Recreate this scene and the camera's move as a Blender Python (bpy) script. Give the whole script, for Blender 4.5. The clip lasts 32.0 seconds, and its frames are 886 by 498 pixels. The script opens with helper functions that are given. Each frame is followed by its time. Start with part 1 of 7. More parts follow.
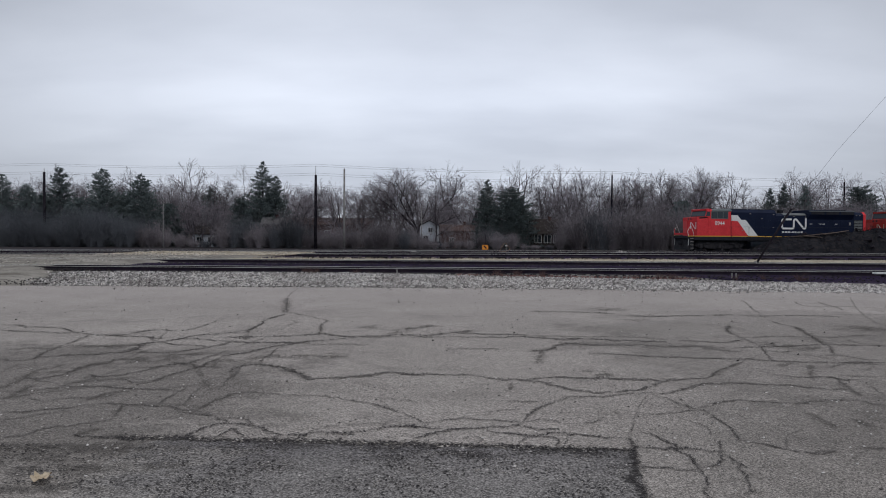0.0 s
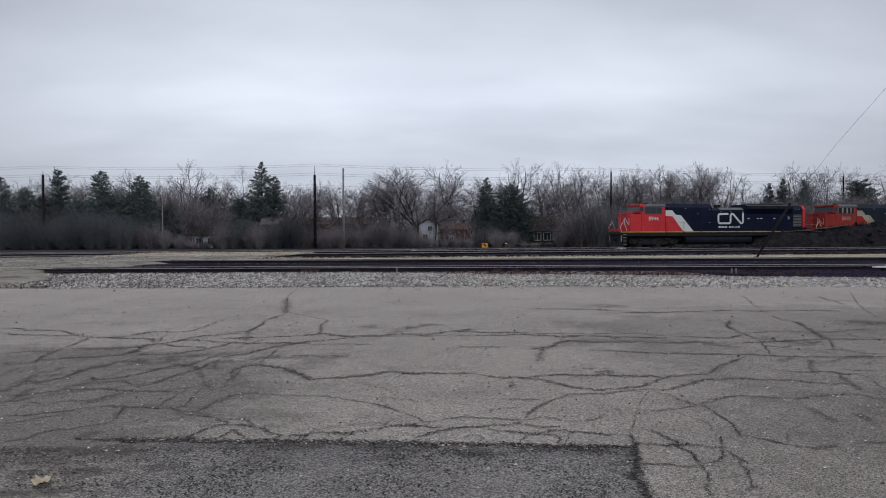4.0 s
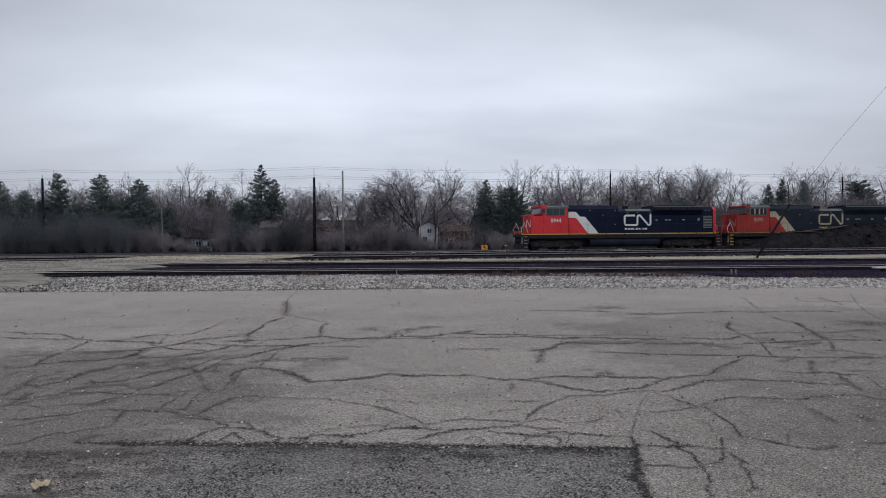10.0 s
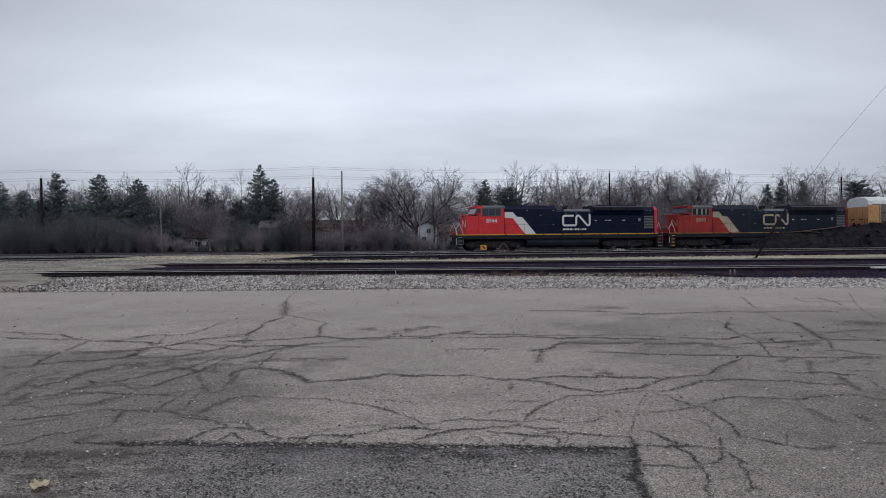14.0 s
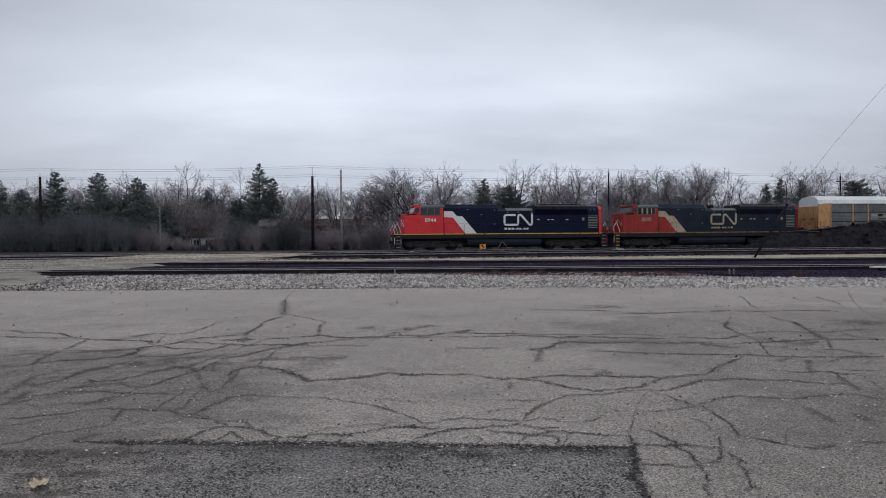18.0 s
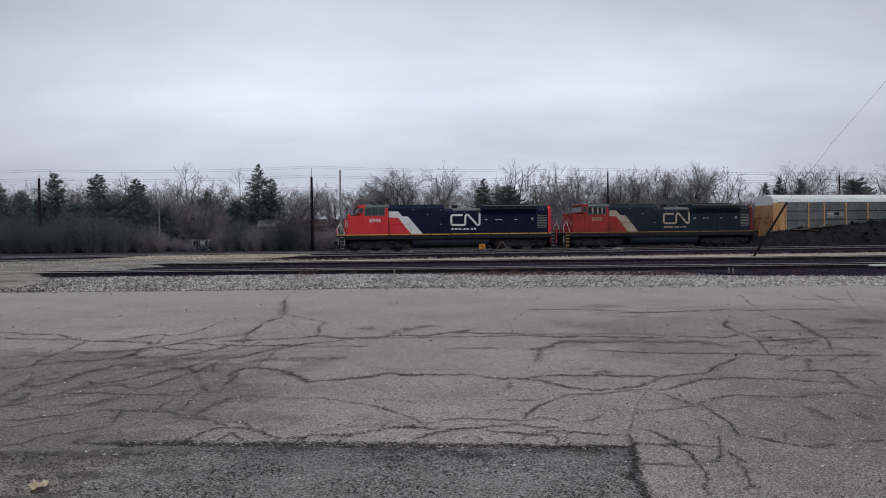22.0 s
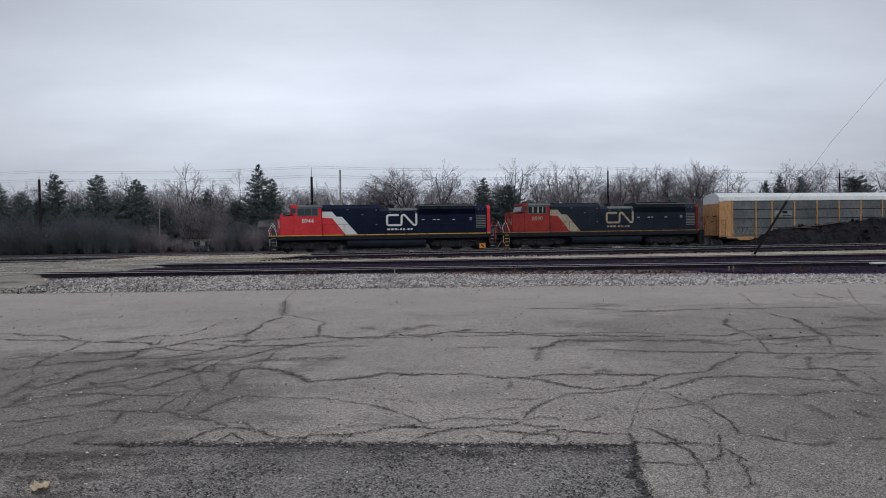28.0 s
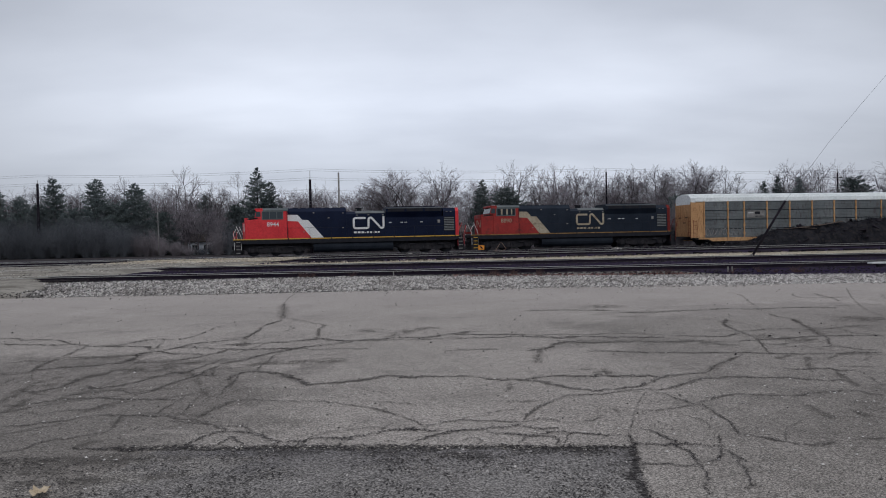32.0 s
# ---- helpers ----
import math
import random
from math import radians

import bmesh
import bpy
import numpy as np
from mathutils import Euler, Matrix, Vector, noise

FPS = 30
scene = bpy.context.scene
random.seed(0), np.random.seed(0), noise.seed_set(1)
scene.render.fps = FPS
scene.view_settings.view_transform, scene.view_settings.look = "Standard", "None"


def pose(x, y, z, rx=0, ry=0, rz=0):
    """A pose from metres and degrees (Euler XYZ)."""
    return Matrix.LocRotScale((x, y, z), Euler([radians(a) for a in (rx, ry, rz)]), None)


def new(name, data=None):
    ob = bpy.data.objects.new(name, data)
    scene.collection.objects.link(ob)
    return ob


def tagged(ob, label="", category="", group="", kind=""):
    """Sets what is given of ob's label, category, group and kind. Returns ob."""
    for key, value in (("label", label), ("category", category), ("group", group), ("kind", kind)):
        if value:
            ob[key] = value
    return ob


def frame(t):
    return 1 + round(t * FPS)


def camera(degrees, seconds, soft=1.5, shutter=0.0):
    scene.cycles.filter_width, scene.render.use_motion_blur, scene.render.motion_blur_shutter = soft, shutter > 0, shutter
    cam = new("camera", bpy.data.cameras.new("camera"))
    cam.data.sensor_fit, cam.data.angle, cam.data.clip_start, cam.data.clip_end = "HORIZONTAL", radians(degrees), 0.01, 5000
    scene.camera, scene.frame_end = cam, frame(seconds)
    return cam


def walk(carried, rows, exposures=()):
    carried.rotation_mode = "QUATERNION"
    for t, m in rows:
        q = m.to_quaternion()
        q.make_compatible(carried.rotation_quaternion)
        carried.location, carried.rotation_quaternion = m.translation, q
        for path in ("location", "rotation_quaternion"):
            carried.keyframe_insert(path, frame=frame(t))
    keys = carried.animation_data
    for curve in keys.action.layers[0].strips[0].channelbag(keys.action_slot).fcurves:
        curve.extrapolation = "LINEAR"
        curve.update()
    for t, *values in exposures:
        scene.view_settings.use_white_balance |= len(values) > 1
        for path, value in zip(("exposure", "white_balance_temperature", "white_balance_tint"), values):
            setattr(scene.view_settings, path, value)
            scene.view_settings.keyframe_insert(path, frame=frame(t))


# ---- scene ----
# Metres. The eye stands at the origin, 1.6 m over a car park; +y runs across the tracks.
cam = camera(64.5, 32.0, soft=1.0)


def eye_pose(x, y, z, yaw, pitch, lean):
    return pose(x, y, z) @ pose(0, 0, 0, 0, 0, yaw) @ pose(0, 0, 0, 90 + pitch, 0, 0) @ pose(0, 0, 0, 0, 0, lean)


# seconds, x, y, z, yaw, pitch, lean: a phone held by hand
EYE = [
    (0, -0.001, -0.001, 1.600, -0.005, -0.943, 0.324),
    (0.5, 0.003, 0.008, 1.601, 0.084, -1.218, 0.322),
    (1, -0.003, 0.009, 1.601, -0.003, -1.515, 0.379),
    (1.5, 0.003, 0.007, 1.602, 0.143, -1.285, -0.041),
    (2, 0.003, 0.008, 1.600, -0.065, -1.015, 0.045),
    (2.5, 0.006, 0.004, 1.603, 0.015, -0.836, -0.343),
    (3, 0.005, 0.006, 1.604, 0.037, -1.067, -0.182),
    (3.5, 0.005, 0.005, 1.603, 0.001, -1.060, -0.285),
    (5.5, 0.004, 0.003, 1.605, -0.079, -1.132, -0.290),
    (6, 0.004, 0.005, 1.602, -0.039, -1.122, -0.153),
    (6.5, 0.005, 0.007, 1.603, -0.053, -1.013, -0.447),
    (7, 0.002, 0.006, 1.604, 0.000, -1.030, -0.311),
    (7.5, 0.005, 0.005, 1.604, 0.005, -1.054, -0.290),
    (8, 0.004, 0.006, 1.603, -0.094, -1.064, -0.260),
    (8.5, 0.003, 0.005, 1.605, -0.150, -1.030, -0.254),
    (9, 0.005, 0.004, 1.607, -0.060, -0.910, -0.456),
    (9.5, 0.006, 0.006, 1.606, -0.042, -0.858, -0.589),
    (10, 0.006, 0.006, 1.601, -0.053, -0.889, -0.521),
    (10.5, 0.004, 0.004, 1.603, -0.094, -0.983, -0.275),
    (11, 0.006, 0.004, 1.603, -0.178, -1.089, -0.177),
    (11.5, 0.009, 0.005, 1.601, -0.164, -0.977, -0.142),
    (12, 0.001, 0.007, 1.602, -0.209, -0.789, -0.337),
    (12.5, 0.004, 0.001, 1.603, -0.197, -0.683, -0.528),
    (13, 0.003, 0.004, 1.603, -0.154, -1.074, -0.248),
    (13.5, 0.004, 0.004, 1.602, -0.134, -0.910, -0.465),
    (14, 0.006, 0.003, 1.602, -0.128, -0.890, -0.519),
    (14.5, 0.011, 0.004, 1.602, -0.134, -0.895, -0.504),
    (16.5, 0.006, 0.004, 1.603, -0.189, -0.965, -0.532),
    (17, 0.008, 0.005, 1.603, -0.189, -0.973, -0.487),
    (17.5, 0.003, 0.004, 1.603, -0.197, -0.972, -0.456),
    (18, 0.003, 0.004, 1.603, -0.197, -0.972, -0.456),
    (18.5, 0.005, 0.004, 1.603, -0.193, -0.973, -0.491),
    (19, 0.009, 0.004, 1.607, -0.203, -1.015, -0.413),
    (19.5, 0.007, 0.001, 1.605, -0.178, -0.867, -0.714),
    (20, 0.009, 0.005, 1.606, -0.208, -0.804, -0.801),
    (20.5, 0.006, 0.004, 1.603, -0.229, -0.867, -0.730),
    (21, 0.010, 0.001, 1.604, -0.244, -0.876, -0.601),
    (21.5, 0.010, 0.005, 1.603, -0.419, -0.941, -0.519),
    (22, 0.007, 0.001, 1.605, -0.239, -0.976, -0.671),
    (22.5, 0.009, 0.004, 1.603, -0.237, -0.973, -0.664),
    (23, 0.008, 0.004, 1.605, -0.297, -1.038, -0.547),
    (23.5, 0.005, 0.008, 1.602, -0.315, -0.993, -0.420),
    (24, 0.005, 0.008, 1.602, -0.316, -1.033, -0.404),
    (24.5, 0.007, 0.003, 1.605, -0.330, -1.070, -0.376),
    (25, 0.005, 0.004, 1.604, -0.393, -1.067, 0.044),
    (25.5, 0.011, 0.005, 1.604, -0.198, -0.905, -0.499),
    (27.5, 0.009, 0.002, 1.603, -0.185, -0.981, -0.974),
    (28, 0.011, 0.000, 1.606, -0.210, -1.021, -0.898),
    (28.5, 0.011, 0.001, 1.605, -0.210, -1.051, -0.902),
    (29, 0.011, 0.004, 1.604, -0.148, -1.094, -0.886),
    (29.5, 0.008, 0.007, 1.601, -0.210, -1.040, -0.936),
    (30, 0.006, 0.004, 1.606, -0.209, -1.023, -0.953),
    (30.5, 0.009, 0.002, 1.608, -0.309, -0.894, -1.076),
    (31, 0.009, 0.002, 1.605, -0.385, -0.637, -1.340),
    (31.5, 0.010, 0.008, 1.602, -0.319, -0.767, -1.336),
    (32, 0.012, 0.002, 1.607, -0.307, -0.850, -1.212),
]
walk(cam, [(r[0], eye_pose(*r[1:])) for r in EYE], exposures=[(0, 0.0), (32, 0.0)])

# ---------------------------------------------------------------- sky and sun
SUN_UP, SUN_TURN = 48.0, 150.0
world = bpy.data.worlds.new("world")
scene.world = world
world.use_nodes = True
wn, wl = world.node_tree.nodes, world.node_tree.links
wn.clear()


def wnode(kind, **kw):
    n = wn.new(kind)
    for k, v in kw.items():
        if k == "op":
            n.operation = v
        elif k == "kind":
            n.blend_type = v
    return n


w_out = wn.new("ShaderNodeOutputWorld")
w_bg = wn.new("ShaderNodeBackground")
sky = wn.new("ShaderNodeTexSky")
sky.sky_type = "NISHITA"
sky.sun_disc = False
sky.sun_elevation, sky.sun_rotation = radians(SUN_UP), radians(SUN_TURN)
coord = wn.new("ShaderNodeTexCoord")
split = wn.new("ShaderNodeSeparateXYZ")
wl.new(coord.outputs["Generated"], split.inputs[0])


def wmath(op, a, b=None):
    n = wn.new("ShaderNodeMath")
    n.operation = op
    for i, v in enumerate((a, b)):
        if v is None:
            continue
        if isinstance(v, (int, float)):
            n.inputs[i].default_value = v
        else:
            wl.new(v, n.inputs[i])
    return n.outputs[0]


# cloud deck: flat layers seen from below
lift = wmath("ADD", wmath("MAXIMUM", split.outputs[2], 0.0), 0.22)
deck = wn.new("ShaderNodeCombineXYZ")
wl.new(wmath("DIVIDE", split.outputs[0], lift), deck.inputs[0])
wl.new(wmath("DIVIDE", split.outputs[1], lift), deck.inputs[1])


def cloud(scale, detail, stretch, offset):
    m = wn.new("ShaderNodeMapping")
    m.inputs["Scale"].default_value = stretch
    m.inputs["Location"].default_value = offset
    wl.new(deck.outputs[0], m.inputs[0])
    n = wn.new("ShaderNodeTexNoise")
    n.inputs["Scale"].default_value, n.inputs["Detail"].default_value = scale, detail
    n.inputs["Roughness"].default_value = 0.52
    wl.new(m.outputs[0], n.inputs["Vector"])
    return n.outputs["Fac"]


broad = cloud(0.85, 3.0, (0.62, 1.0, 1.0), (1.7, 4.3, 0.0))
fine = cloud(3.0, 4.0, (0.7, 1.2, 1.0), (0.4, 2.2, 0.0))
veil = wmath("ADD", wmath("MULTIPLY", broad, 0.80), wmath("MULTIPLY", fine, 0.20))
ramp = wn.new("ShaderNodeValToRGB")
ramp.color_ramp.elements[0].position, ramp.color_ramp.elements[0].color = 0.36, (0.54, 0.58, 0.672, 1)
ramp.color_ramp.elements[1].position, ramp.color_ramp.elements[1].color = 0.62, (0.746, 0.795, 0.902, 1)
wl.new(veil, ramp.inputs[0])
low = wn.new("ShaderNodeValToRGB")
low.color_ramp.elements[0].position, low.color_ramp.elements[0].color = 0.0, (0.87, 0.87, 0.88, 1)
low.color_ramp.elements[1].position, low.color_ramp.elements[1].color = 0.34, (0.84, 0.84, 0.84, 1)
for spot, tone in ((0.10, 0.94), (0.19, 1.09)):
    low.color_ramp.elements.new(spot).color = (tone, tone, tone, 1)
wl.new(split.outputs[2], low.inputs[0])
# sky dimmed towards both sides, standing in for the lens's edge falloff
side = wmath("SUBTRACT", 1.12, wmath("MULTIPLY", wmath("MINIMUM", wmath("MULTIPLY", split.outputs[0], split.outputs[0]), 0.32), 1.22))
mul = wn.new("ShaderNodeMix")
mul.data_type, mul.blend_type = "RGBA", "MULTIPLY"
mul.inputs[0].default_value = 1.0
wl.new(ramp.outputs[0], mul.inputs[6])
wl.new(low.outputs[0], mul.inputs[7])
dim = wn.new("ShaderNodeMix")
dim.data_type, dim.blend_type = "RGBA", "MULTIPLY"
dim.inputs[0].default_value = 1.0
wl.new(sky.outputs[0], dim.inputs[6])
dim.inputs[7].default_value = (0.1, 0.1, 0.1, 1)
mix = wn.new("ShaderNodeMix")
mix.data_type = "RGBA"
mix.inputs[0].default_value = 0.94
wl.new(dim.outputs[2], mix.inputs[6])
wl.new(mul.outputs[2], mix.inputs[7])
wl.new(mix.outputs[2], w_bg.inputs[0])
wl.new(side, w_bg.inputs[1])
wl.new(w_bg.outputs[0], w_out.inputs[0])

sun_data = bpy.data.lights.new("sun", "SUN")
sun_data.energy, sun_data.angle, sun_data.color = 0.6, radians(30), (1.0, 0.97, 0.92)
sun = new("sun", sun_data)
sun.matrix_world = pose(0, 0, 60) @ pose(0, 0, 0, 0, 0, -SUN_TURN) @ pose(0, 0, 0, 90 - SUN_UP, 0, 180)


# ---------------------------------------------------------------- materials
def graph(name):
    m = bpy.data.materials.new(name)
    m.use_nodes = True
    nt = m.node_tree
    return m, nt.nodes, nt.links, nt.nodes["Principled BSDF"]


def noise_of(nodes, links, vec, scale, detail=4.0, rough=0.55):
    n = nodes.new("ShaderNodeTexNoise")
    n.inputs["Scale"].default_value, n.inputs["Detail"].default_value = scale, detail
    n.inputs["Roughness"].default_value = rough
    links.new(vec, n.inputs["Vector"])
    return n.outputs["Fac"]


def ramp_of(nodes, links, fac, *stops):
    r = nodes.new("ShaderNodeValToRGB")
    els = r.color_ramp.elements
    while len(els) < len(stops):
        els.new(0.5)
    for e, (at, c) in zip(els, stops):
        e.position = at
        e.color = (c, c, c, 1) if isinstance(c, (int, float)) else (*c, 1)
    links.new(fac, r.inputs[0])
    return r.outputs[0]


def blend(nodes, links, fac, a, b, kind="MIX"):
    n = nodes.new("ShaderNodeMix")
    n.data_type, n.blend_type = "RGBA", kind
    for i, v in ((0, fac), (6, a), (7, b)):
        if isinstance(v, (int, float)):
            n.inputs[i].default_value = v if i == 0 else (v, v, v, 1)
        elif isinstance(v, tuple):
            n.inputs[i].default_value = (*v, 1)
        else:
            links.new(v, n.inputs[i])
    return n.outputs[2]


def surf(name, c1, c2, rough=0.7, scale=3.0, fine=40.0, metal=0.0, bump=0.15, depth=0.01, dirt=None, vary=0.0, spec=0.5, streak=1.0):
    """Two colours mixed by a broad and a fine noise, with fine relief; dirt: a third colour in blotches, drawn out downwards by streak; vary: per-object change."""
    m, nodes, links, b = graph(name)
    vec = nodes.new("ShaderNodeTexCoord").outputs["Object"]
    broad_n = noise_of(nodes, links, vec, scale)
    fine_n = noise_of(nodes, links, vec, fine, 3.0)
    f = ramp_of(nodes, links, broad_n, (0.35, 0.0), (0.68, 1.0))
    col = blend(nodes, links, f, c1, c2)
    col = blend(nodes, links, 0.35, col, ramp_of(nodes, links, fine_n, (0.3, 0.55), (0.7, 1.35)), "MULTIPLY")
    if dirt:
        drawn = nodes.new("ShaderNodeMapping")
        drawn.inputs["Scale"].default_value = (streak, streak, 1.0)
        links.new(vec, drawn.inputs[0])
        d = ramp_of(nodes, links, noise_of(nodes, links, drawn.outputs[0], scale * 2.7, 6.0, 0.65), (0.52, 0.0), (0.66, 0.8))
        col = blend(nodes, links, d, col, dirt)
    if vary:
        info = nodes.new("ShaderNodeObjectInfo")
        col = blend(nodes, links, 1.0, col, ramp_of(nodes, links, info.outputs["Random"], (0.0, 1 - vary), (1.0, 1 + vary)), "MULTIPLY")
    links.new(col, b.inputs["Base Color"])
    b.inputs["Roughness"].default_value, b.inputs["Metallic"].default_value = rough, metal
    b.inputs["Specular IOR Level"].default_value = spec
    if bump:
        bn = nodes.new("ShaderNodeBump")
        bn.inputs["Strength"].default_value, bn.inputs["Distance"].default_value = bump, depth
        links.new(fine_n, bn.inputs["Height"])
        links.new(bn.outputs[0], b.inputs["Normal"])
    return m


def asphalt_tones(nodes, links, vec, dark, light, speck, gain):
    """Aggregate: broad tone, dark and pale chips, smears."""
    base = ramp_of(nodes, links, noise_of(nodes, links, vec, 0.30, 6.0, 0.6), (0.32, dark), (0.68, light))
    chip = nodes.new("ShaderNodeTexVoronoi")
    chip.inputs["Scale"].default_value = speck
    links.new(vec, chip.inputs["Vector"])
    tone = nodes.new("ShaderNodeSeparateColor")
    links.new(chip.outputs["Color"], tone.inputs[0])
    col = blend(nodes, links, 0.85, base, ramp_of(nodes, links, tone.outputs[0], (0.0, 1 - gain), (0.55, 1.0), (1.0, 1 + 1.1 * gain)), "MULTIPLY")
    grit = noise_of(nodes, links, vec, 42.0, 5.0, 0.75)
    col = blend(nodes, links, 0.8, col, ramp_of(nodes, links, grit, (0.32, 0.62), (0.52, 1.0), (0.70, 1.4)), "MULTIPLY")
    return col, grit, chip.outputs["Distance"]


def asphalt_finish(nodes, links, b, col, grit, chip):
    links.new(col, b.inputs["Base Color"])
    b.inputs["Roughness"].default_value = 0.93
    b.inputs["Specular IOR Level"].default_value = 0.06
    bn = nodes.new("ShaderNodeBump")
    bn.inputs["Strength"].default_value, bn.inputs["Distance"].default_value = 0.6, 0.006
    links.new(grit, bn.inputs["Height"])
    bn2 = nodes.new("ShaderNodeBump")
    bn2.inputs["Strength"].default_value, bn2.inputs["Distance"].default_value = 0.5, 0.004
    links.new(chip, bn2.inputs["Height"])
    links.new(bn.outputs[0], bn2.inputs["Normal"])
    links.new(bn2.outputs[0], b.inputs["Normal"])


def asphalt_material():
    m, nodes, links, b = graph("worn_asphalt")
    vec = nodes.new("ShaderNodeTexCoord").outputs["Object"]
    col, grit, chip = asphalt_tones(nodes, links, vec, (0.309, 0.279, 0.252), (0.409, 0.370, 0.334), 112.0, 0.72)
    spots = ramp_of(nodes, links, noise_of(nodes, links, vec, 1.1, 7.0, 0.72), (0.53, 0.0), (0.72, 0.5))
    col = blend(nodes, links, spots, col, (0.135, 0.125, 0.115))
    # grime ground into the crazed corner of the lot
    xyz = nodes.new("ShaderNodeSeparateXYZ")
    links.new(vec, xyz.inputs[0])
    lump = nodes.new("ShaderNodeVectorMath")
    lump.operation = "DISTANCE"
    links.new(vec, lump.inputs[0])
    lump.inputs[1].default_value = (-4.9, 7.0, 0.0)
    ragged = nodes.new("ShaderNodeMath")
    ragged.operation = "MULTIPLY_ADD"
    links.new(noise_of(nodes, links, vec, 0.9, 6.0, 0.7), ragged.inputs[0])
    ragged.inputs[1].default_value = -5.6
    links.new(lump.outputs["Value"], ragged.inputs[2])
    grime = ramp_of(nodes, links, ragged.outputs[0], (0.0, 0.63), (1.6, 1.0))
    col = blend(nodes, links, 1.0, col, grime, "MULTIPLY")
    lump2 = nodes.new("ShaderNodeVectorMath")
    lump2.operation = "DISTANCE"
    links.new(vec, lump2.inputs[0])
    lump2.inputs[1].default_value = (7.5, 10.5, 0.0)
    ragged2 = nodes.new("ShaderNodeMath")
    ragged2.operation = "MULTIPLY_ADD"
    links.new(noise_of(nodes, links, vec, 0.7, 6.0, 0.7), ragged2.inputs[0])
    ragged2.inputs[1].default_value = -9.5
    links.new(lump2.outputs["Value"], ragged2.inputs[2])
    col = blend(nodes, links, 1.0, col, ramp_of(nodes, links, ragged2.outputs[0], (0.0, 0.78), (2.0, 1.0)), "MULTIPLY")
    # near right corner darkened in the colour, in place of lens falloff
    lump4 = nodes.new("ShaderNodeVectorMath")
    lump4.operation = "DISTANCE"
    links.new(vec, lump4.inputs[0])
    lump4.inputs[1].default_value = (4.6, 4.9, 0.0)
    ragged4 = nodes.new("ShaderNodeMath")
    ragged4.operation = "MULTIPLY_ADD"
    links.new(noise_of(nodes, links, vec, 0.8, 6.0, 0.7), ragged4.inputs[0])
    ragged4.inputs[1].default_value = -5.0
    links.new(lump4.outputs["Value"], ragged4.inputs[2])
    shade = nodes.new("ShaderNodeMapRange")
    shade.inputs[1].default_value, shade.inputs[2].default_value = -1.0, 1.2
    shade.inputs[3].default_value, shade.inputs[4].default_value = 0.68, 1.0
    links.new(ragged4.outputs[0], shade.inputs[0])
    col = blend(nodes, links, 1.0, col, shade.outputs[0], "MULTIPLY")
    lump3 = nodes.new("ShaderNodeVectorMath")
    lump3.operation = "DISTANCE"
    links.new(vec, lump3.inputs[0])
    lump3.inputs[1].default_value = (-3.3, 4.2, 0.0)
    ragged3 = nodes.new("ShaderNodeMath")
    ragged3.operation = "MULTIPLY_ADD"
    links.new(noise_of(nodes, links, vec, 1.8, 6.0, 0.75), ragged3.inputs[0])
    ragged3.inputs[1].default_value = -3.0
    links.new(lump3.outputs["Value"], ragged3.inputs[2])
    col = blend(nodes, links, ramp_of(nodes, links, ragged3.outputs[0], (-0.6, 0.12), (0.5, 0.0)), col, (0.165, 0.148, 0.130))
    # powder blown off the ballast over the far edge, plus grazing-view lightness painted in
    far = nodes.new("ShaderNodeMath")
    far.operation = "MULTIPLY_ADD"
    links.new(noise_of(nodes, links, vec, 0.5, 5.0, 0.65), far.inputs[0])
    far.inputs[1].default_value = 6.0
    links.new(xyz.outputs[1], far.inputs[2])
    far_pale = nodes.new("ShaderNodeMapRange")
    far_pale.inputs[1].default_value, far_pale.inputs[2].default_value = 15.0, 22.0
    far_pale.inputs[3].default_value, far_pale.inputs[4].default_value = 0.0, 0.45
    links.new(far.outputs[0], far_pale.inputs[0])
    col = blend(nodes, links, far_pale.outputs[0], col, (0.452, 0.404, 0.376))
    asphalt_finish(nodes, links, b, col, grit, chip)
    return m


def patch_material():
    """Coarser, darker repair; it wears through to the old surface towards its ragged end."""
    m, nodes, links, b = graph("asphalt_patch")
    vec = nodes.new("ShaderNodeTexCoord").outputs["Object"]
    old, _, _ = asphalt_tones(nodes, links, vec, (0.262, 0.239, 0.213), (0.355, 0.326, 0.293), 105.0, 0.8)
    col, grit, chip = asphalt_tones(nodes, links, vec, (0.178, 0.165, 0.155), (0.268, 0.249, 0.234), 105.0, 0.8)
    xyz = nodes.new("ShaderNodeSeparateXYZ")
    links.new(vec, xyz.inputs[0])
    wear = nodes.new("ShaderNodeMath")
    wear.operation = "MULTIPLY_ADD"
    links.new(noise_of(nodes, links, vec, 1.6, 6.0, 0.7), wear.inputs[0])
    wear.inputs[1].default_value = 4.9
    links.new(xyz.outputs[0], wear.inputs[2])
    tar = nodes.new("ShaderNodeMath")
    tar.operation = "MULTIPLY_ADD"
    links.new(noise_of(nodes, links, vec, 2.6, 6.0, 0.75), tar.inputs[0])
    tar.inputs[1].default_value = 1.5
    links.new(xyz.outputs[1], tar.inputs[2])
    stain = nodes.new("ShaderNodeMapRange")
    stain.inputs[1].default_value, stain.inputs[2].default_value = 5.55, 6.15
    links.new(tar.outputs[0], stain.inputs[0])
    col = blend(nodes, links, stain.outputs[0], col, blend(nodes, links, 1.0, col, (0.74, 0.74, 0.77), "MULTIPLY"))
    col = blend(nodes, links, ramp_of(nodes, links, wear.outputs[0], (0.0, 0.30), (0.8, 1.0)), old, col)
    asphalt_finish(nodes, links, b, col, grit, chip)
    return m


M_ASPHALT = asphalt_material()
M_PATCH = patch_material()


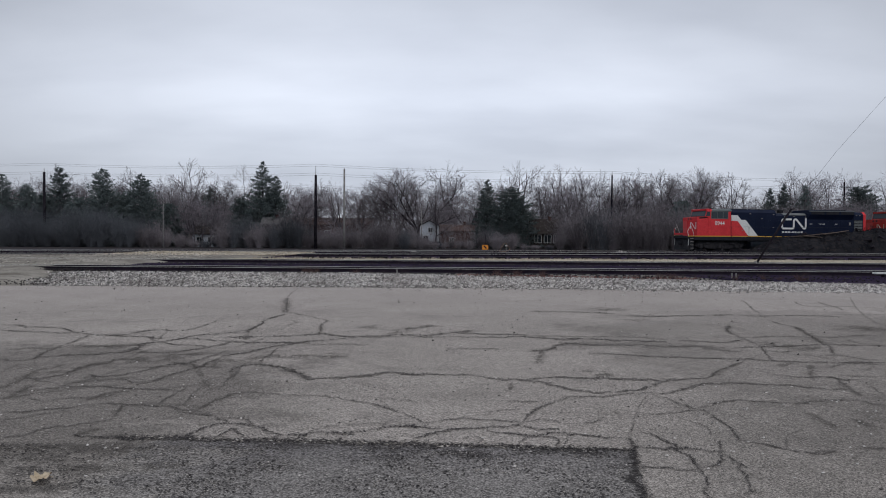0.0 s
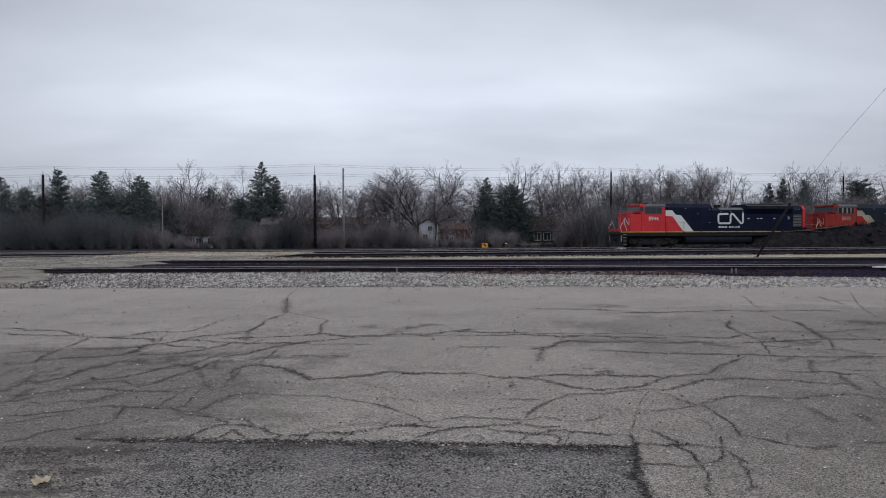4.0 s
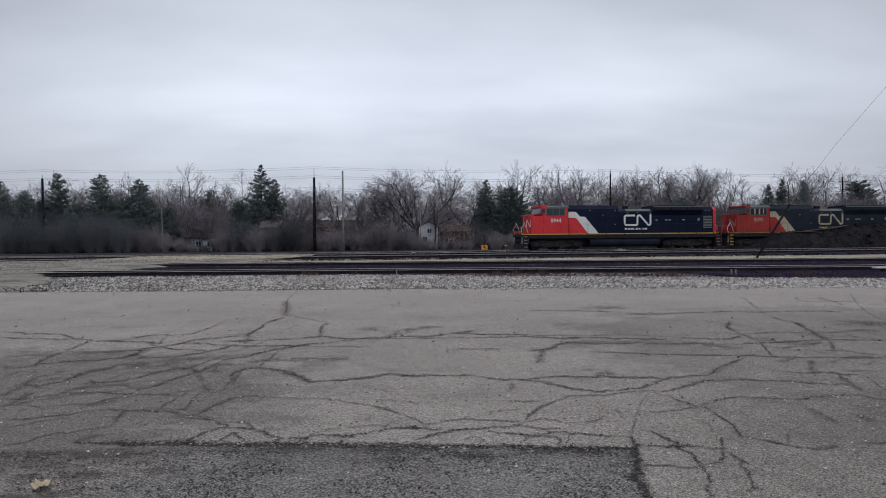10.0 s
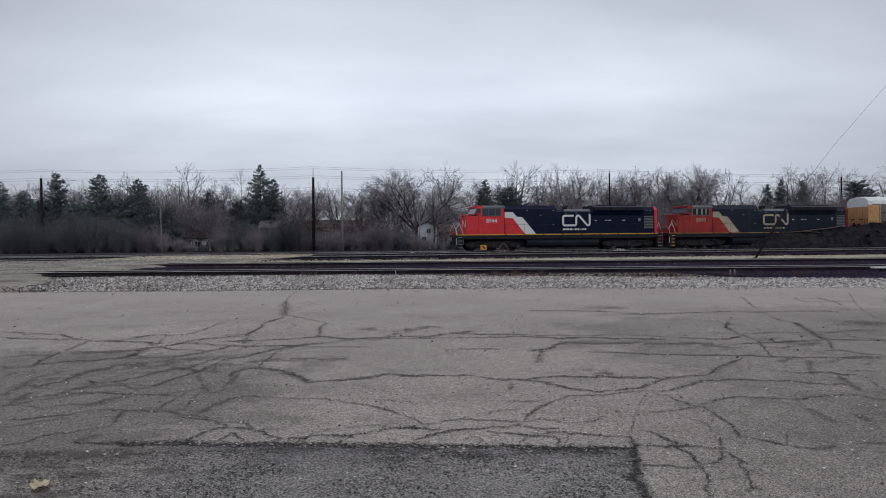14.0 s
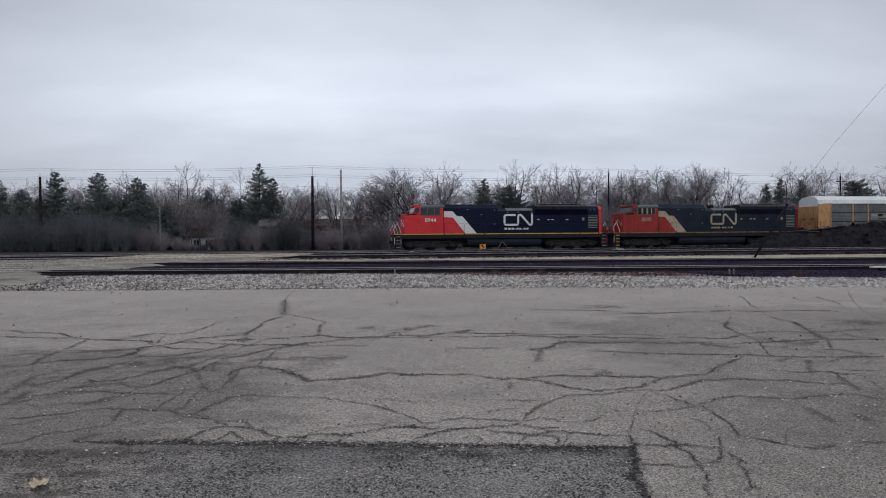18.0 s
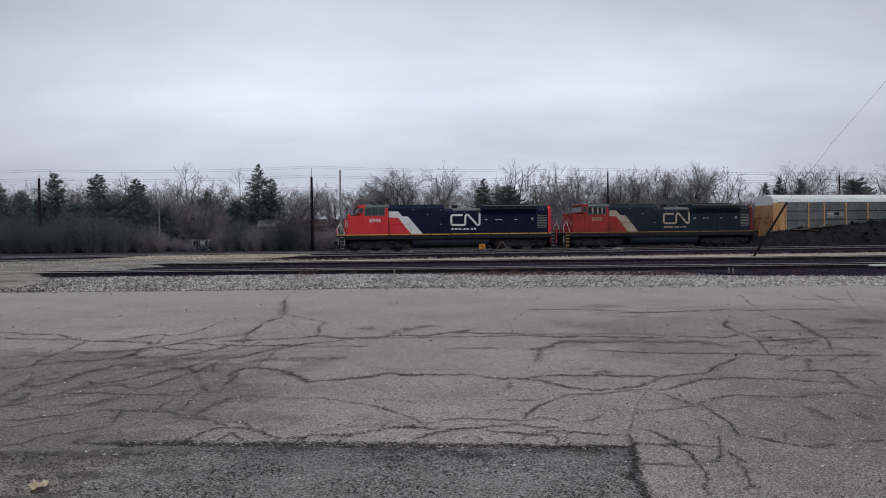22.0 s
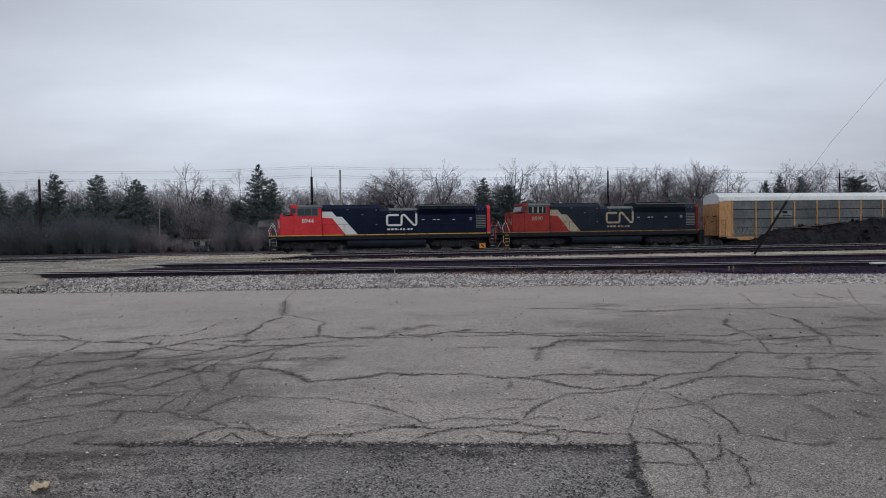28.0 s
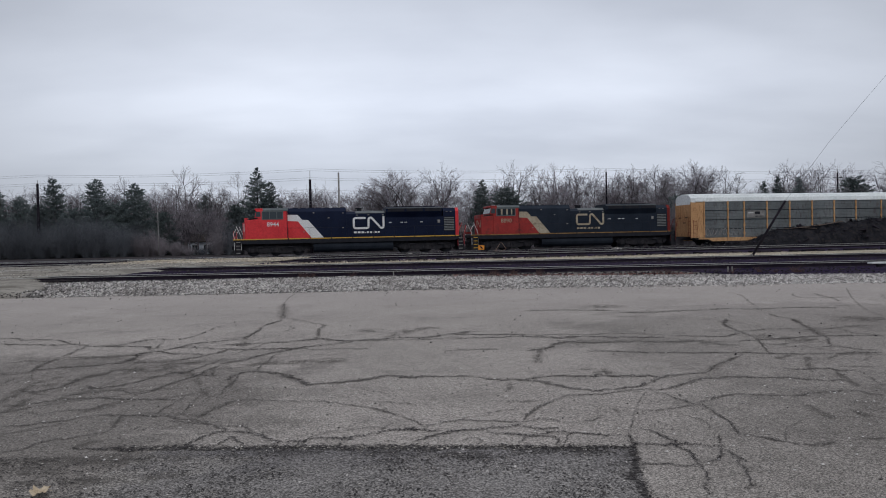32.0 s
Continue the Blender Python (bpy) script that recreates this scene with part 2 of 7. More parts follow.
def crumb_material(name, low, middle, high):
    m, nodes, links, b = graph(name)
    g = nodes.new("ShaderNodeNewGeometry")
    vec = nodes.new("ShaderNodeTexCoord").outputs["Object"]
    col = ramp_of(nodes, links, g.outputs["Random Per Island"], (0.0, low), (0.6, middle), (1.0, high))
    col = blend(nodes, links, 0.5, col, ramp_of(nodes, links, noise_of(nodes, links, vec, 1.2, 4.0), (0.35, 0.75), (0.65, 1.35)), "MULTIPLY")
    links.new(col, b.inputs["Base Color"])
    b.inputs["Roughness"].default_value = 0.95
    b.inputs["Specular IOR Level"].default_value = 0.0
    return m


M_CRACK = crumb_material("crack_filling", (0.070, 0.063, 0.062), (0.125, 0.114, 0.107), (0.200, 0.184, 0.170))
M_FAINT = crumb_material("dusty_crack_filling", (0.115, 0.105, 0.098), (0.178, 0.164, 0.150), (0.235, 0.216, 0.200))
M_DEEP = crumb_material("deep_crack_filling", (0.026, 0.024, 0.027), (0.070, 0.064, 0.064), (0.165, 0.152, 0.140))
M_SMEAR = crumb_material("crack_dirt", (0.0935, 0.0858, 0.0781), (0.1518, 0.1386, 0.1265), (0.205, 0.188, 0.171))
M_SEAM = crumb_material("seam_filling", (0.034, 0.031, 0.032), (0.075, 0.069, 0.067), (0.150, 0.138, 0.130))
M_SOIL = surf("dark_soil", (0.044, 0.040, 0.042), (0.076, 0.069, 0.070), 0.95, 0.15, 3.0, bump=0.4, depth=0.05, spec=0.0)
M_ROAD = surf("street_asphalt", (0.040, 0.039, 0.040), (0.055, 0.054, 0.054), 0.95, 0.4, 6.0, bump=0.2, spec=0.0)
M_TRUCK = surf("dusty_truck_castings", (0.02, 0.01937, 0.0225), (0.05, 0.0475, 0.05), 0.9, 2.0, 20.0, bump=0.2, spec=0.05)
M_RUST = surf("rusty_rod", (0.34, 0.22, 0.17), (0.46, 0.32, 0.25), 0.9, 3.0, 30.0, bump=0.1, spec=0.05)
M_STONEBED = surf("pale_ballast_bed", (0.14, 0.132, 0.124), (0.25, 0.236, 0.220), 0.95, 0.8, 22.0, bump=0.8, depth=0.03, dirt=(0.085, 0.075, 0.066), spec=0.0)
M_CINDER = surf("oily_cinders", (0.0240, 0.0175, 0.0390), (0.0520, 0.0410, 0.0640), 0.95, 0.5, 14.0, bump=0.8, depth=0.03, spec=0.0)
M_TAN = surf("tan_crushed_stone", (0.36, 0.318, 0.245), (0.52, 0.470, 0.375), 0.95, 0.3, 9.0, bump=0.6, depth=0.03, dirt=(0.18, 0.160, 0.128), spec=0.0)
M_PACKED = surf("packed_stone_and_dirt", (0.215, 0.196, 0.170), (0.375, 0.348, 0.306), 0.95, 0.45, 7.0, bump=0.8, depth=0.04, dirt=(0.135, 0.120, 0.104), spec=0.0)
M_RAILHEAD = surf("polished_rail_head", (0.56, 0.55, 0.51), (0.72, 0.71, 0.66), 0.38, 2.0, 30.0, metal=0.6, bump=0.05)
M_RAIL = surf("rusty_rail", (0.015, 0.011, 0.021), (0.030, 0.022, 0.030), 0.85, 1.5, 25.0, bump=0.3, spec=0.1)
M_TIE = surf("creosoted_timber", (0.018, 0.0155, 0.022), (0.043, 0.038, 0.043), 0.9, 2.0, 30.0, bump=0.5, vary=0.5, spec=0.03)
M_RED = surf("red_enamel", (0.62, 0.035, 0.043), (0.70, 0.047, 0.055), 0.5, 0.6, 9.0, bump=0.02, spec=0.25)
M_DULLRED = surf("rusted_red_enamel", (0.13, 0.020, 0.018), (0.20, 0.030, 0.025), 0.7, 0.8, 9.0, bump=0.05, spec=0.1)
M_OLDYELLOW = surf("worn_sill_paint", (0.24, 0.13, 0.045), (0.36, 0.22, 0.09), 0.7, 1.0, 12.0, bump=0.03, dirt=(0.10, 0.06, 0.03), spec=0.1)
M_TANK = surf("sooty_tank", (0.012, 0.016, 0.023), (0.022, 0.027, 0.036), 0.7, 1.0, 9.0, bump=0.05, spec=0.1)
M_REDOLD = surf("weathered_red_enamel", (0.29, 0.027, 0.024), (0.38, 0.040, 0.034), 0.6, 0.7, 7.0, bump=0.04, dirt=(0.17, 0.030, 0.026), spec=0.25)
M_NAVY = surf("blue_black_enamel", (0.0060, 0.0105, 0.0290), (0.0105, 0.0165, 0.0410), 0.5, 0.5, 9.0, bump=0.02, spec=0.10)
M_NAVYOLD = surf("dusty_black_enamel", (0.0125, 0.0185, 0.0300), (0.0215, 0.0295, 0.0440), 0.62, 0.5, 7.0, bump=0.04, spec=0.14)
M_WHITE = surf("white_enamel", (0.70, 0.70, 0.69), (0.78, 0.78, 0.77), 0.45, 1.0, 12.0, bump=0.02)
M_TANPAINT = surf("soiled_white_enamel", (0.33, 0.26, 0.17), (0.50, 0.44, 0.33), 0.6, 0.6, 8.0, bump=0.03, dirt=(0.20, 0.13, 0.08))
M_YELLOW = surf("yellow_sill_paint", (0.62, 0.34, 0.03), (0.70, 0.42, 0.05), 0.5, 1.0, 12.0, bump=0.02)
M_RACKYELLOW = surf("ochre_rack_paint", (0.50, 0.275, 0.125), (0.62, 0.370, 0.185), 0.65, 0.5, 10.0, bump=0.04, dirt=(0.26, 0.11, 0.055), spec=0.2, streak=6.0)
M_PANEL = surf("galvanised_panel", (0.118, 0.130, 0.133), (0.172, 0.185, 0.186), 0.7, 0.5, 14.0, metal=0.0, bump=0.15, vary=0.2, spec=0.2, dirt=(0.085, 0.072, 0.075), streak=3.0)
M_ROOF = surf("pale_roof_paint", (0.69, 0.7245, 0.713), (0.828, 0.8567, 0.8395), 0.6, 0.4, 6.0, bump=0.03, spec=0.2)
M_RUNGEAR = surf("grimy_running_gear", (0.0175, 0.0180, 0.0225), (0.0480, 0.0470, 0.0510), 0.85, 2.0, 20.0, bump=0.2, spec=0.15)
M_STEEL = surf("dull_steel", (0.20, 0.19, 0.18), (0.34, 0.33, 0.31), 0.5, 2.0, 25.0, metal=0.7, bump=0.1)
M_GREYROOF = surf("grey_cab_roof", (0.10, 0.11, 0.11), (0.16, 0.17, 0.17), 0.6, 1.0, 10.0, bump=0.03)
M_CABROOF = surf("dark_grey_cab_roof", (0.070, 0.084, 0.086), (0.110, 0.126, 0.128), 0.6, 1.0, 10.0, bump=0.03)
M_BARK = surf("grey_brown_bark", (0.076, 0.069, 0.079), (0.132, 0.118, 0.127), 0.95, 1.0, 14.0, bump=0.4, vary=0.35, spec=0.05)
M_TWIG = surf("bare_twigs", (0.172, 0.154, 0.170), (0.281, 0.252, 0.270), 0.95, 0.3, 6.0, bump=0.0, vary=0.35, spec=0.05)
M_BRUSH = surf("thicket_stems", (0.162, 0.146, 0.157), (0.263, 0.237, 0.249), 0.95, 0.10, 4.0, bump=0.0, vary=0.4, spec=0.0)
M_BRUSHDARK = surf("dark_shrub_stems", (0.084, 0.090, 0.102), (0.150, 0.156, 0.168), 0.95, 0.10, 4.0, bump=0.0, vary=0.35, spec=0.0)
M_NEEDLE = surf("spruce_needles", (0.116, 0.141, 0.141), (0.180, 0.212, 0.210), 0.9, 0.6, 5.0, bump=0.0, vary=0.25, spec=0.0)
M_POLEDARK = surf("creosoted_pole", (0.012, 0.010, 0.016), (0.028, 0.023, 0.028), 0.85, 1.0, 14.0, bump=0.2, spec=0.1)
M_POLEPALE = surf("weathered_grey_pole", (0.20, 0.192, 0.188), (0.33, 0.316, 0.305), 0.85, 1.0, 14.0, bump=0.2, spec=0.05)
M_WIRE = surf("cable", (0.20, 0.205, 0.22), (0.26, 0.265, 0.28), 0.6, 1.0, 10.0, bump=0.0)
M_SIDING = surf("white_siding", (0.50, 0.53, 0.57), (0.60, 0.63, 0.67), 0.8, 0.4, 6.0, bump=0.05, spec=0.1)
M_BRICK = surf("dull_red_brick", (0.095, 0.058, 0.054), (0.135, 0.085, 0.078), 0.9, 0.8, 9.0, bump=0.2, spec=0.0)
M_SHINGLE = surf("brown_shingles", (0.034, 0.029, 0.028), (0.058, 0.050, 0.047), 0.9, 1.0, 12.0, bump=0.3, spec=0.0)
M_RUSTROOF = surf("red_brown_shingles", (0.105, 0.072, 0.066), (0.150, 0.104, 0.094), 0.9, 1.0, 12.0, bump=0.3, spec=0.0)
M_PALEROOF = surf("pale_grey_shingles", (0.105, 0.100, 0.100), (0.155, 0.148, 0.148), 0.9, 1.0, 12.0, bump=0.3, spec=0.0)
M_ORANGE = surf("orange_target", (0.75, 0.26, 0.02), (0.82, 0.32, 0.03), 0.5, 2.0, 20.0, bump=0.0)
M_BLACK = surf("black_paint", (0.0140, 0.0145, 0.0200), (0.0230, 0.0235, 0.0290), 0.6, 2.0, 20.0, bump=0.0, spec=0.15)
M_LEAF = surf("dry_leaf", (0.44, 0.345, 0.235), (0.58, 0.48, 0.35), 0.8, 20.0, 90.0, bump=0.1, spec=0.1)
M_GRASS = surf("dry_weeds", (0.080, 0.048, 0.046), (0.140, 0.092, 0.085), 0.95, 2.0, 20.0, bump=0.0, spec=0.05)
M_CARPAINT = surf("silver_white_car_paint", (0.55, 0.56, 0.58), (0.60, 0.61, 0.63), 0.3, 1.0, 10.0, bump=0.0)
M_CARDARK = surf("silver_car_paint", (0.33, 0.34, 0.36), (0.38, 0.39, 0.41), 0.3, 1.0, 10.0, bump=0.0)
M_CARBLACK = surf("dark_car_paint", (0.030, 0.033, 0.042), (0.040, 0.044, 0.055), 0.25, 1.0, 10.0, bump=0.0)
M_RUBBER = surf("rubber", (0.015, 0.015, 0.015), (0.025, 0.025, 0.025), 0.9, 4.0, 30.0, bump=0.1)


def glass(name, tint, rough=0.3):
    m, nodes, links, b = graph(name)
    b.inputs["Base Color"].default_value = (*tint, 1)
    b.inputs["Roughness"].default_value = rough
    b.inputs["Specular IOR Level"].default_value = 0.15
    return m


M_GLASS = glass("dark_window_glass", (0.02, 0.025, 0.03))
# paler base tint stands in for sky mirrored in the cab panes
M_CABGLASS = glass("sky_grey_cab_glass", (0.050, 0.062, 0.072), 0.2)


# ---------------------------------------------------------------- mesh tools
class Build:
    """Collects vertices and faces of one mesh."""

    def __init__(self):
        self.v, self.f = [], []

    def add(self, verts, faces):
        o = len(self.v)
        self.v += [tuple(p) for p in verts]
        self.f += [tuple(i + o for i in f) for f in faces]
        return self

    def box(self, x0, x1, y0, y1, z0, z1, m=None):
        p = [(x, y, z) for z in (z0, z1) for y in (y0, y1) for x in (x0, x1)]
        if m is not None:
            p = [m @ Vector(q) for q in p]
        return self.add(p, [(0, 2, 3, 1), (4, 5, 7, 6), (0, 1, 5, 4), (2, 6, 7, 3), (0, 4, 6, 2), (1, 3, 7, 5)])

    def prism(self, outline, y0, y1, axis="y"):
        """An outline of (a, b) pairs drawn out along an axis; y: in x, z; x: in y, z; z: in x, y."""
        n = len(outline)
        at = {"y": lambda a, b, c: (a, c, b), "x": lambda a, b, c: (c, a, b), "z": lambda a, b, c: (a, b, c)}[axis]
        p = [at(a, b, y0) for a, b in outline] + [at(a, b, y1) for a, b in outline]
        f = [tuple(range(n)), tuple(range(2 * n - 1, n - 1, -1))]
        f += [(i, i + n, (i + 1) % n + n, (i + 1) % n) for i in range(n)]
        return self.add(p, f)

    def rod(self, a, b, r0, r1=None, k=6, caps=True):
        a, b = Vector(a), Vector(b)
        r1 = r0 if r1 is None else r1
        d = (b - a).normalized()
        s = d.orthogonal().normalized()
        u = d.cross(s)
        ring = [(math.cos(2 * math.pi * i / k), math.sin(2 * math.pi * i / k)) for i in range(k)]
        p = [a + (s * c + u * q) * r0 for c, q in ring] + [b + (s * c + u * q) * r1 for c, q in ring]
        f = [(i, (i + 1) % k, (i + 1) % k + k, i + k) for i in range(k)]
        if caps:
            f += [tuple(range(k - 1, -1, -1)), tuple(range(k, 2 * k))]
        return self.add(p, f)

    def path(self, pts, r, k=6):
        for a, b in zip(pts, pts[1:]):
            self.rod(a, b, r, r, k)
        return self

    def disc(self, c, r, y0, y1, k=20):
        """A wheel-like cylinder along y round the centre c = (x, z)."""
        return self.prism([(c[0] + r * math.cos(2 * math.pi * i / k), c[1] + r * math.sin(2 * math.pi * i / k)) for i in range(k)], y0, y1)


def mesh_of(name, b, material, bevel=0.0, smooth=False):
    me = bpy.data.meshes.new(name)
    me.from_pydata(b.v, [], b.f)
    bm = bmesh.new()
    bm.from_mesh(me)
    bmesh.ops.recalc_face_normals(bm, faces=bm.faces)
    if bevel:
        bmesh.ops.bevel(bm, geom=bm.edges[:], offset=bevel, segments=2, affect="EDGES", profile=0.6, clamp_overlap=True)
    bm.to_mesh(me)
    bm.free()
    me.materials.append(material)
    if smooth:
        me.shade_smooth()
    return me


def raw_mesh(name, verts, faces, material):
    me = bpy.data.meshes.new(name)
    me.from_pydata(verts, [], faces)
    me.materials.append(material)
    return me


def part(name, b, material, parent=None, label="", bevel=0.0, smooth=False):
    """One mesh object from a Build, under a thing or a part."""
    ob = new(name, mesh_of(name, b, material, bevel, smooth))
    ob.parent = parent
    return tagged(ob, label)


def thing(name, label, category, group="", m=None, kind=""):
    e = new(name)
    if m is not None:
        e.matrix_basis = m
    return tagged(e, label, category, group, kind)


# ---------------------------------------------------------------- ground
RAIL_TOP = 0.28


def rough_edge(a, amount, seed):
    return amount * noise.noise((a * 0.35, seed, 0.0)) + 0.5 * amount * noise.noise((a * 1.7, seed, 3.0))


def sheet(name, along, span, z, material, label, category, wobble=0.25, across=4, skirt=0.06):
    """A layer of ground: along = (first, last, steps) in x, span(x) -> (near y, far y), z(x, y) -> height; its rim turns down."""
    a0, a1, n = along
    v, f = [], []
    for i in range(n + 1):
        x = a0 + (a1 - a0) * i / n
        y0, y1 = span(x)
        y0 += rough_edge(x, wobble, 1.3 + len(name))
        y1 += rough_edge(x, wobble, 7.7 + len(name))
        for j in range(across + 1):
            y = y0 + (y1 - y0) * j / across
            v.append((x, y, z(x, y) - (skirt if j in (0, across) else 0) ))
    k = across + 1
    for i in range(n):
        for j in range(across):
            f.append((i * k + j, (i + 1) * k + j, (i + 1) * k + j + 1, i * k + j + 1))
    ob = new(name, raw_mesh(name, v, f, material))
    ob.data.shade_smooth()
    return tagged(ob, label, category, kind="structure")


DROP = 0.75   # the street and the woods lie this much below the yard
ROWS = ((-3000, -0.06), (96, -0.06), (118, -0.06 - DROP), (3000, -0.06 - DROP))
ground = new("ground", raw_mesh("ground", [(x, y, z) for y, z in ROWS for x in (-3000, 3000)], [(2 * k, 2 * k + 1, 2 * k + 3, 2 * k + 2) for k in range(3)], M_SOIL))
tagged(ground, "dark bare soil and dead grass of the rail yard", "ground", kind="structure")

pavement = sheet("pavement", (-70, 70, 280), lambda x: (-45, 22.2 - 0.0025 * max(0, x) ** 2.1), lambda x, y: 0.0, M_ASPHALT,
                 "worn grey asphalt car park, cracked all over", "pavement", 0.15, 3, 0.0)
def bank_edge(x):
    """Where the ballast meets the asphalt."""
    return 21.6 + 0.75 * min(1.0, max(0.0, (7 - x) / 8)) - 0.0025 * max(0, x) ** 2.1


sheet("ballast_bank", (-110, 110, 440), lambda x: (bank_edge(x) - 0.4, 44), lambda x, y: min(0.105, max(-0.04, (y - bank_edge(max(min(x, 0), -20))) * 0.016)), M_STONEBED,
      "bank of pale crushed stone beside the tracks", "gravel", 0.3, 12)


def cinder_front(x):
    return 29.2 - max(0.0, x + 4.0) * 0.235 + max(0.0, x - 18) * 0.2


sheet("cinder_bed", (-16.6, 110, 500), lambda x: (cinder_front(x), 41.2), lambda x, y: 0.115, M_CINDER, "dark oily cinder bed between the near tracks", "track bed", 0.3, 5)
sheet("gravel_strip", (-15.0, 120, 270), lambda x: (41.0, 50.5 + 0.08 * x), lambda x, y: 0.120, M_TAN, "tan gravel service strip between tracks", "gravel", 0.4, 4)
sheet("far_bed", (-160, 160, 400), lambda x: (49.5 + 0.1 * x, 84 + 0.16 * x), lambda x, y: 0.11, M_CINDER, "dark ballast under the far tracks", "track bed", 0.4, 6)


def crossing_sheet():
    v, f = [], []
    n, k = 170, 56
    for j in range(n + 1):
        y = 21.6 + (62.0 - 21.6) * j / n
        right = -17.6 + (y - 30) * 0.218 + rough_edge(y, 0.5, 2.0)
        right += 1.1 * max(0.0, 1 - abs(y - 30) / 4)
        right += 0.55 * noise.noise((y * 0.9, 3.0, 1.0)) + 0.25 * noise.noise((y * 2.7, 6.0, 1.0))
        left = -110.0 if y < 44.8 else -110 + (y - 44.8) / 3.7 * 82 if y < 48.5 else -28 + (y - 48.5) * 0.80 + rough_edge(y, 0.6, 5.0)
        if y < 30:
            right = -16.5 + (30 - y) * 0.45 + rough_edge(y, 0.8, 2.0)
        for i in range(k + 1):
            s = i / k
            x = left + (right - left) * (1 - (1 - s) ** 2.2)
            up = min(1.0, max(0.0, (y - 22.0) / 7.5))
            z = -0.03 + 0.295 * up ** 0.8
            edge = min(1.0, (right - x) / 1.1, (x - left) / 1.1, (62.0 - y) / 1.5)
            z = 0.09 + (z - 0.09) * max(0.0, edge) if y > 27 else z - 0.05 * (1 - max(0.0, edge))
            z += 0.012 * noise.noise((x * 0.8, y * 0.8, 1.0))
            v.append((x, y, z))
    w = k + 1
    for j in range(n):
        for i in range(k):
            f.append((j * w + i, j * w + i + 1, (j + 1) * w + i + 1, (j + 1) * w + i))
    ob = new("dirt_crossing", raw_mesh("dirt_crossing", v, f, M_PACKED))
    ob.data.shade_smooth()
    return tagged(ob, "pale crushed-stone vehicle crossing packed level with the rails", "road", kind="structure")


crossing_sheet()


def patch_sheet():
    rng = random.Random(4)
    v, f = [], []
    nx, ny = 90, 24
    for j in range(ny + 1):
        for i in range(nx + 1):
            s, t = i / nx, j / ny
            y = 2.0 + 3.4 * t
            left = -2.35 + 0.30 * noise.noise((1.0, y * 1.6, 3.0)) + 0.12 * noise.noise((1.0, y * 7, 5.0)) + 0.35 * max(0.0, y - 4.9)
            x = left + (1.42 - 0.18 * (5.25 - y) - left) * s
            y -= 0.062 * (x + 0.6) * t
            if j == ny:
                y += rng.uniform(-0.03, 0.03)
            v.append((x, y, 0.0042))
    w = nx + 1
    for j in range(ny):
        for i in range(nx):
            f.append((j * w + i, j * w + i + 1, (j + 1) * w + i + 1, (j + 1) * w + i))
    ob = new("asphalt_patch", raw_mesh("asphalt_patch", v, f, M_PATCH))
    ob.parent = pavement
    return tagged(ob, "darker coarse repair patch in the asphalt")


patch_sheet()
crack_rng = random.Random(21)


def crumbs(v, f, q, way, side, along, across, sides, z):
    """One ragged flake of fill round q."""
    o, turn = len(v), crack_rng.uniform(0, 6.28)
    for c in range(sides):
        t = turn + c * 6.2832 / sides
        d = crack_rng.uniform(0.5, 1.2)
        v.append((q.x + way.x * along * d * math.cos(t) + side.x * across * d * math.sin(t), q.y + way.y * along * d * math.cos(t) + side.y * across * d * math.sin(t), z))
    f.append(tuple(range(o, o + sides)))


def crack(width, *pts, fill=None, halo=0.30):
    """A dirt-filled crack of that width through the given turns: a jagged, swelling core of flakes, with stray crumbs beside it."""
    line = [Vector((*p, 0)) for p in pts]
    v, f = [], []
    reach = sum((b - a).length for a, b in zip(line, line[1:]))
    done = 0.0
    for a, b in zip(line, line[1:]):
        length = (b - a).length
        way = (b - a).normalized()
        side = Vector((-way.y, way.x, 0))
        step = max(0.012, 0.28 * width)
        n = max(2, int(length / step))
        for i in range(n):
            s = i / n
            p = a.lerp(b, s)
            tip = min(done + length * s, reach - done - length * s)
            fade = min(1.0, 0.35 + tip / 0.35)
            swell = (0.72 + 1.40 * abs(noise.noise((p.x * 2.3, p.y * 2.3, width * 90)))) * fade
            wander = min(0.06, 1.1 * width) * noise.noise((p.x * 3.1, p.y * 3.1, 8.0)) + min(0.05, 1.0 * width) * noise.noise((p.x * 9, p.y * 9, 3.0)) + min(0.025, 0.7 * width) * noise.noise((p.x * 24, p.y * 24, 5.0))
            p = p + side * wander * min(1.0, 5 * s, 5 * (1 - s))
            whole = 0.84 + 0.9 * noise.noise((p.x * 3.7, p.y * 3.7, 21.0))
            for k in range(5):
                if crack_rng.random() > whole:
                    continue
                q = p + side * crack_rng.gauss(0, 0.26) * width * swell + way * crack_rng.uniform(-0.5, 0.5) * step
                crumbs(v, f, q, way, side, step * crack_rng.uniform(0.25, 0.75), width * swell * crack_rng.uniform(0.08, 0.28), 5, crack_rng.uniform(0.0062, 0.0090))
            for k in range(4):
                if crack_rng.random() < halo * 1.6:
                    q = p + side * crack_rng.gauss(0, 0.75) * width * swell + way * crack_rng.uniform(-0.5, 0.5) * step
                    crumbs(v, f, q, way, side, step * crack_rng.uniform(0.15, 0.4), width * crack_rng.uniform(0.06, 0.19), 4, crack_rng.uniform(0.0052, 0.0062))
        done += length
    ob = new("crack", raw_mesh("crack", v, f, fill or M_CRACK))
    ob.parent = pavement
    return ob


def deep_crack(width, *pts):
    """A crack that has broken open and shows black."""
    return crack(width * 1.6, *pts, fill=M_DEEP, halo=0.55)


def faint_crack(width, *pts):
    """A hairline that has silted up with pale powder."""
    return crack(width, *pts, fill=M_FAINT, halo=0.2)


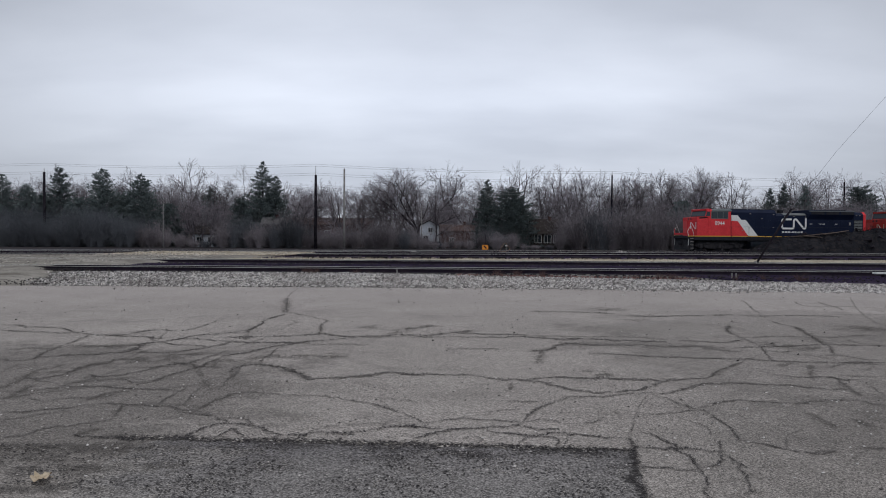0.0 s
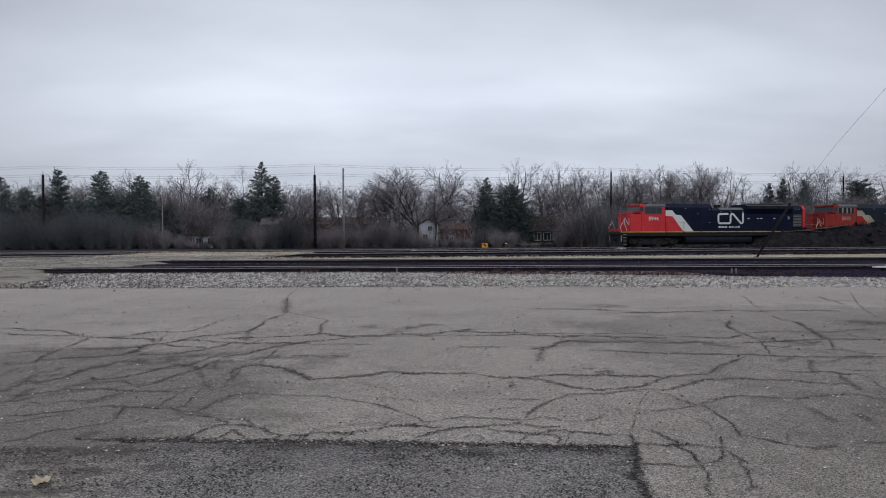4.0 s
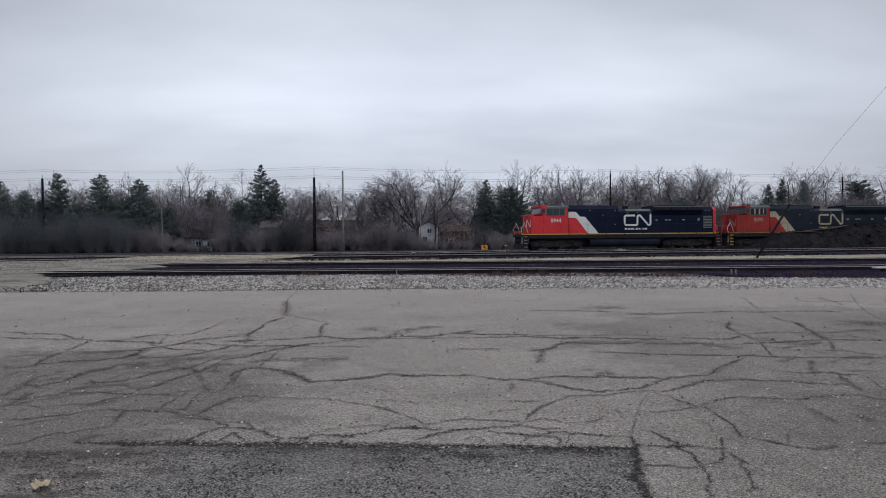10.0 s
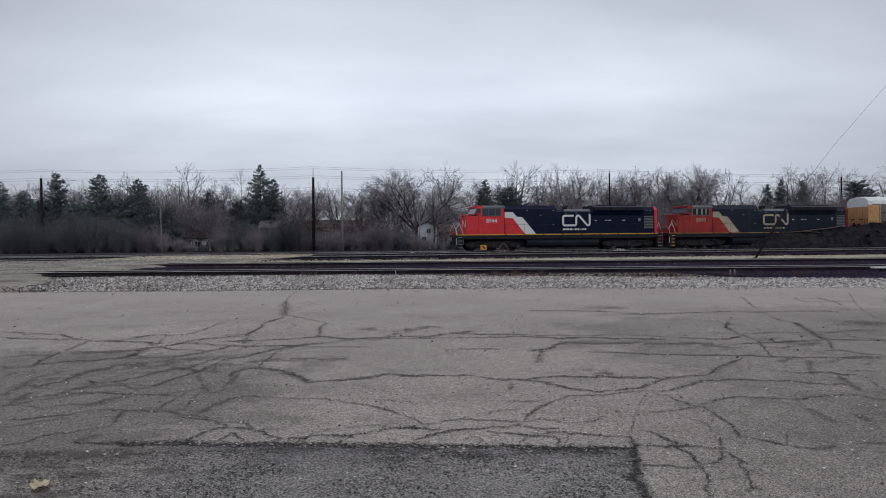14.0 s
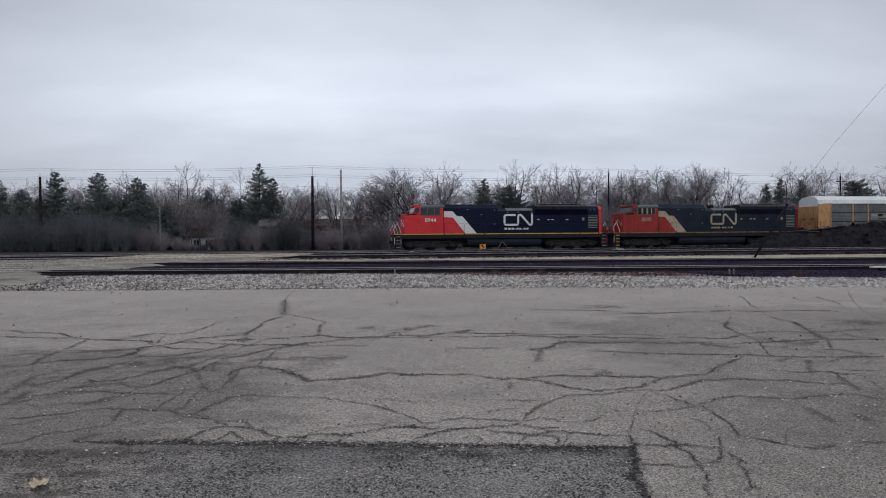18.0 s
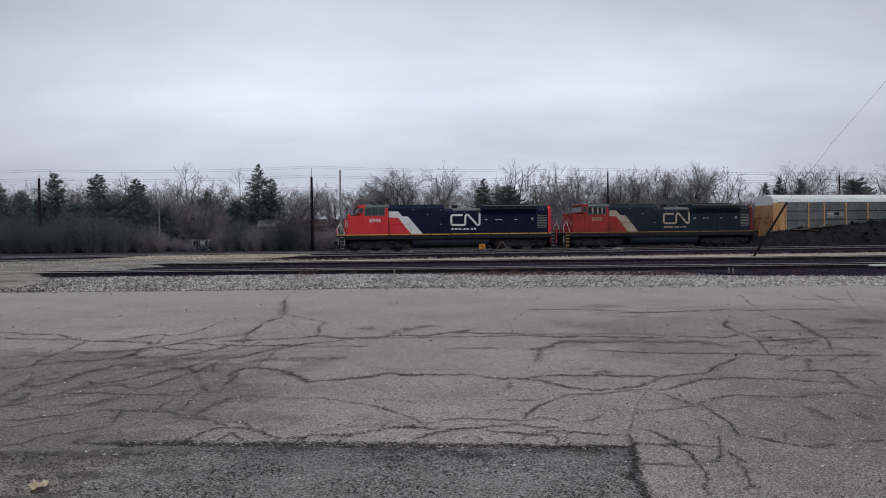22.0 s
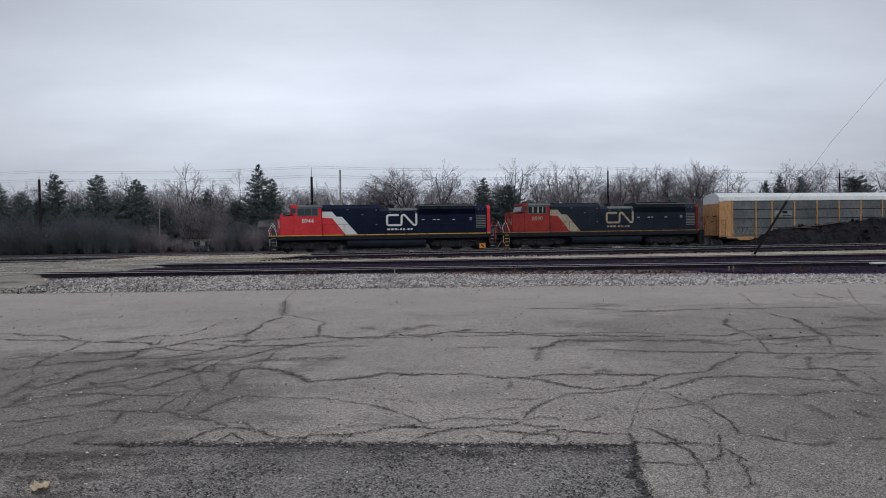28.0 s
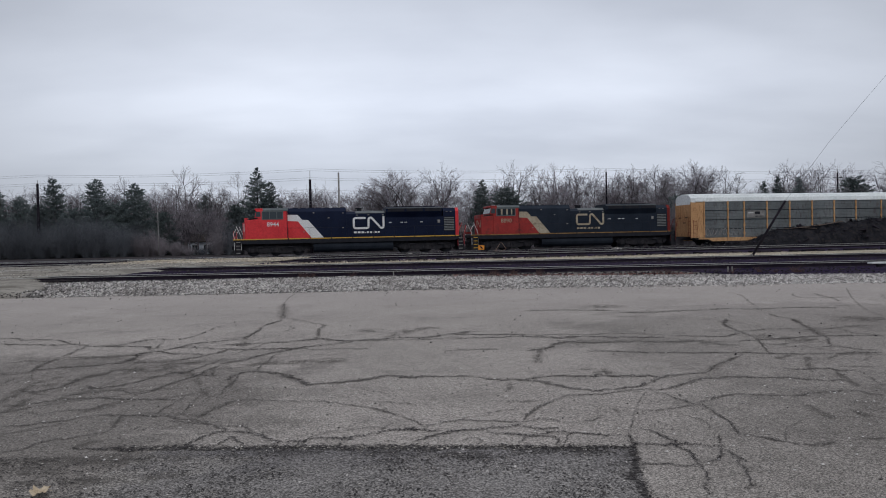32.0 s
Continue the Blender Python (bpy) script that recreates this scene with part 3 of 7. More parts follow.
def craze(centre, reach, step, keep, width, seed):
    """Hairlines that break the surface into small uneven plates round a centre."""
    rng = random.Random(seed)
    nx, ny = int(reach[0] / step[0]), int(reach[1] / step[1])
    knot = {(i, j): (centre[0] + (i + 0.5 * (j % 2)) * step[0] + rng.uniform(-0.36, 0.36) * step[0], centre[1] + j * step[1] + rng.uniform(-0.36, 0.36) * step[1]) for i in range(-nx, nx + 2) for j in range(-ny, ny + 2)}
    for i in range(-nx, nx + 1):
        for j in range(-ny, ny + 1):
            if (i / nx) ** 2 + (j / ny) ** 2 > rng.uniform(0.5, 1.1):
                continue
            for b in ((i + 1, j), (i + j % 2, j + 1)):
                if rng.random() < keep:
                    faint_crack(width * rng.uniform(0.7, 1.25), knot[i, j], tuple((p + q) / 2 + rng.uniform(-0.09, 0.09) * step[1] for p, q in zip(knot[i, j], knot[b])), knot[b])


def smear(width, *pts, fill=None):
    """Loose dirt ground in along a crack: a soft band of fine crumbs."""
    line = [Vector((*p, 0)) for p in pts]
    v, f = [], []
    for a, b in zip(line, line[1:]):
        way = (b - a).normalized()
        side = Vector((-way.y, way.x, 0))
        fine = 0.0009 * max(5.0, (a.y + b.y) / 2)
        area = (b - a).length * width
        for _ in range(int(0.85 * area / (fine * fine * 2.0))):
            g = crack_rng.random()
            p = a.lerp(b, g)
            swell = 0.55 + 0.9 * abs(noise.noise((p.x * 2.1, p.y * 2.1, width * 70)))
            q = p + side * crack_rng.gauss(0, 0.58) * width * swell + way * crack_rng.gauss(0, 0.30) * width
            if noise.noise((q.x * 5, q.y * 5, 2.0)) < -0.22:
                continue
            r = fine * crack_rng.uniform(0.5, 1.35)
            crumbs(v, f, q, way, side, r, r, 4, crack_rng.uniform(0.0046, 0.0062))
    ob = new("dirt_band", raw_mesh("dirt_band", v, f, fill or M_SMEAR))
    ob.parent = pavement
    return ob


crack(0.079, (-7.83, 12.47), (-7.57, 12.45), (-7.28, 12.21), (-6.97, 12.19), (-6.58, 12.10), (-6.24, 11.73), (-5.95, 11.45))
faint_crack(0.083, (-7.37, 11.73), (-6.80, 11.57), (-6.28, 11.47), (-5.95, 11.45), (-5.65, 11.31), (-5.34, 11.23), (-5.12, 11.34), (-5.01, 11.73), (-4.85, 11.92), (-4.70, 11.98), (-4.55, 11.77), (-4.45, 11.83))
crack(0.050, (-5.66, 11.19), (-5.55, 10.60), (-5.52, 10.23), (-5.47, 9.83), (-5.39, 9.42), (-5.31, 9.20), (-5.27, 8.96), (-5.45, 8.89), (-5.64, 8.98))
faint_crack(0.065, (-6.08, 9.68), (-5.93, 9.81), (-5.85, 9.95), (-5.66, 9.89), (-5.44, 9.78))
crack(0.097, (-5.31, 9.20), (-5.14, 9.24), (-4.98, 9.36), (-4.69, 9.39), (-4.45, 9.51), (-4.35, 9.55), (-4.36, 9.87), (-4.41, 10.22), (-4.39, 10.43), (-4.33, 10.53), (-4.20, 10.53), (-4.12, 10.75), (-4.05, 10.92), (-3.98, 11.21), (-3.81, 11.39), (-3.55, 11.57), (-3.35, 11.69))
crack(0.083, (-5.71, 11.25), (-5.22, 11.16), (-4.62, 11.07), (-4.36, 10.59))
smear(0.138, (-4.62, 11.07), (-4.43, 10.88), (-4.34, 10.87))
faint_crack(0.019, (-4.34, 10.64), (-4.48, 11.18), (-4.59, 11.70))
faint_crack(0.046, (-4.39, 11.82), (-4.29, 12.10), (-4.25, 12.55), (-4.28, 13.29), (-4.23, 13.64))
crack(0.074, (-4.20, 10.53), (-4.01, 10.36), (-3.84, 10.24), (-3.59, 10.23), (-3.37, 10.06), (-3.27, 10.26), (-3.25, 10.58))
crack(0.082, (-4.15, 9.54), (-3.90, 9.57), (-3.66, 9.65), (-3.47, 9.87), (-3.37, 10.06))
faint_crack(0.064, (-4.05, 10.92), (-3.67, 10.84), (-3.26, 10.64))
crack(0.059, (-4.68, 7.83), (-4.45, 7.76), (-4.37, 7.97), (-4.35, 8.30), (-4.36, 8.58), (-4.24, 8.76), (-4.23, 9.03))
smear(0.249, (-4.53, 8.14), (-4.37, 8.47), (-4.17, 8.91), (-3.93, 9.18))
crack(0.041, (-5.22, 8.30), (-5.18, 8.51), (-5.22, 8.69))
smear(0.307, (-5.41, 10.17), (-4.72, 10.08), (-4.39, 10.27))
crack(0.054, (-3.27, 7.49), (-3.18, 7.65), (-3.14, 7.92), (-3.07, 8.28), (-2.97, 8.44), (-2.98, 8.78), (-2.88, 9.25))
crack(0.054, (-4.10, 8.06), (-3.84, 7.92), (-3.63, 8.04), (-3.52, 8.30), (-3.41, 8.61), (-3.19, 8.79), (-3.11, 9.18), (-3.01, 9.80))
smear(0.058, (-3.14, 8.78), (-2.86, 8.23), (-2.63, 7.75), (-2.48, 7.40))
crack(0.013, (-5.34, 9.21), (-5.06, 8.68), (-4.88, 8.42))
faint_crack(0.031, (-4.93, 7.84), (-4.71, 7.89), (-4.48, 7.71), (-4.13, 7.52))
smear(0.106, (-4.57, 7.27), (-4.77, 8.22), (-4.68, 8.67))
smear(0.223, (-3.77, 8.81), (-3.57, 9.20), (-3.31, 9.54))
faint_crack(0.039, (-4.13, 7.52), (-3.84, 7.68), (-3.58, 7.79), (-3.28, 7.60))
faint_crack(0.028, (-4.49, 21.88), (-4.30, 19.93), (-4.09, 18.46), (-3.74, 16.89), (-3.48, 15.57), (-3.27, 14.76))
smear(0.160, (-4.03, 18.13), (-3.62, 16.21), (-3.31, 14.66), fill=M_FAINT)
crack(0.066, (-3.26, 14.44), (-3.32, 13.95), (-3.38, 13.31), (-3.30, 12.48), (-3.28, 11.97), (-3.39, 11.83), (-3.71, 11.78))
smear(0.077, (-3.29, 11.90), (-3.14, 11.23), (-3.04, 10.74))
faint_crack(0.048, (-3.24, 14.87), (-2.89, 14.31), (-2.56, 13.90), (-2.33, 13.60), (-2.17, 13.32), (-2.21, 12.73))
smear(0.071, (-2.23, 12.89), (-2.09, 12.03), (-2.05, 11.61))
faint_crack(0.033, (-2.93, 13.46), (-2.71, 13.01), (-2.78, 12.53))
crack(0.119, (-3.48, 11.06), (-2.97, 11.15), (-2.54, 11.25), (-2.20, 11.36), (-1.96, 11.54), (-1.74, 11.33), (-1.54, 11.19), (-1.19, 11.30), (-0.83, 11.41), (-0.75, 11.47), (-0.28, 11.38), (0.09, 11.69))
faint_crack(0.089, (-1.27, 11.18), (-0.55, 11.20), (0.08, 11.23))
smear(0.304, (-1.34, 12.51), (-1.08, 12.34))
smear(0.249, (-0.89, 11.61), (-0.73, 11.95), (-0.41, 12.53), (-0.01, 12.66))
crack(0.107, (-3.35, 10.65), (-2.99, 10.57), (-2.64, 10.55), (-2.40, 10.59), (-2.17, 10.53), (-1.95, 10.74), (-1.67, 10.90), (-1.35, 11.12))
faint_crack(0.063, (-2.38, 10.54), (-1.85, 10.40), (-1.52, 10.43), (-1.05, 10.35))
crack(0.084, (-2.93, 9.30), (-2.80, 9.51), (-2.63, 9.73), (-2.50, 9.97), (-2.41, 10.22), (-2.13, 10.52))
crack(0.028, (-2.30, 8.74), (-2.33, 9.06), (-2.33, 9.44), (-2.35, 9.96), (-2.30, 10.16))
smear(0.245, (-2.82, 8.96), (-2.63, 9.03), (-2.39, 9.23), (-2.32, 9.40), (-2.03, 9.30), (-1.67, 9.37), (-1.29, 9.39))
crack(0.085, (-2.52, 8.22), (-2.50, 8.39), (-2.47, 8.60), (-2.40, 8.75), (-2.30, 8.74), (-2.09, 8.62), (-1.88, 8.43), (-1.79, 8.32), (-1.64, 8.11), (-1.54, 7.85), (-1.46, 7.85), (-1.28, 7.90), (-1.04, 7.99), (-0.85, 8.08), (-0.67, 8.24), (-0.57, 8.27), (-0.47, 8.16), (-0.33, 8.12), (-0.14, 8.18), (0.06, 8.14))
smear(0.077, (-1.81, 8.36), (-1.69, 8.18), (-1.53, 7.88))
smear(0.128, (-1.22, 7.93), (-0.79, 8.08))
crack(0.022, (-2.34, 7.45), (-2.41, 7.83), (-2.39, 8.05), (-2.46, 8.57))
smear(0.038, (-2.49, 8.25), (-2.31, 7.73))
crack(0.052, (-3.42, 8.83), (-3.05, 8.59), (-2.68, 8.50), (-2.62, 8.57))
crack(0.103, (-0.01, 11.63), (0.18, 11.75), (0.48, 12.02), (0.67, 11.93))
crack(0.120, (0.18, 11.75), (0.65, 11.59), (1.11, 11.56), (1.43, 11.47))
crack(0.120, (0.13, 11.29), (0.45, 11.20), (0.90, 11.24), (1.28, 11.35), (1.53, 11.20), (1.86, 11.00), (2.16, 11.17), (2.50, 11.08), (2.82, 10.94), (3.49, 10.84))
faint_crack(0.084, (1.43, 11.47), (1.92, 11.37), (2.37, 11.35), (2.84, 11.38), (3.19, 11.30), (3.55, 11.02))
smear(0.367, (1.83, 10.58), (2.21, 10.56), (2.73, 10.59), (3.05, 10.51), (3.37, 10.44), (3.94, 10.41), (4.08, 9.92), fill=M_FAINT)
faint_crack(0.098, (1.89, 10.69), (2.27, 10.44), (2.71, 10.53), (3.37, 10.44), (3.96, 10.46))
smear(0.138, (1.88, 10.64), (1.72, 10.42), (1.53, 10.01), (1.36, 9.96), (1.21, 9.87), fill=M_FAINT)
crack(0.051, (1.88, 10.64), (1.72, 10.42), (1.54, 10.06), (1.36, 9.96), (1.21, 9.87))
smear(0.086, (1.42, 9.96), (1.33, 9.49), (1.22, 8.93))
faint_crack(0.061, (-0.01, 10.09), (0.56, 10.06), (0.97, 10.09))
crack(0.077, (2.04, 9.73), (2.33, 9.67), (2.69, 9.55), (3.04, 9.44), (3.55, 9.37), (3.98, 9.31), (4.31, 9.20), (4.91, 9.08), (5.29, 9.11), (5.79, 9.13))
faint_crack(0.139, (1.84, 15.27), (2.45, 15.22), (2.93, 15.18), (3.54, 14.90), (3.81, 14.77))
smear(0.563, (3.45, 15.88), (3.61, 15.74), (3.96, 15.84))
smear(0.419, (3.73, 13.93), (3.84, 13.72))
crack(0.060, (-0.01, 8.14), (0.32, 8.13), (0.45, 8.05), (0.63, 7.92), (0.88, 7.84), (1.03, 7.78), (1.18, 7.71), (1.31, 7.44), (1.44, 7.30), (1.62, 7.21), (1.87, 7.28), (2.16, 7.46), (2.42, 7.75), (2.61, 7.90), (2.83, 7.98), (3.03, 8.01))
crack(0.084, (0.88, 7.84), (1.09, 7.96), (1.33, 8.05), (1.61, 8.00), (1.82, 8.06), (1.98, 7.92), (2.23, 7.91), (2.52, 7.81))
smear(0.126, (1.65, 8.38), (1.81, 8.34), (1.86, 8.13))
smear(0.103, (1.91, 8.40), (1.97, 8.12))
smear(0.048, (0.77, 7.67), (0.69, 7.27))
faint_crack(0.155, (3.72, 14.44), (4.50, 14.39), (4.93, 14.57), (5.54, 14.63), (6.09, 14.81), (6.57, 14.55), (7.36, 14.71), (7.82, 14.68), (8.32, 14.52))
crack(0.028, (5.35, 13.06), (4.99, 12.33), (4.88, 11.74), (4.84, 11.33), (4.81, 10.94), (4.76, 10.53), (4.60, 9.99), (4.39, 9.42), (4.35, 9.20))
smear(0.095, (5.37, 13.06), (4.99, 12.33), (4.89, 11.88))
faint_crack(0.076, (4.84, 11.33), (5.29, 11.50), (5.68, 11.55), (5.98, 11.39), (6.24, 11.38), (6.62, 11.56), (7.02, 11.75), (7.30, 11.59))
crack(0.098, (3.64, 11.01), (3.88, 10.94), (4.18, 10.80), (4.39, 10.79), (4.76, 11.14))
crack(0.084, (4.33, 10.33), (4.68, 10.36), (5.14, 10.45), (5.56, 10.60), (5.92, 10.64), (6.69, 10.53))
crack(0.026, (3.03, 8.01), (3.20, 8.27), (3.41, 8.55), (3.59, 8.74), (3.82, 9.01), (4.00, 9.22))
smear(0.076, (3.12, 8.14), (3.41, 8.55), (3.75, 8.93))
crack(0.057, (2.25, 7.21), (2.42, 7.31), (2.62, 7.47), (2.84, 7.67), (3.00, 7.75), (3.20, 7.78), (3.42, 7.71), (3.71, 7.66), (3.91, 7.56), (4.10, 7.47), (4.34, 7.46))
crack(0.049, (3.84, 8.21), (4.04, 8.20), (4.11, 8.09), (4.32, 8.12), (4.54, 8.14), (4.53, 8.01), (4.61, 7.94), (4.76, 7.96))
faint_crack(0.022, (4.54, 8.14), (4.50, 7.94), (4.43, 7.72), (4.37, 7.46), (4.29, 7.18))
smear(0.074, (4.51, 8.01), (4.42, 7.69), (4.29, 7.18), fill=M_FAINT)
smear(0.068, (4.68, 8.89), (4.44, 8.43), (4.26, 8.05))
faint_crack(0.032, (7.77, 18.18), (7.44, 17.08), (7.06, 15.97), (6.83, 14.99))
faint_crack(0.047, (9.66, 18.00), (9.36, 17.05), (9.31, 16.61), (9.03, 15.80))
faint_crack(0.021, (11.23, 19.32), (10.07, 17.14), (9.36, 15.77), (8.71, 14.38), (8.39, 13.58), (8.16, 12.86))
crack(0.037, (6.42, 13.73), (6.38, 13.07), (6.42, 12.73), (6.21, 12.02), (6.06, 11.46), (5.88, 10.88), (5.79, 10.47), (5.59, 10.04), (5.49, 9.79))
smear(0.113, (6.46, 12.81), (6.22, 11.95), (6.03, 11.32), (5.87, 10.70))
faint_crack(0.060, (6.55, 11.43), (6.39, 10.85), (6.72, 10.59))
crack(0.075, (5.22, 9.66), (5.48, 9.70), (5.62, 9.40), (5.87, 9.25))
faint_crack(0.044, (4.72, 8.72), (4.86, 8.72), (5.01, 8.87), (5.25, 9.02), (5.53, 9.01), (5.69, 8.96))
faint_crack(0.051, (3.47, 8.44), (3.74, 8.43))
faint_crack(0.050, (4.66, 8.24), (4.90, 8.20), (5.19, 8.18))
faint_crack(0.025, (5.06, 8.59), (5.20, 8.58), (5.49, 8.89))
smear(0.089, (4.24, 8.79), (4.48, 9.02), (4.55, 9.06))
crack(0.029, (4.67, 7.65), (4.62, 7.45), (4.55, 7.17))
faint_crack(0.058, (4.81, 9.78), (5.10, 9.57), (5.25, 9.29))
faint_crack(0.038, (4.64, 10.10), (4.78, 9.88), (5.20, 10.07), (5.67, 10.48))
smear(0.607, (7.26, 12.75), (7.46, 12.49), (8.00, 12.70))
smear(0.451, (4.86, 10.76), (5.25, 10.50), (5.41, 10.16))
crack(0.050, (-4.08, 7.44), (-3.87, 7.37), (-3.70, 7.39), (-3.45, 7.36), (-3.12, 7.29), (-2.81, 7.25), (-2.66, 7.22))
smear(0.087, (-4.29, 6.82), (-4.27, 7.01), (-4.34, 7.31), (-4.41, 7.53))
crack(0.047, (-3.97, 6.30), (-3.82, 6.31), (-3.70, 6.37), (-3.57, 6.40), (-3.49, 6.44), (-3.43, 6.52), (-3.31, 6.61), (-3.22, 6.65), (-3.03, 6.64), (-2.83, 6.61), (-2.71, 6.56), (-2.55, 6.56), (-2.36, 6.40), (-2.24, 6.36), (-2.10, 6.23), (-1.95, 6.10), (-1.84, 5.98))
smear(0.134, (-3.45, 6.79), (-3.43, 6.90), (-3.32, 7.09), (-3.24, 7.22))
crack(0.046, (-3.82, 6.76), (-3.66, 6.86), (-3.47, 6.93), (-3.35, 7.14))
crack(0.021, (-2.70, 6.60), (-2.71, 6.83), (-2.71, 7.12), (-2.67, 7.52))
crack(0.017, (-2.51, 6.53), (-2.46, 6.62), (-2.48, 6.82), (-2.53, 7.19), (-2.56, 7.46))
smear(0.060, (-2.26, 6.42), (-2.23, 6.65), (-2.19, 6.93))
faint_crack(0.019, (-2.26, 6.42), (-2.23, 6.65), (-2.17, 6.88))
smear(0.037, (-2.89, 6.17), (-2.95, 6.36), (-3.00, 6.57))
crack(0.010, (-2.89, 6.17), (-2.95, 6.36), (-3.01, 6.59))
crack(0.038, (-3.46, 5.50), (-3.40, 5.54), (-3.33, 5.57), (-3.31, 5.69), (-3.29, 5.77), (-3.23, 5.84), (-3.12, 5.85), (-3.05, 5.94), (-2.96, 6.00), (-2.88, 6.04), (-2.88, 6.11))
smear(0.089, (-2.91, 5.57), (-2.92, 5.73), (-2.82, 5.79))
deep_crack(0.026, (-2.94, 5.60), (-2.85, 5.55), (-2.74, 5.55))
faint_crack(0.033, (-3.81, 6.05), (-3.67, 6.14), (-3.55, 6.28), (-3.39, 6.36))
deep_crack(0.027, (-2.02, 5.53), (-2.02, 5.73), (-1.98, 5.83), (-1.94, 5.90), (-1.88, 5.95), (-1.78, 5.95), (-1.68, 5.93), (-1.58, 5.89), (-1.46, 5.80), (-1.39, 5.71), (-1.29, 5.63), (-1.20, 5.66), (-1.09, 5.59), (-1.06, 5.65))
deep_crack(0.018, (-1.81, 5.51), (-1.78, 5.64), (-1.75, 5.72), (-1.73, 5.81), (-1.66, 5.67), (-1.57, 5.56))
crack(0.025, (-2.48, 6.39), (-2.24, 6.28), (-2.00, 6.17), (-1.89, 6.15), (-1.74, 6.13), (-1.66, 6.03), (-1.58, 5.90))
smear(0.064, (-2.85, 4.52), (-2.77, 4.49), (-2.69, 4.49))
crack(0.028, (-2.15, 6.81), (-2.13, 7.10), (-1.97, 7.17), (-1.73, 7.11), (-1.49, 7.05), (-1.20, 7.01), (-1.01, 6.91), (-0.83, 6.78), (-0.68, 6.69), (-0.53, 6.53), (-0.42, 6.42), (-0.31, 6.27), (-0.21, 6.11), (-0.13, 6.02), (-0.03, 6.07), (0.09, 6.14))
faint_crack(0.027, (-0.74, 6.99), (-0.51, 6.94), (-0.34, 6.86), (-0.23, 6.74))
deep_crack(0.034, (-1.06, 5.67), (-0.97, 5.70), (-0.88, 5.70), (-0.80, 5.63), (-0.74, 5.64), (-0.63, 5.74), (-0.52, 5.80), (-0.44, 5.88), (-0.34, 5.90), (-0.25, 5.95), (-0.15, 5.89), (-0.01, 5.87))
deep_crack(0.022, (-1.29, 5.63), (-1.33, 5.55), (-1.37, 5.46))
deep_crack(0.017, (-1.09, 5.59), (-1.04, 5.78))
deep_crack(0.018, (-1.19, 5.64), (-1.05, 5.48))
faint_crack(0.021, (-1.04, 5.78), (-0.91, 5.90), (-0.77, 5.93), (-0.59, 6.01), (-0.49, 5.94), (-0.45, 6.07), (-0.41, 6.16))
deep_crack(0.030, (-0.21, 5.55), (-0.14, 5.59), (-0.05, 5.69), (0.04, 5.77), (0.11, 5.82), (0.30, 5.83), (0.42, 5.91), (0.57, 5.92), (0.71, 5.94), (0.80, 5.86), (0.89, 5.84), (0.97, 5.89))
crack(0.038, (-0.01, 6.13), (0.09, 6.14), (0.24, 6.16), (0.39, 6.13), (0.53, 6.09), (0.68, 6.05))
crack(0.033, (0.32, 6.29), (0.37, 6.29), (0.51, 6.43), (0.60, 6.49), (0.73, 6.55))
faint_crack(0.035, (0.44, 6.85), (0.66, 6.85), (0.82, 6.82), (1.06, 6.81))
crack(0.030, (0.70, 6.08), (0.74, 6.22), (0.82, 6.42), (0.93, 6.61), (1.06, 6.78), (1.17, 6.92), (1.27, 7.04), (1.48, 7.06), (1.71, 7.08), (1.91, 7.20), (2.11, 7.27), (2.31, 7.18))
crack(0.027, (0.70, 6.05), (0.84, 6.15), (0.96, 6.13), (1.04, 6.02), (1.11, 6.01), (1.32, 6.06), (1.41, 6.17))
deep_crack(0.026, (0.37, 5.77), (0.50, 5.73), (0.66, 5.68), (0.75, 5.64), (0.96, 5.72), (1.05, 5.67), (1.18, 5.65), (1.27, 5.63), (1.40, 5.61), (1.49, 5.59))
deep_crack(0.019, (0.60, 5.46), (0.66, 5.60), (0.74, 5.63), (0.85, 5.61), (0.92, 5.59), (0.92, 5.48), (0.88, 5.35))
deep_crack(0.012, (0.96, 5.45), (1.01, 5.59), (1.07, 5.67))
deep_crack(0.018, (0.17, 5.55), (0.24, 5.61), (0.29, 5.58), (0.32, 5.47))
crack(0.010, (2.17, 7.27), (1.97, 6.89), (1.84, 6.55), (1.72, 6.24), (1.63, 5.96), (1.52, 5.65))
faint_crack(0.026, (1.57, 6.19), (1.71, 6.20))
faint_crack(0.024, (1.80, 6.38), (2.06, 6.39))
smear(0.026, (1.62, 6.51), (1.57, 6.25))
crack(0.034, (2.21, 7.06), (2.27, 6.88), (2.34, 6.69), (2.42, 6.53))
deep_crack(0.018, (2.42, 6.53), (2.44, 6.38), (2.43, 6.22), (2.44, 6.04), (2.45, 5.91), (2.41, 5.76), (2.35, 5.55))
crack(0.028, (2.35, 5.55), (2.40, 5.51), (2.47, 5.46), (2.54, 5.43), (2.58, 5.37), (2.64, 5.31), (2.71, 5.24), (2.80, 5.21), (2.92, 5.27), (2.99, 5.30))
smear(0.062, (2.51, 5.45), (2.59, 5.36))
smear(0.052, (2.78, 5.22), (2.92, 5.27), (2.99, 5.30))
crack(0.036, (1.89, 6.34), (2.12, 6.43), (2.28, 6.49), (2.41, 6.51))
crack(0.037, (2.43, 6.62), (2.59, 6.70), (2.73, 6.84), (2.91, 6.93), (3.06, 6.90), (3.26, 6.84), (3.45, 6.79), (3.57, 6.85), (3.73, 6.90), (4.01, 6.99), (4.16, 6.96), (4.21, 6.81), (4.26, 6.71))
smear(0.084, (3.41, 6.54), (3.35, 6.24), (3.35, 6.01), (3.38, 5.85))
smear(0.082, (3.67, 6.23), (3.67, 6.02), (3.66, 5.89), (3.66, 5.77))
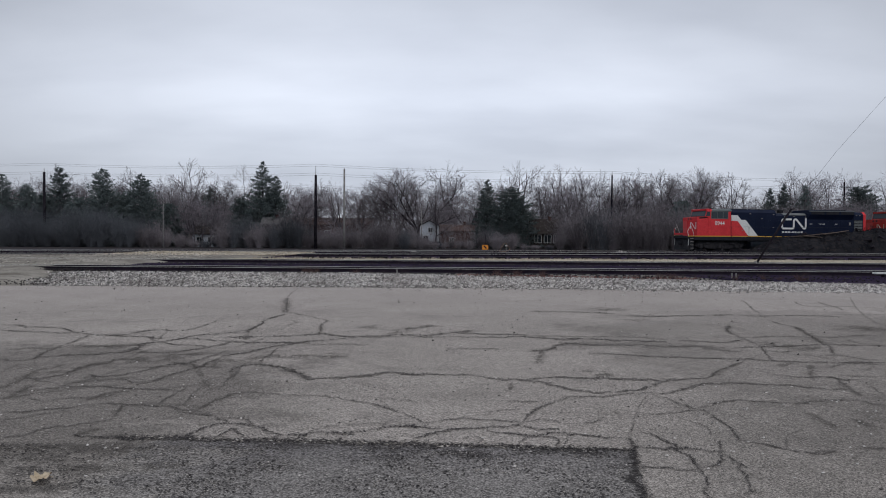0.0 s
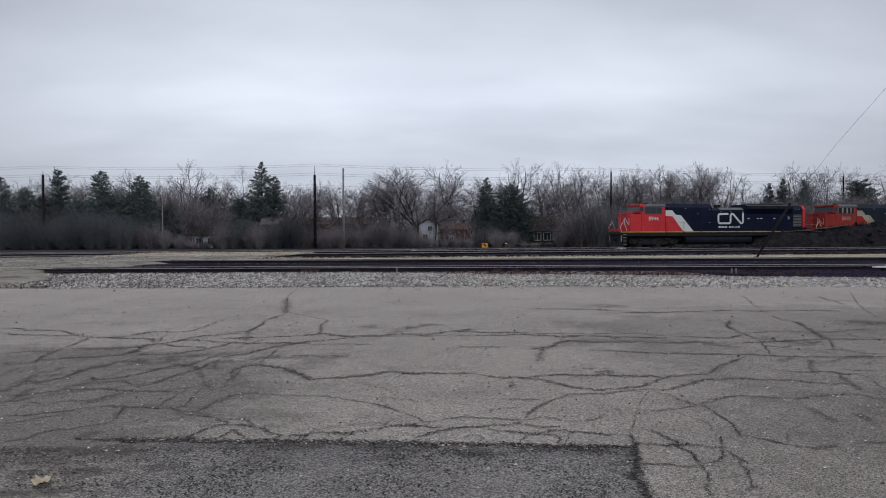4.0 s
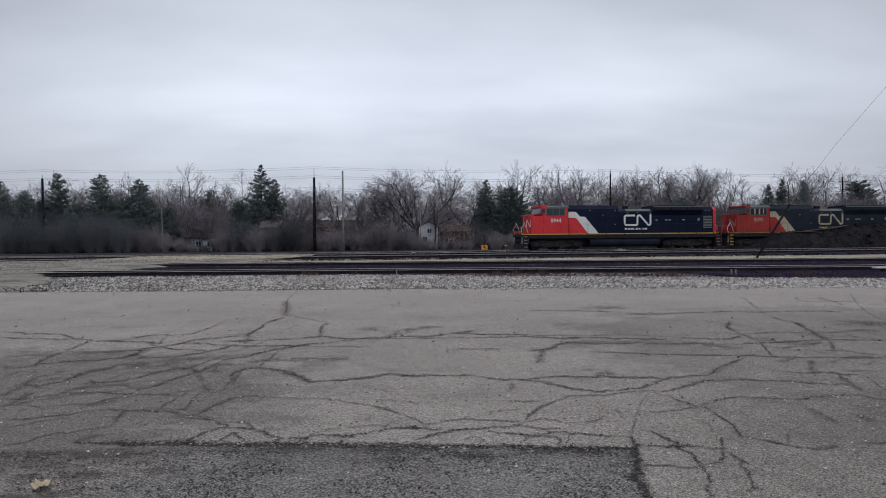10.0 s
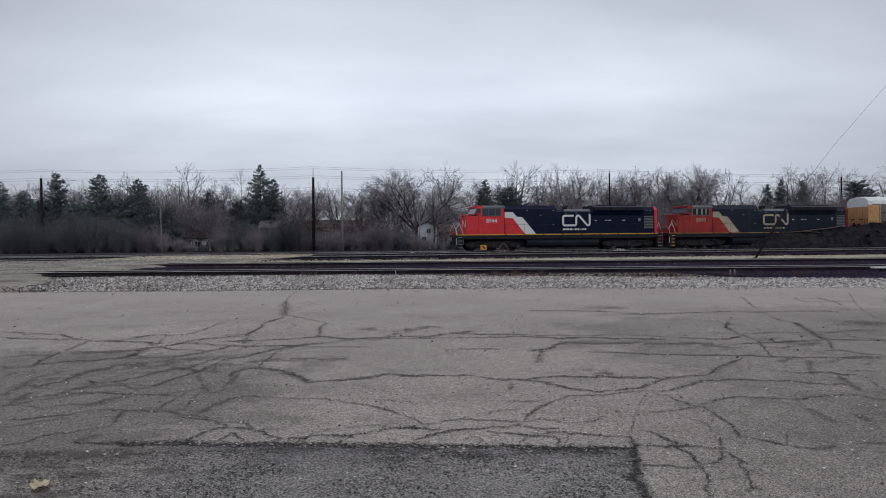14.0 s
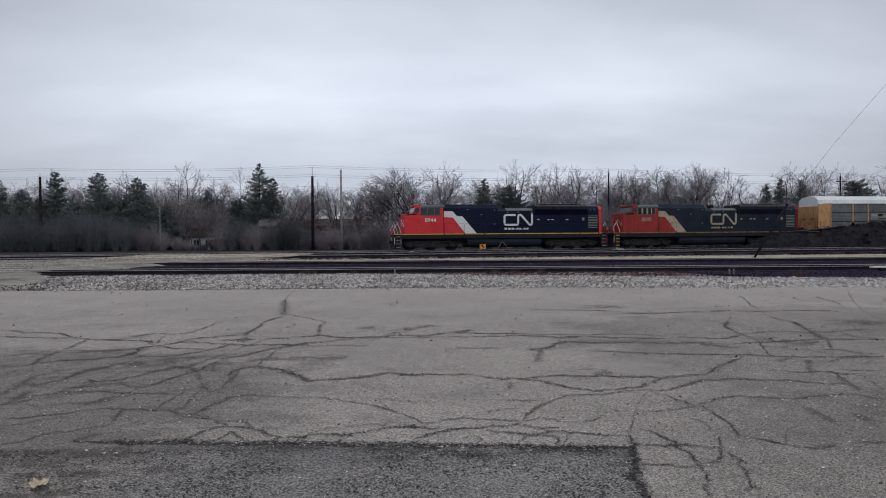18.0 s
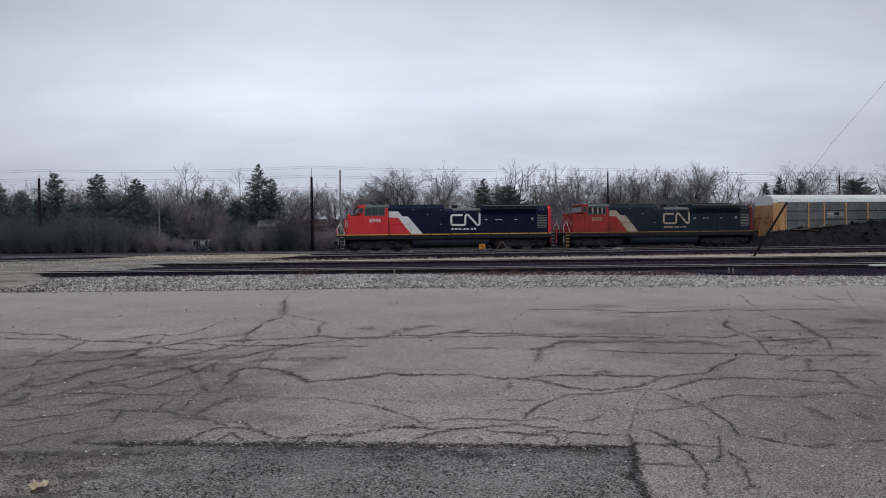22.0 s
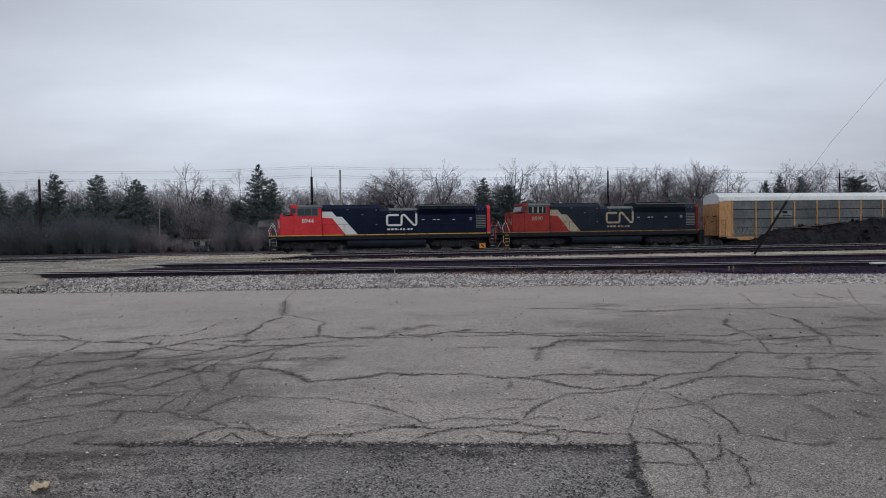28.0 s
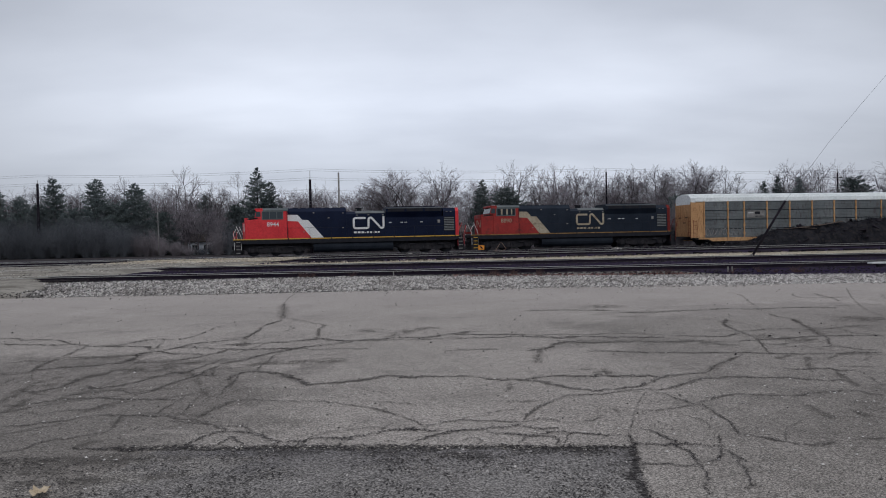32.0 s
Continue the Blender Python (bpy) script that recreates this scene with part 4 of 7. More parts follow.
faint_crack(0.032, (3.71, 6.57), (3.88, 6.50), (4.09, 6.45))
crack(0.017, (2.11, 6.23), (2.18, 6.09), (2.24, 5.98), (2.23, 5.82), (2.21, 5.68))
deep_crack(0.020, (1.62, 5.75), (1.71, 5.73), (1.74, 5.61), (1.78, 5.53), (1.81, 5.41), (1.78, 5.21), (1.82, 5.13), (1.79, 4.97), (1.78, 4.85), (1.77, 4.73), (1.74, 4.59), (1.69, 4.46), (1.63, 4.27))
deep_crack(0.032, (1.45, 5.32), (1.59, 5.34), (1.74, 5.32), (1.87, 5.35), (1.97, 5.30), (2.06, 5.27), (2.12, 5.25))
deep_crack(0.012, (2.20, 5.52), (2.14, 5.37), (2.08, 5.20), (2.03, 5.05), (1.96, 4.96), (1.88, 4.90), (1.81, 4.87))
deep_crack(0.013, (2.09, 5.23), (2.11, 5.13), (2.12, 5.00), (2.10, 4.90), (2.05, 4.76), (2.02, 4.61), (1.97, 4.45), (1.96, 4.37))
deep_crack(0.015, (2.13, 4.97), (2.14, 4.86))
deep_crack(0.022, (1.36, 4.89), (1.45, 4.88), (1.57, 4.86), (1.65, 4.81), (1.76, 4.81))
faint_crack(0.019, (2.20, 5.49), (2.33, 5.50))
smear(0.037, (1.90, 4.36), (1.99, 4.45), (2.00, 4.37))
smear(0.070, (3.24, 5.35), (3.40, 5.36))
craze((-4.3, 7.9), (2.6, 2.2), (0.52, 0.60), 0.34, 0.026, 3)
craze((9.2, 15.2), (2.2, 3.4), (0.80, 1.20), 0.45, 0.055, 5)
craze((3.2, 5.6), (1.8, 1.2), (0.42, 0.45), 0.22, 0.014, 8)
# crazing in the tired corner
for k in range(22):
    x, y = crack_rng.uniform(-7.0, -1.9), crack_rng.uniform(6.4, 10.5)
    turn = radians(crack_rng.choice((18, 30, 5, 24, 75, 100)) + crack_rng.uniform(-12, 12))
    pts = [(x, y)]
    for _ in range(crack_rng.randint(2, 4)):
        turn += crack_rng.uniform(-0.3, 0.3)
        x, y = x + 0.35 * math.cos(turn), y + 0.35 * math.sin(turn)
        pts.append((x, y))
    faint_crack(crack_rng.uniform(0.015, 0.035), *pts)
for x, y in ((-2.5, 5.2), (-2.4, 4.8), (-2.6, 4.4), (-2.9, 5.3), (-3.3, 4.9), (-3.0, 4.1)):
    smear(0.14, (x - 0.5, y - 0.03), (x, y), (x + 0.6, y + 0.05))


def specks(name, count, spot, sizes, material):
    """Single chips of the worn surface lying proud of it; spot() -> (x, y) or None."""
    v, f = [], []
    for _ in range(count):
        p = spot()
        if p is None:
            continue
        r, turn, z, o = crack_rng.uniform(*sizes), crack_rng.uniform(0, 6.28), crack_rng.uniform(0.0055, 0.009), len(v)
        for c in range(4):
            d = r * crack_rng.uniform(0.5, 1.2)
            v.append((p[0] + d * math.cos(turn + 1.57 * c), p[1] + d * math.sin(turn + 1.57 * c), z + crack_rng.uniform(0, 0.3) * r))
        f.append((o, o + 1, o + 2, o + 3))
    ob = tagged(new(name, raw_mesh(name, v, f, material)), kind="stuff")
    ob.parent = pavement
    return ob


def worn_spot():
    x, y = crack_rng.uniform(-4.6, 1.3), crack_rng.uniform(3.3, 5.35)
    keep = 0.30 + 1.3 * noise.noise((x * 1.7, y * 3.0, 2.0)) + 0.5 * max(0.0, y - 4.7)
    if y > 5.36 - 0.062 * (x + 0.6) or x > 1.35 - 0.18 * (5.25 - y):
        return None
    return (x, y) if crack_rng.random() < keep else None


def open_spot():
    y = crack_rng.uniform(3.3, 10.5)
    x = crack_rng.uniform(-0.66, 0.66) * y
    return (x, y) if crack_rng.random() < 0.5 + noise.noise((x * 1.1, y * 1.1, 6.0)) else None


M_CHIP = crumb_material("pale_chips", (0.24, 0.215, 0.185), (0.38, 0.345, 0.30), (0.62, 0.58, 0.52))
specks("dark_chips", 24000, worn_spot, (0.004, 0.0125), M_SEAM)
specks("pale_chips", 6500, worn_spot, (0.003, 0.0085), M_CHIP)
specks("dark_chips", 9000, open_spot, (0.003, 0.008), M_DEEP)
specks("pale_chips", 9000, open_spot, (0.003, 0.008), M_CHIP)


def seam_spot():
    x = crack_rng.uniform(-2.6, 1.4)
    return x, 5.385 - 0.072 * (x + 0.25) + crack_rng.gauss(0, 0.035)


specks("pale_chips", 420, seam_spot, (0.004, 0.014), M_CHIP)
specks("dark_chips", 1500, seam_spot, (0.004, 0.013), M_SEAM)
# the broken seam round the patch
for k in range(2):
    crack(0.088 - 0.03 * k, (-2.74, 5.55 - 0.02 * k), (-2.36, 5.51), (-1.69, 5.485 - 0.02 * k), (-1.1, 5.45 + 0.02 * k), (-0.57, 5.41 - 0.02 * k), (0.1, 5.38), (0.73, 5.335 - 0.02 * k), (1.41, 5.25), fill=M_SEAM, halo=0.9)
    crack(0.062 - 0.02 * k, (1.50, 5.58), (1.42 + 0.02 * k, 5.25), (1.335, 4.80), (1.27 + 0.02 * k, 4.47), (1.22, 4.2), (1.1 + 0.03 * k, 3.4), fill=M_SEAM, halo=0.9)
for x, y, l in ((-1.6, 5.36, 0.7), (-0.6, 5.28, 0.5), (0.0, 5.18, 0.35), (0.12, 5.08, 0.25), (0.5, 5.22, 0.3), (0.9, 5.2, 0.3)):
    smear(0.12, (x, y), (x + l / 2, y + 0.03), (x + l, y - 0.03), fill=M_SEAM)


# ---------------------------------------------------------------- tracks
def rail_mesh(length):
    b = Build()
    b.prism([(-0.075, 0.0), (0.075, 0.0), (0.075, 0.014), (0.012, 0.032), (0.012, 0.128), (0.036, 0.138), (0.036, 0.168), (-0.036, 0.168), (-0.036, 0.138), (-0.012, 0.128), (-0.012, 0.032), (-0.075, 0.014)],
            -length / 2, length / 2, "x")
    return b


def railway_track(p0, p1, label, ties=None):
    """A straight track from p0 to p1 (x, y), rail tops at RAIL_TOP; ties = (first, last) metres along it where sleepers show singly."""
    a, b = Vector((*p0, 0)), Vector((*p1, 0))
    length = (b - a).length
    e = thing("railway_track", label, "track", "yard tracks", pose(*((a + b) / 2).xy, RAIL_TOP - 0.18) @ pose(0, 0, 0, 0, 0, math.degrees(math.atan2(b.y - a.y, b.x - a.x))), "structure")
    for side in (-0.755, 0.755):
        r = part("rail", rail_mesh(length), M_RAIL, e, "rusty brown steel rail")
        r.location = (0, side, 0)
        h = part("rail_head", Build().box(-length / 2, length / 2, -0.032, 0.032, 0.168, 0.18), M_RAILHEAD, r, "worn bright running surface")
    tie = mesh_of("tie", Build().box(-0.115, 0.115, -1.3, 1.3, -0.15, 0.012), M_TIE, 0.012)
    rng = random.Random(int(a.y * 10))
    rest = Build()
    x = -length / 2 + 0.3
    while x < length / 2:
        if ties and ties[0] < x + length / 2 < ties[1]:
            t = new("tie", tie)
            t.parent = e
            t.location = (x, rng.uniform(-0.06, 0.06), rng.uniform(-0.006, 0.014))
        else:
            rest.box(x - 0.115, x + 0.115, -1.3, 1.3, -0.15, 0.012)
        x += 0.53
    ob = part("ties", rest, M_TIE, e)
    tagged(ob, kind="stuff")
    return e


railway_track((-110, 34.4), (110, 26.2), "near yard track with bright worn rails on dark ties", (90, 142))
railway_track((-110, 43.4), (110, 36.7), "second yard track, half sunk in dark cinders", (90, 146))
railway_track((-150, 34.0), (160, 79.6), "yard track on dark ballast behind the gravel strip")
railway_track((-150, 45.6), (160, 82.9), "yard track in front of the train's line")
TRACK_ANGLE = 10.28
TURN = radians(TRACK_ANGLE)
LINE = Vector((-8.0 - 1.25 * math.sin(TURN), 67.525 + 1.25 * math.cos(TURN), 0))
ALONG = Vector((math.cos(TURN), math.sin(TURN), 0))
railway_track((LINE - ALONG * 170).xy, (LINE + ALONG * 190).xy, "running line that the train moves along")


old_rng = random.Random(17)
old_tie = mesh_of("old_tie", Build().box(-0.38, 0.38, -0.2, 0.2, -0.06, 0.11), M_TIE, 0.03)
for i in range(62):
    x = -9.5 + 1.06 * i + old_rng.uniform(-0.2, 0.2)
    o = tagged(new("old_tie", old_tie), "half-buried dark old tie at the gravel's edge", "railway tie", "old ties along the gravel strip")
    o.matrix_basis = pose(x, 50.4 + 0.08 * x + old_rng.uniform(-0.15, 0.15), 0.12, old_rng.uniform(-4, 4), old_rng.uniform(-3, 3), old_rng.uniform(-14, 14))


# ---------------------------------------------------------------- the train
COURSE = (-6.124, 1.296, 22.957, -17.031, 14.568, -61.062, 45.100)


def gone(t):
    """Where the train is along its line, in metres, at t seconds: it rolls in and slows down."""
    v = 0.0
    for c in COURSE:
        v = v * t / 32.0 + c
    return v


def lettering(name, text, size, material, parent, m, label=""):
    c = bpy.data.curves.new(name, "FONT")
    c.body, c.size, c.extrude, c.offset = text, size, 0.006, 0.004
    ob = bpy.data.objects.new("lettering_source", c)
    scene.collection.objects.link(ob)
    me = bpy.data.meshes.new_from_object(ob.evaluated_get(bpy.context.evaluated_depsgraph_get()))
    bpy.data.objects.remove(ob)
    me.materials.clear()
    me.materials.append(material)
    o = new(name, me)
    o.parent, o.matrix_basis = parent, m
    return tagged(o, label)


def band(b, pts, width, y0, y1):
    """A flat band of even width along points in x, z, with mitred turns."""
    p = [Vector(q) for q in pts]
    left, right = [], []
    for i, q in enumerate(p):
        d0 = (q - p[i - 1]).normalized() if i else (p[1] - q).normalized()
        d1 = (p[i + 1] - q).normalized() if i < len(p) - 1 else d0
        n = Vector((-(d0 + d1).y, (d0 + d1).x)).normalized()
        k = width / 2 / max(0.5, n.dot(Vector((-d0.y, d0.x))))
        left.append(q + n * k)
        right.append(q - n * k)
    for i in range(len(p) - 1):
        b.prism([left[i], left[i + 1], right[i + 1], right[i]], y0, y1)
    return b


def arc(cx, cz, r, a0, a1, n=6):
    return [(cx + r * math.cos(radians(a0 + (a1 - a0) * i / n)), cz + r * math.sin(radians(a0 + (a1 - a0) * i / n))) for i in range(n + 1)]


def wheelset(parent, x, r):
    e = new("wheelset")
    e.parent = parent
    e.matrix_basis = pose(x, 0, r)
    for side in (-1, 1):
        y = side * 0.755
        w = Build().disc((0, 0), r, y - 0.07, y + 0.07, 28)
        part("wheel", w, M_RUNGEAR, e, "worn steel wheel", 0.01)
        part("hub", Build().disc((0, 0), 0.13, y + side * 0.06, y + side * 0.16, 12), M_STEEL, e)
    part("axle", Build().rod((0, -0.7, 0), (0, 0.7, 0), 0.09, None, 10), M_RUNGEAR, e)
    return e


def bogie(parent, x0, x1, axles, r, low=0.3, high=0.95):
    t = new("truck")
    t.parent = parent
    t.matrix_basis = pose((x0 + x1) / 2, 0, 0)
    h = (x1 - x0) / 2
    for side in (-1, 1):
        y = side * 1.08
        b = Build()
        b.prism([(-h, 0.62), (-h + 0.25, 0.40), (-h * 0.55, 0.40), (-h * 0.42, low), (h * 0.42, low), (h * 0.55, 0.40), (h - 0.25, 0.40), (h, 0.62), (h, 0.78), (h * 0.7, high), (-h * 0.7, high), (-h, 0.78)], y - 0.07, y + 0.07)
        part("side_frame", b, M_TRUCK, t, "grimy cast side frame", 0.015)
        for a in axles:
            c = a - (x0 + x1) / 2
            part("journal_box", Build().box(c - 0.2, c + 0.2, y + side * 0.06 - 0.08, y + side * 0.06 + 0.08, 0.36, 0.72), M_TRUCK, t, "", 0.03)
            for k in (-0.34, 0.34):
                part("spring", Build().rod((c + k, y + side * 0.09, 0.46), (c + k, y + side * 0.09, 0.8), 0.085, None, 10), M_TRUCK if k > 0 else M_RUNGEAR, t)
        for c in (-h * 0.5, h * 0.5):
            part("brake_cylinder", Build().rod((c - 0.22, y + side * 0.14, 0.86), (c + 0.22, y + side * 0.14, 0.86), 0.1, None, 12), M_RUNGEAR, t)
    part("bolster", Build().box(-h * 0.3, h * 0.3, -1.0, 1.0, 0.5, 0.9), M_RUNGEAR, t)
    return t, [wheelset(parent, a, r) for a in axles]


ROLLING = []


def locomotive(at, red, navy, stripe, sill, step, number, label):
    """A six-axle road diesel; x runs from its nose at -11.3 to its tail at 11.3, z from the rail top."""
    e = thing("locomotive", label, "locomotive", "locomotives of the train")
    W = 1.15
    S = -W - 0.012
    part("underframe", Build().prism([(-11.0, 1.36), (-9.9, 1.18), (9.9, 1.18), (10.5, 1.3), (10.7, 1.64), (-11.0, 1.64)], -1.5, 1.5), M_BLACK, e, "dark walkway and frame", 0.01)
    for side in (-1, 1):
        part("sill_stripe", Build().box(-11.0, 10.4, side * 1.505 - 0.008, side * 1.505 + 0.008, 1.57, 1.655), sill, e, "thin yellow line along the frame")
    # long hood in its sections
    hood = Build().prism([(-W, 1.64), (W, 1.64), (W, 4.16), (W - 0.3, 4.50), (-W + 0.3, 4.50), (-W, 4.16)], -6.2, -0.55, "x")
    part("hood_front", hood, navy, e, "blue-black engine hood", 0.02)
    hood = Build().prism([(-W, 1.64), (W, 1.64), (W, 3.86), (W - 0.4, 4.12), (-W + 0.4, 4.12), (-W, 3.86)], -0.55, 3.2, "x")
    part("hood_middle", hood, navy, e, "blue-black engine hood", 0.02)
    part("hood_roof_panel", Build().prism([(-W + 0.03, 3.93), (-W + 0.4, 4.17), (W - 0.4, 4.17), (W - 0.03, 3.93), (W - 0.4, 4.10), (-W + 0.4, 4.10)], 0.35, 3.15, "x"), M_GREYROOF, e, "grey sloped roof panel")
    hood = Build().prism([(-W, 1.64), (W, 1.64), (W, 3.55), (-W, 3.55)], 3.2, 8.9, "x")
    part("hood_rear", hood, navy, e, "blue-black hood with doors", 0.02)
    rad = Build().prism([(-W, 3.5), (W, 3.5), (1.5, 4.02), (1.5, 4.36), (1.2, 4.50), (-1.2, 4.50), (-1.5, 4.36), (-1.5, 4.02)], 3.25, 8.75, "x")
    part("radiator", rad, navy, e, "flared dark radiator housing", 0.02)
    for side in (-1, 1):
        part("radiator_ledge", Build().box(3.25, 8.75, side * 1.47 - 0.06, side * 1.47 + 0.06, 4.34, 4.41), M_GREYROOF, e, "grey top edge of the radiator")
    part("radiator_fan", Build().box(4.0, 8.2, -0.9, 0.9, 4.50, 4.58), M_BLACK, e, "", 0.03)
    part("hood_tail", Build().prism([(-W, 1.64), (W, 1.64), (W, 4.05), (W - 0.25, 4.36), (-W + 0.25, 4.36), (-W, 4.05)], 8.9, 10.14, "x"), navy, e, "blue-black tail of the hood", 0.02)
    part("tail_end", Build().prism([(-W - 0.02, 1.64), (W + 0.02, 1.64), (W + 0.02, 4.05), (W - 0.25, 4.38), (-W + 0.25, 4.38), (-W - 0.02, 4.05)], 10.14, 10.45, "x"), red if red is M_RED else M_DULLRED, e, "red end of the hood", 0.02)
    # no real recess: a black plate paints the shade between the slats
    part("tail_grille", Build().box(8.98, 10.02, S - 0.006, S + 0.02, 2.1, 3.5), M_BLACK, e, "flat black plate for the shade behind the louvers")
    for i in range(8):
        z = 2.16 + i * 0.165
        part("louver", Build().prism([(S - 0.045, z), (S - 0.008, z + 0.02), (S - 0.008, z + 0.085), (S - 0.045, z + 0.045)], 9.0, 10.0, "x"), M_GREYROOF, e, "louver slat of the tail grille")
    # doors along the hood
    for x0 in (-5.2, -4.1, -3.0, -1.9, -0.4, 0.7, 1.8, 3.3, 4.3, 5.3, 6.3, 7.3):
        part("hood_door", Build().box(x0, x0 + 0.96, S - 0.004, S + 0.03, 1.78, 3.35), navy, e, "", 0.008)
    for x0 in (3.45, 5.25, 7.05):
        part("radiator_grille", Build().prism([(-1.515, 4.04), (-1.515, 4.33), (-1.49, 4.33), (-1.49, 4.04)], x0, x0 + 1.6, "x"), M_BLACK, e, "black radiator intake grille")
    for i in range(7):
        part("roof_vent", Build().box(-5.6 + i * 0.75, -5.1 + i * 0.75, -0.55, 0.55, 4.5, 4.56), M_BLACK, e, "low roof hatch", 0.015)
    part("blower_duct", Build().prism([(-5.9, 1.66), (-4.4, 1.66), (-4.55, 2.2), (-5.9, 2.2)], -S - 0.03, -S + 0.16), navy, e, "blower duct on the far side", 0.02)
    for x0 in (3.55, 4.65, 5.05, 6.6):
        part("door_label", Build().box(x0, x0 + 0.28, S - 0.016, S, 2.98, 3.03), M_WHITE, e, "small pale label")
    for x0, z0 in ((-3.7, 4.0), (-0.95, 3.95), (-2.3, 3.5), (-0.95, 2.55), (-4.6, 2.2), (9.2, 3.95), (9.6, 3.95), (0.4, 3.72), (1.5, 3.74), (2.9, 3.72)):
        part("label_plate", Build().box(x0, x0 + 0.16, S - 0.016, S + 0.01, z0, z0 + 0.07), M_STEEL, e, "small pale label plate")
    part("round_mark", Build().box(8.35, 8.6, S - 0.016, S + 0.02, 2.9, 3.2), M_STEEL, e, "pale notice plate", 0.03)
    # slanted stripes
    part("red_flank", Build().prism([(-6.2, 1.665), (-3.85, 1.665), (-5.10, 3.24), (-6.2, 3.30)], S - 0.012, S + 0.03), red, e, "red slanted paint field")
    part("white_stripe", Build().prism([(-6.2, 3.88), (-5.12, 3.86), (-4.70, 3.38), (-4.15, 3.36), (-2.70, 1.665), (-3.85, 1.665), (-5.10, 3.24), (-6.2, 3.30)], S - 0.014, S + 0.03), stripe, e, "broad slanted white stripe")
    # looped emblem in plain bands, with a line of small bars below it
    mark = Build()
    y0, y1 = S - 0.022, S - 0.002
    mat_mark = M_WHITE if stripe is M_WHITE else M_TANPAINT
    band(mark, [(1.30, 3.48), (0.42, 3.48)] + arc(0.36, 3.28, 0.2, 90, 180) + arc(0.36, 2.70, 0.2, 180, 270) + [(1.36, 2.50)] + arc(1.40, 2.66, 0.16, 270, 360, 3) + arc(1.78, 3.30, 0.2, 180, 60, 5) + [(2.66, 2.62)] + arc(2.84, 2.68, 0.18, 220, 360, 6) + [(3.02, 3.62)], 0.195, y0, y1)
    part("emblem", mark, mat_mark, e, "white looped emblem on the hood")
    x = 0.15
    for w in (0.27, 0.27, 0.27, 0.06, 0.2, 0.2, 0.06, 0.2, 0.2):
        part("emblem_bar", Build().box(x, x + w, y0, y1, 2.02, 2.04 + (0.05 if w < 0.1 else 0.15)), mat_mark, e)
        x += w + 0.095
    # nose and cab
    C = 1.5
    nose = Build().prism([(-9.95, 1.64), (-8.7, 1.64), (-8.7, 3.52), (-9.75, 3.42), (-9.95, 3.34)], -C + 0.03, C - 0.03)
    part("nose", nose, red, e, "red nose of the cab", 0.06)
    part("nose_post", Build().box(-9.97, -9.70, -C + 0.04, C - 0.04, 3.2, 3.62), red, e, "red light housing on the nose", 0.04)
    part("glare_panel", Build().prism([(-9.69, 3.435), (-8.9, 3.52), (-8.9, 3.60), (-9.69, 3.49)], -C + 0.05, C - 0.05), M_BLACK, e, "black anti-glare panel before the windshield")
    cab = Build().prism([(-8.72, 1.64), (-6.05, 1.64), (-6.05, 4.34), (-8.86, 4.34), (-9.06, 3.62), (-8.72, 3.60)], -C, C)
    part("cab", cab, red, e, "red driver's cab", 0.03)
    part("cab_roof", Build().prism([(-C - 0.03, 4.22), (C + 0.03, 4.22), (C + 0.03, 4.32), (C - 0.3, 4.52), (-C + 0.3, 4.52), (-C - 0.03, 4.32)], -8.3, -6.0, "x"), M_CABROOF, e, "dark grey cab roof", 0.02)
    part("windshield", Build().prism([(-9.04, 3.72), (-8.88, 4.26), (-8.90, 4.28), (-9.07, 3.74)], -C + 0.12, C - 0.12), M_CABGLASS, e, "dark windshield")
    part("corner_window", Build().prism([(-8.98, 3.72), (-8.50, 3.72), (-8.50, 4.20), (-8.86, 4.20)], -C - 0.016, -C + 0.02), M_CABGLASS, e, "dark cab window")
    frame_mat = M_CABROOF
    if red is not M_RED:
        for a, b in ((-7.93, -7.77), (-7.38, -7.22), (-6.88, -6.77)):
            part("window_post", Build().box(a, b, -C - 0.03, -C - 0.01, 3.60, 4.12), M_TANPAINT, e, "pale window post")
    part("window_frame", Build().box(-8.40, -6.42, -C - 0.02, -C + 0.02, 3.44, 4.24), frame_mat, e, "grey side window frame", 0.01)
    panes = ((-8.32, -7.72), (-7.66, -7.06), (-6.98, -6.50)) if red is M_RED else ((-8.3, -7.95), (-7.75, -7.4), (-7.2, -6.9), (-6.75, -6.5))
    for a, b in panes:
        part("pane", Build().box(a, b, -C - 0.032, -C - 0.012, 3.52, 4.16), M_CABGLASS if red is M_RED else M_GLASS, e, "dark cab window pane", 0.006)
    part("cab_door_seam", Build().box(-6.11, -6.06, -C - 0.012, -C + 0.01, 1.7, 4.25), M_BLACK, e)
    part("horn", Build().rod((-7.2, 0.3, 4.62), (-7.5, 0.3, 4.64), 0.03, 0.08, 8).box(-7.25, -7.1, 0.25, 0.35, 4.45, 4.64), M_BLACK, e, "air horn on the roof")
    part("marker_box", Build().box(-9.0, -8.31, -C + 0.06, C - 0.06, 4.30, 4.50), red, e, "red number box over the windshield", 0.03)
    part("stack", Build().box(0.55, 0.95, -0.25, 0.25, 4.1, 4.42).box(0.4, 1.1, -0.12, 0.12, 4.42, 4.5), M_BLACK, e, "exhaust stack")
    lettering("road_number", number, 0.56, M_WHITE if red is M_RED else M_TANPAINT, e, pose(-7.95, -C - 0.014, 2.80, 90), "white road number")
    # the front of the nose is swept back from its middle; the mark lies on the near half
    plan = [(-9.94, -1.46), (-10.28, 0.0), (-9.94, 1.46)]
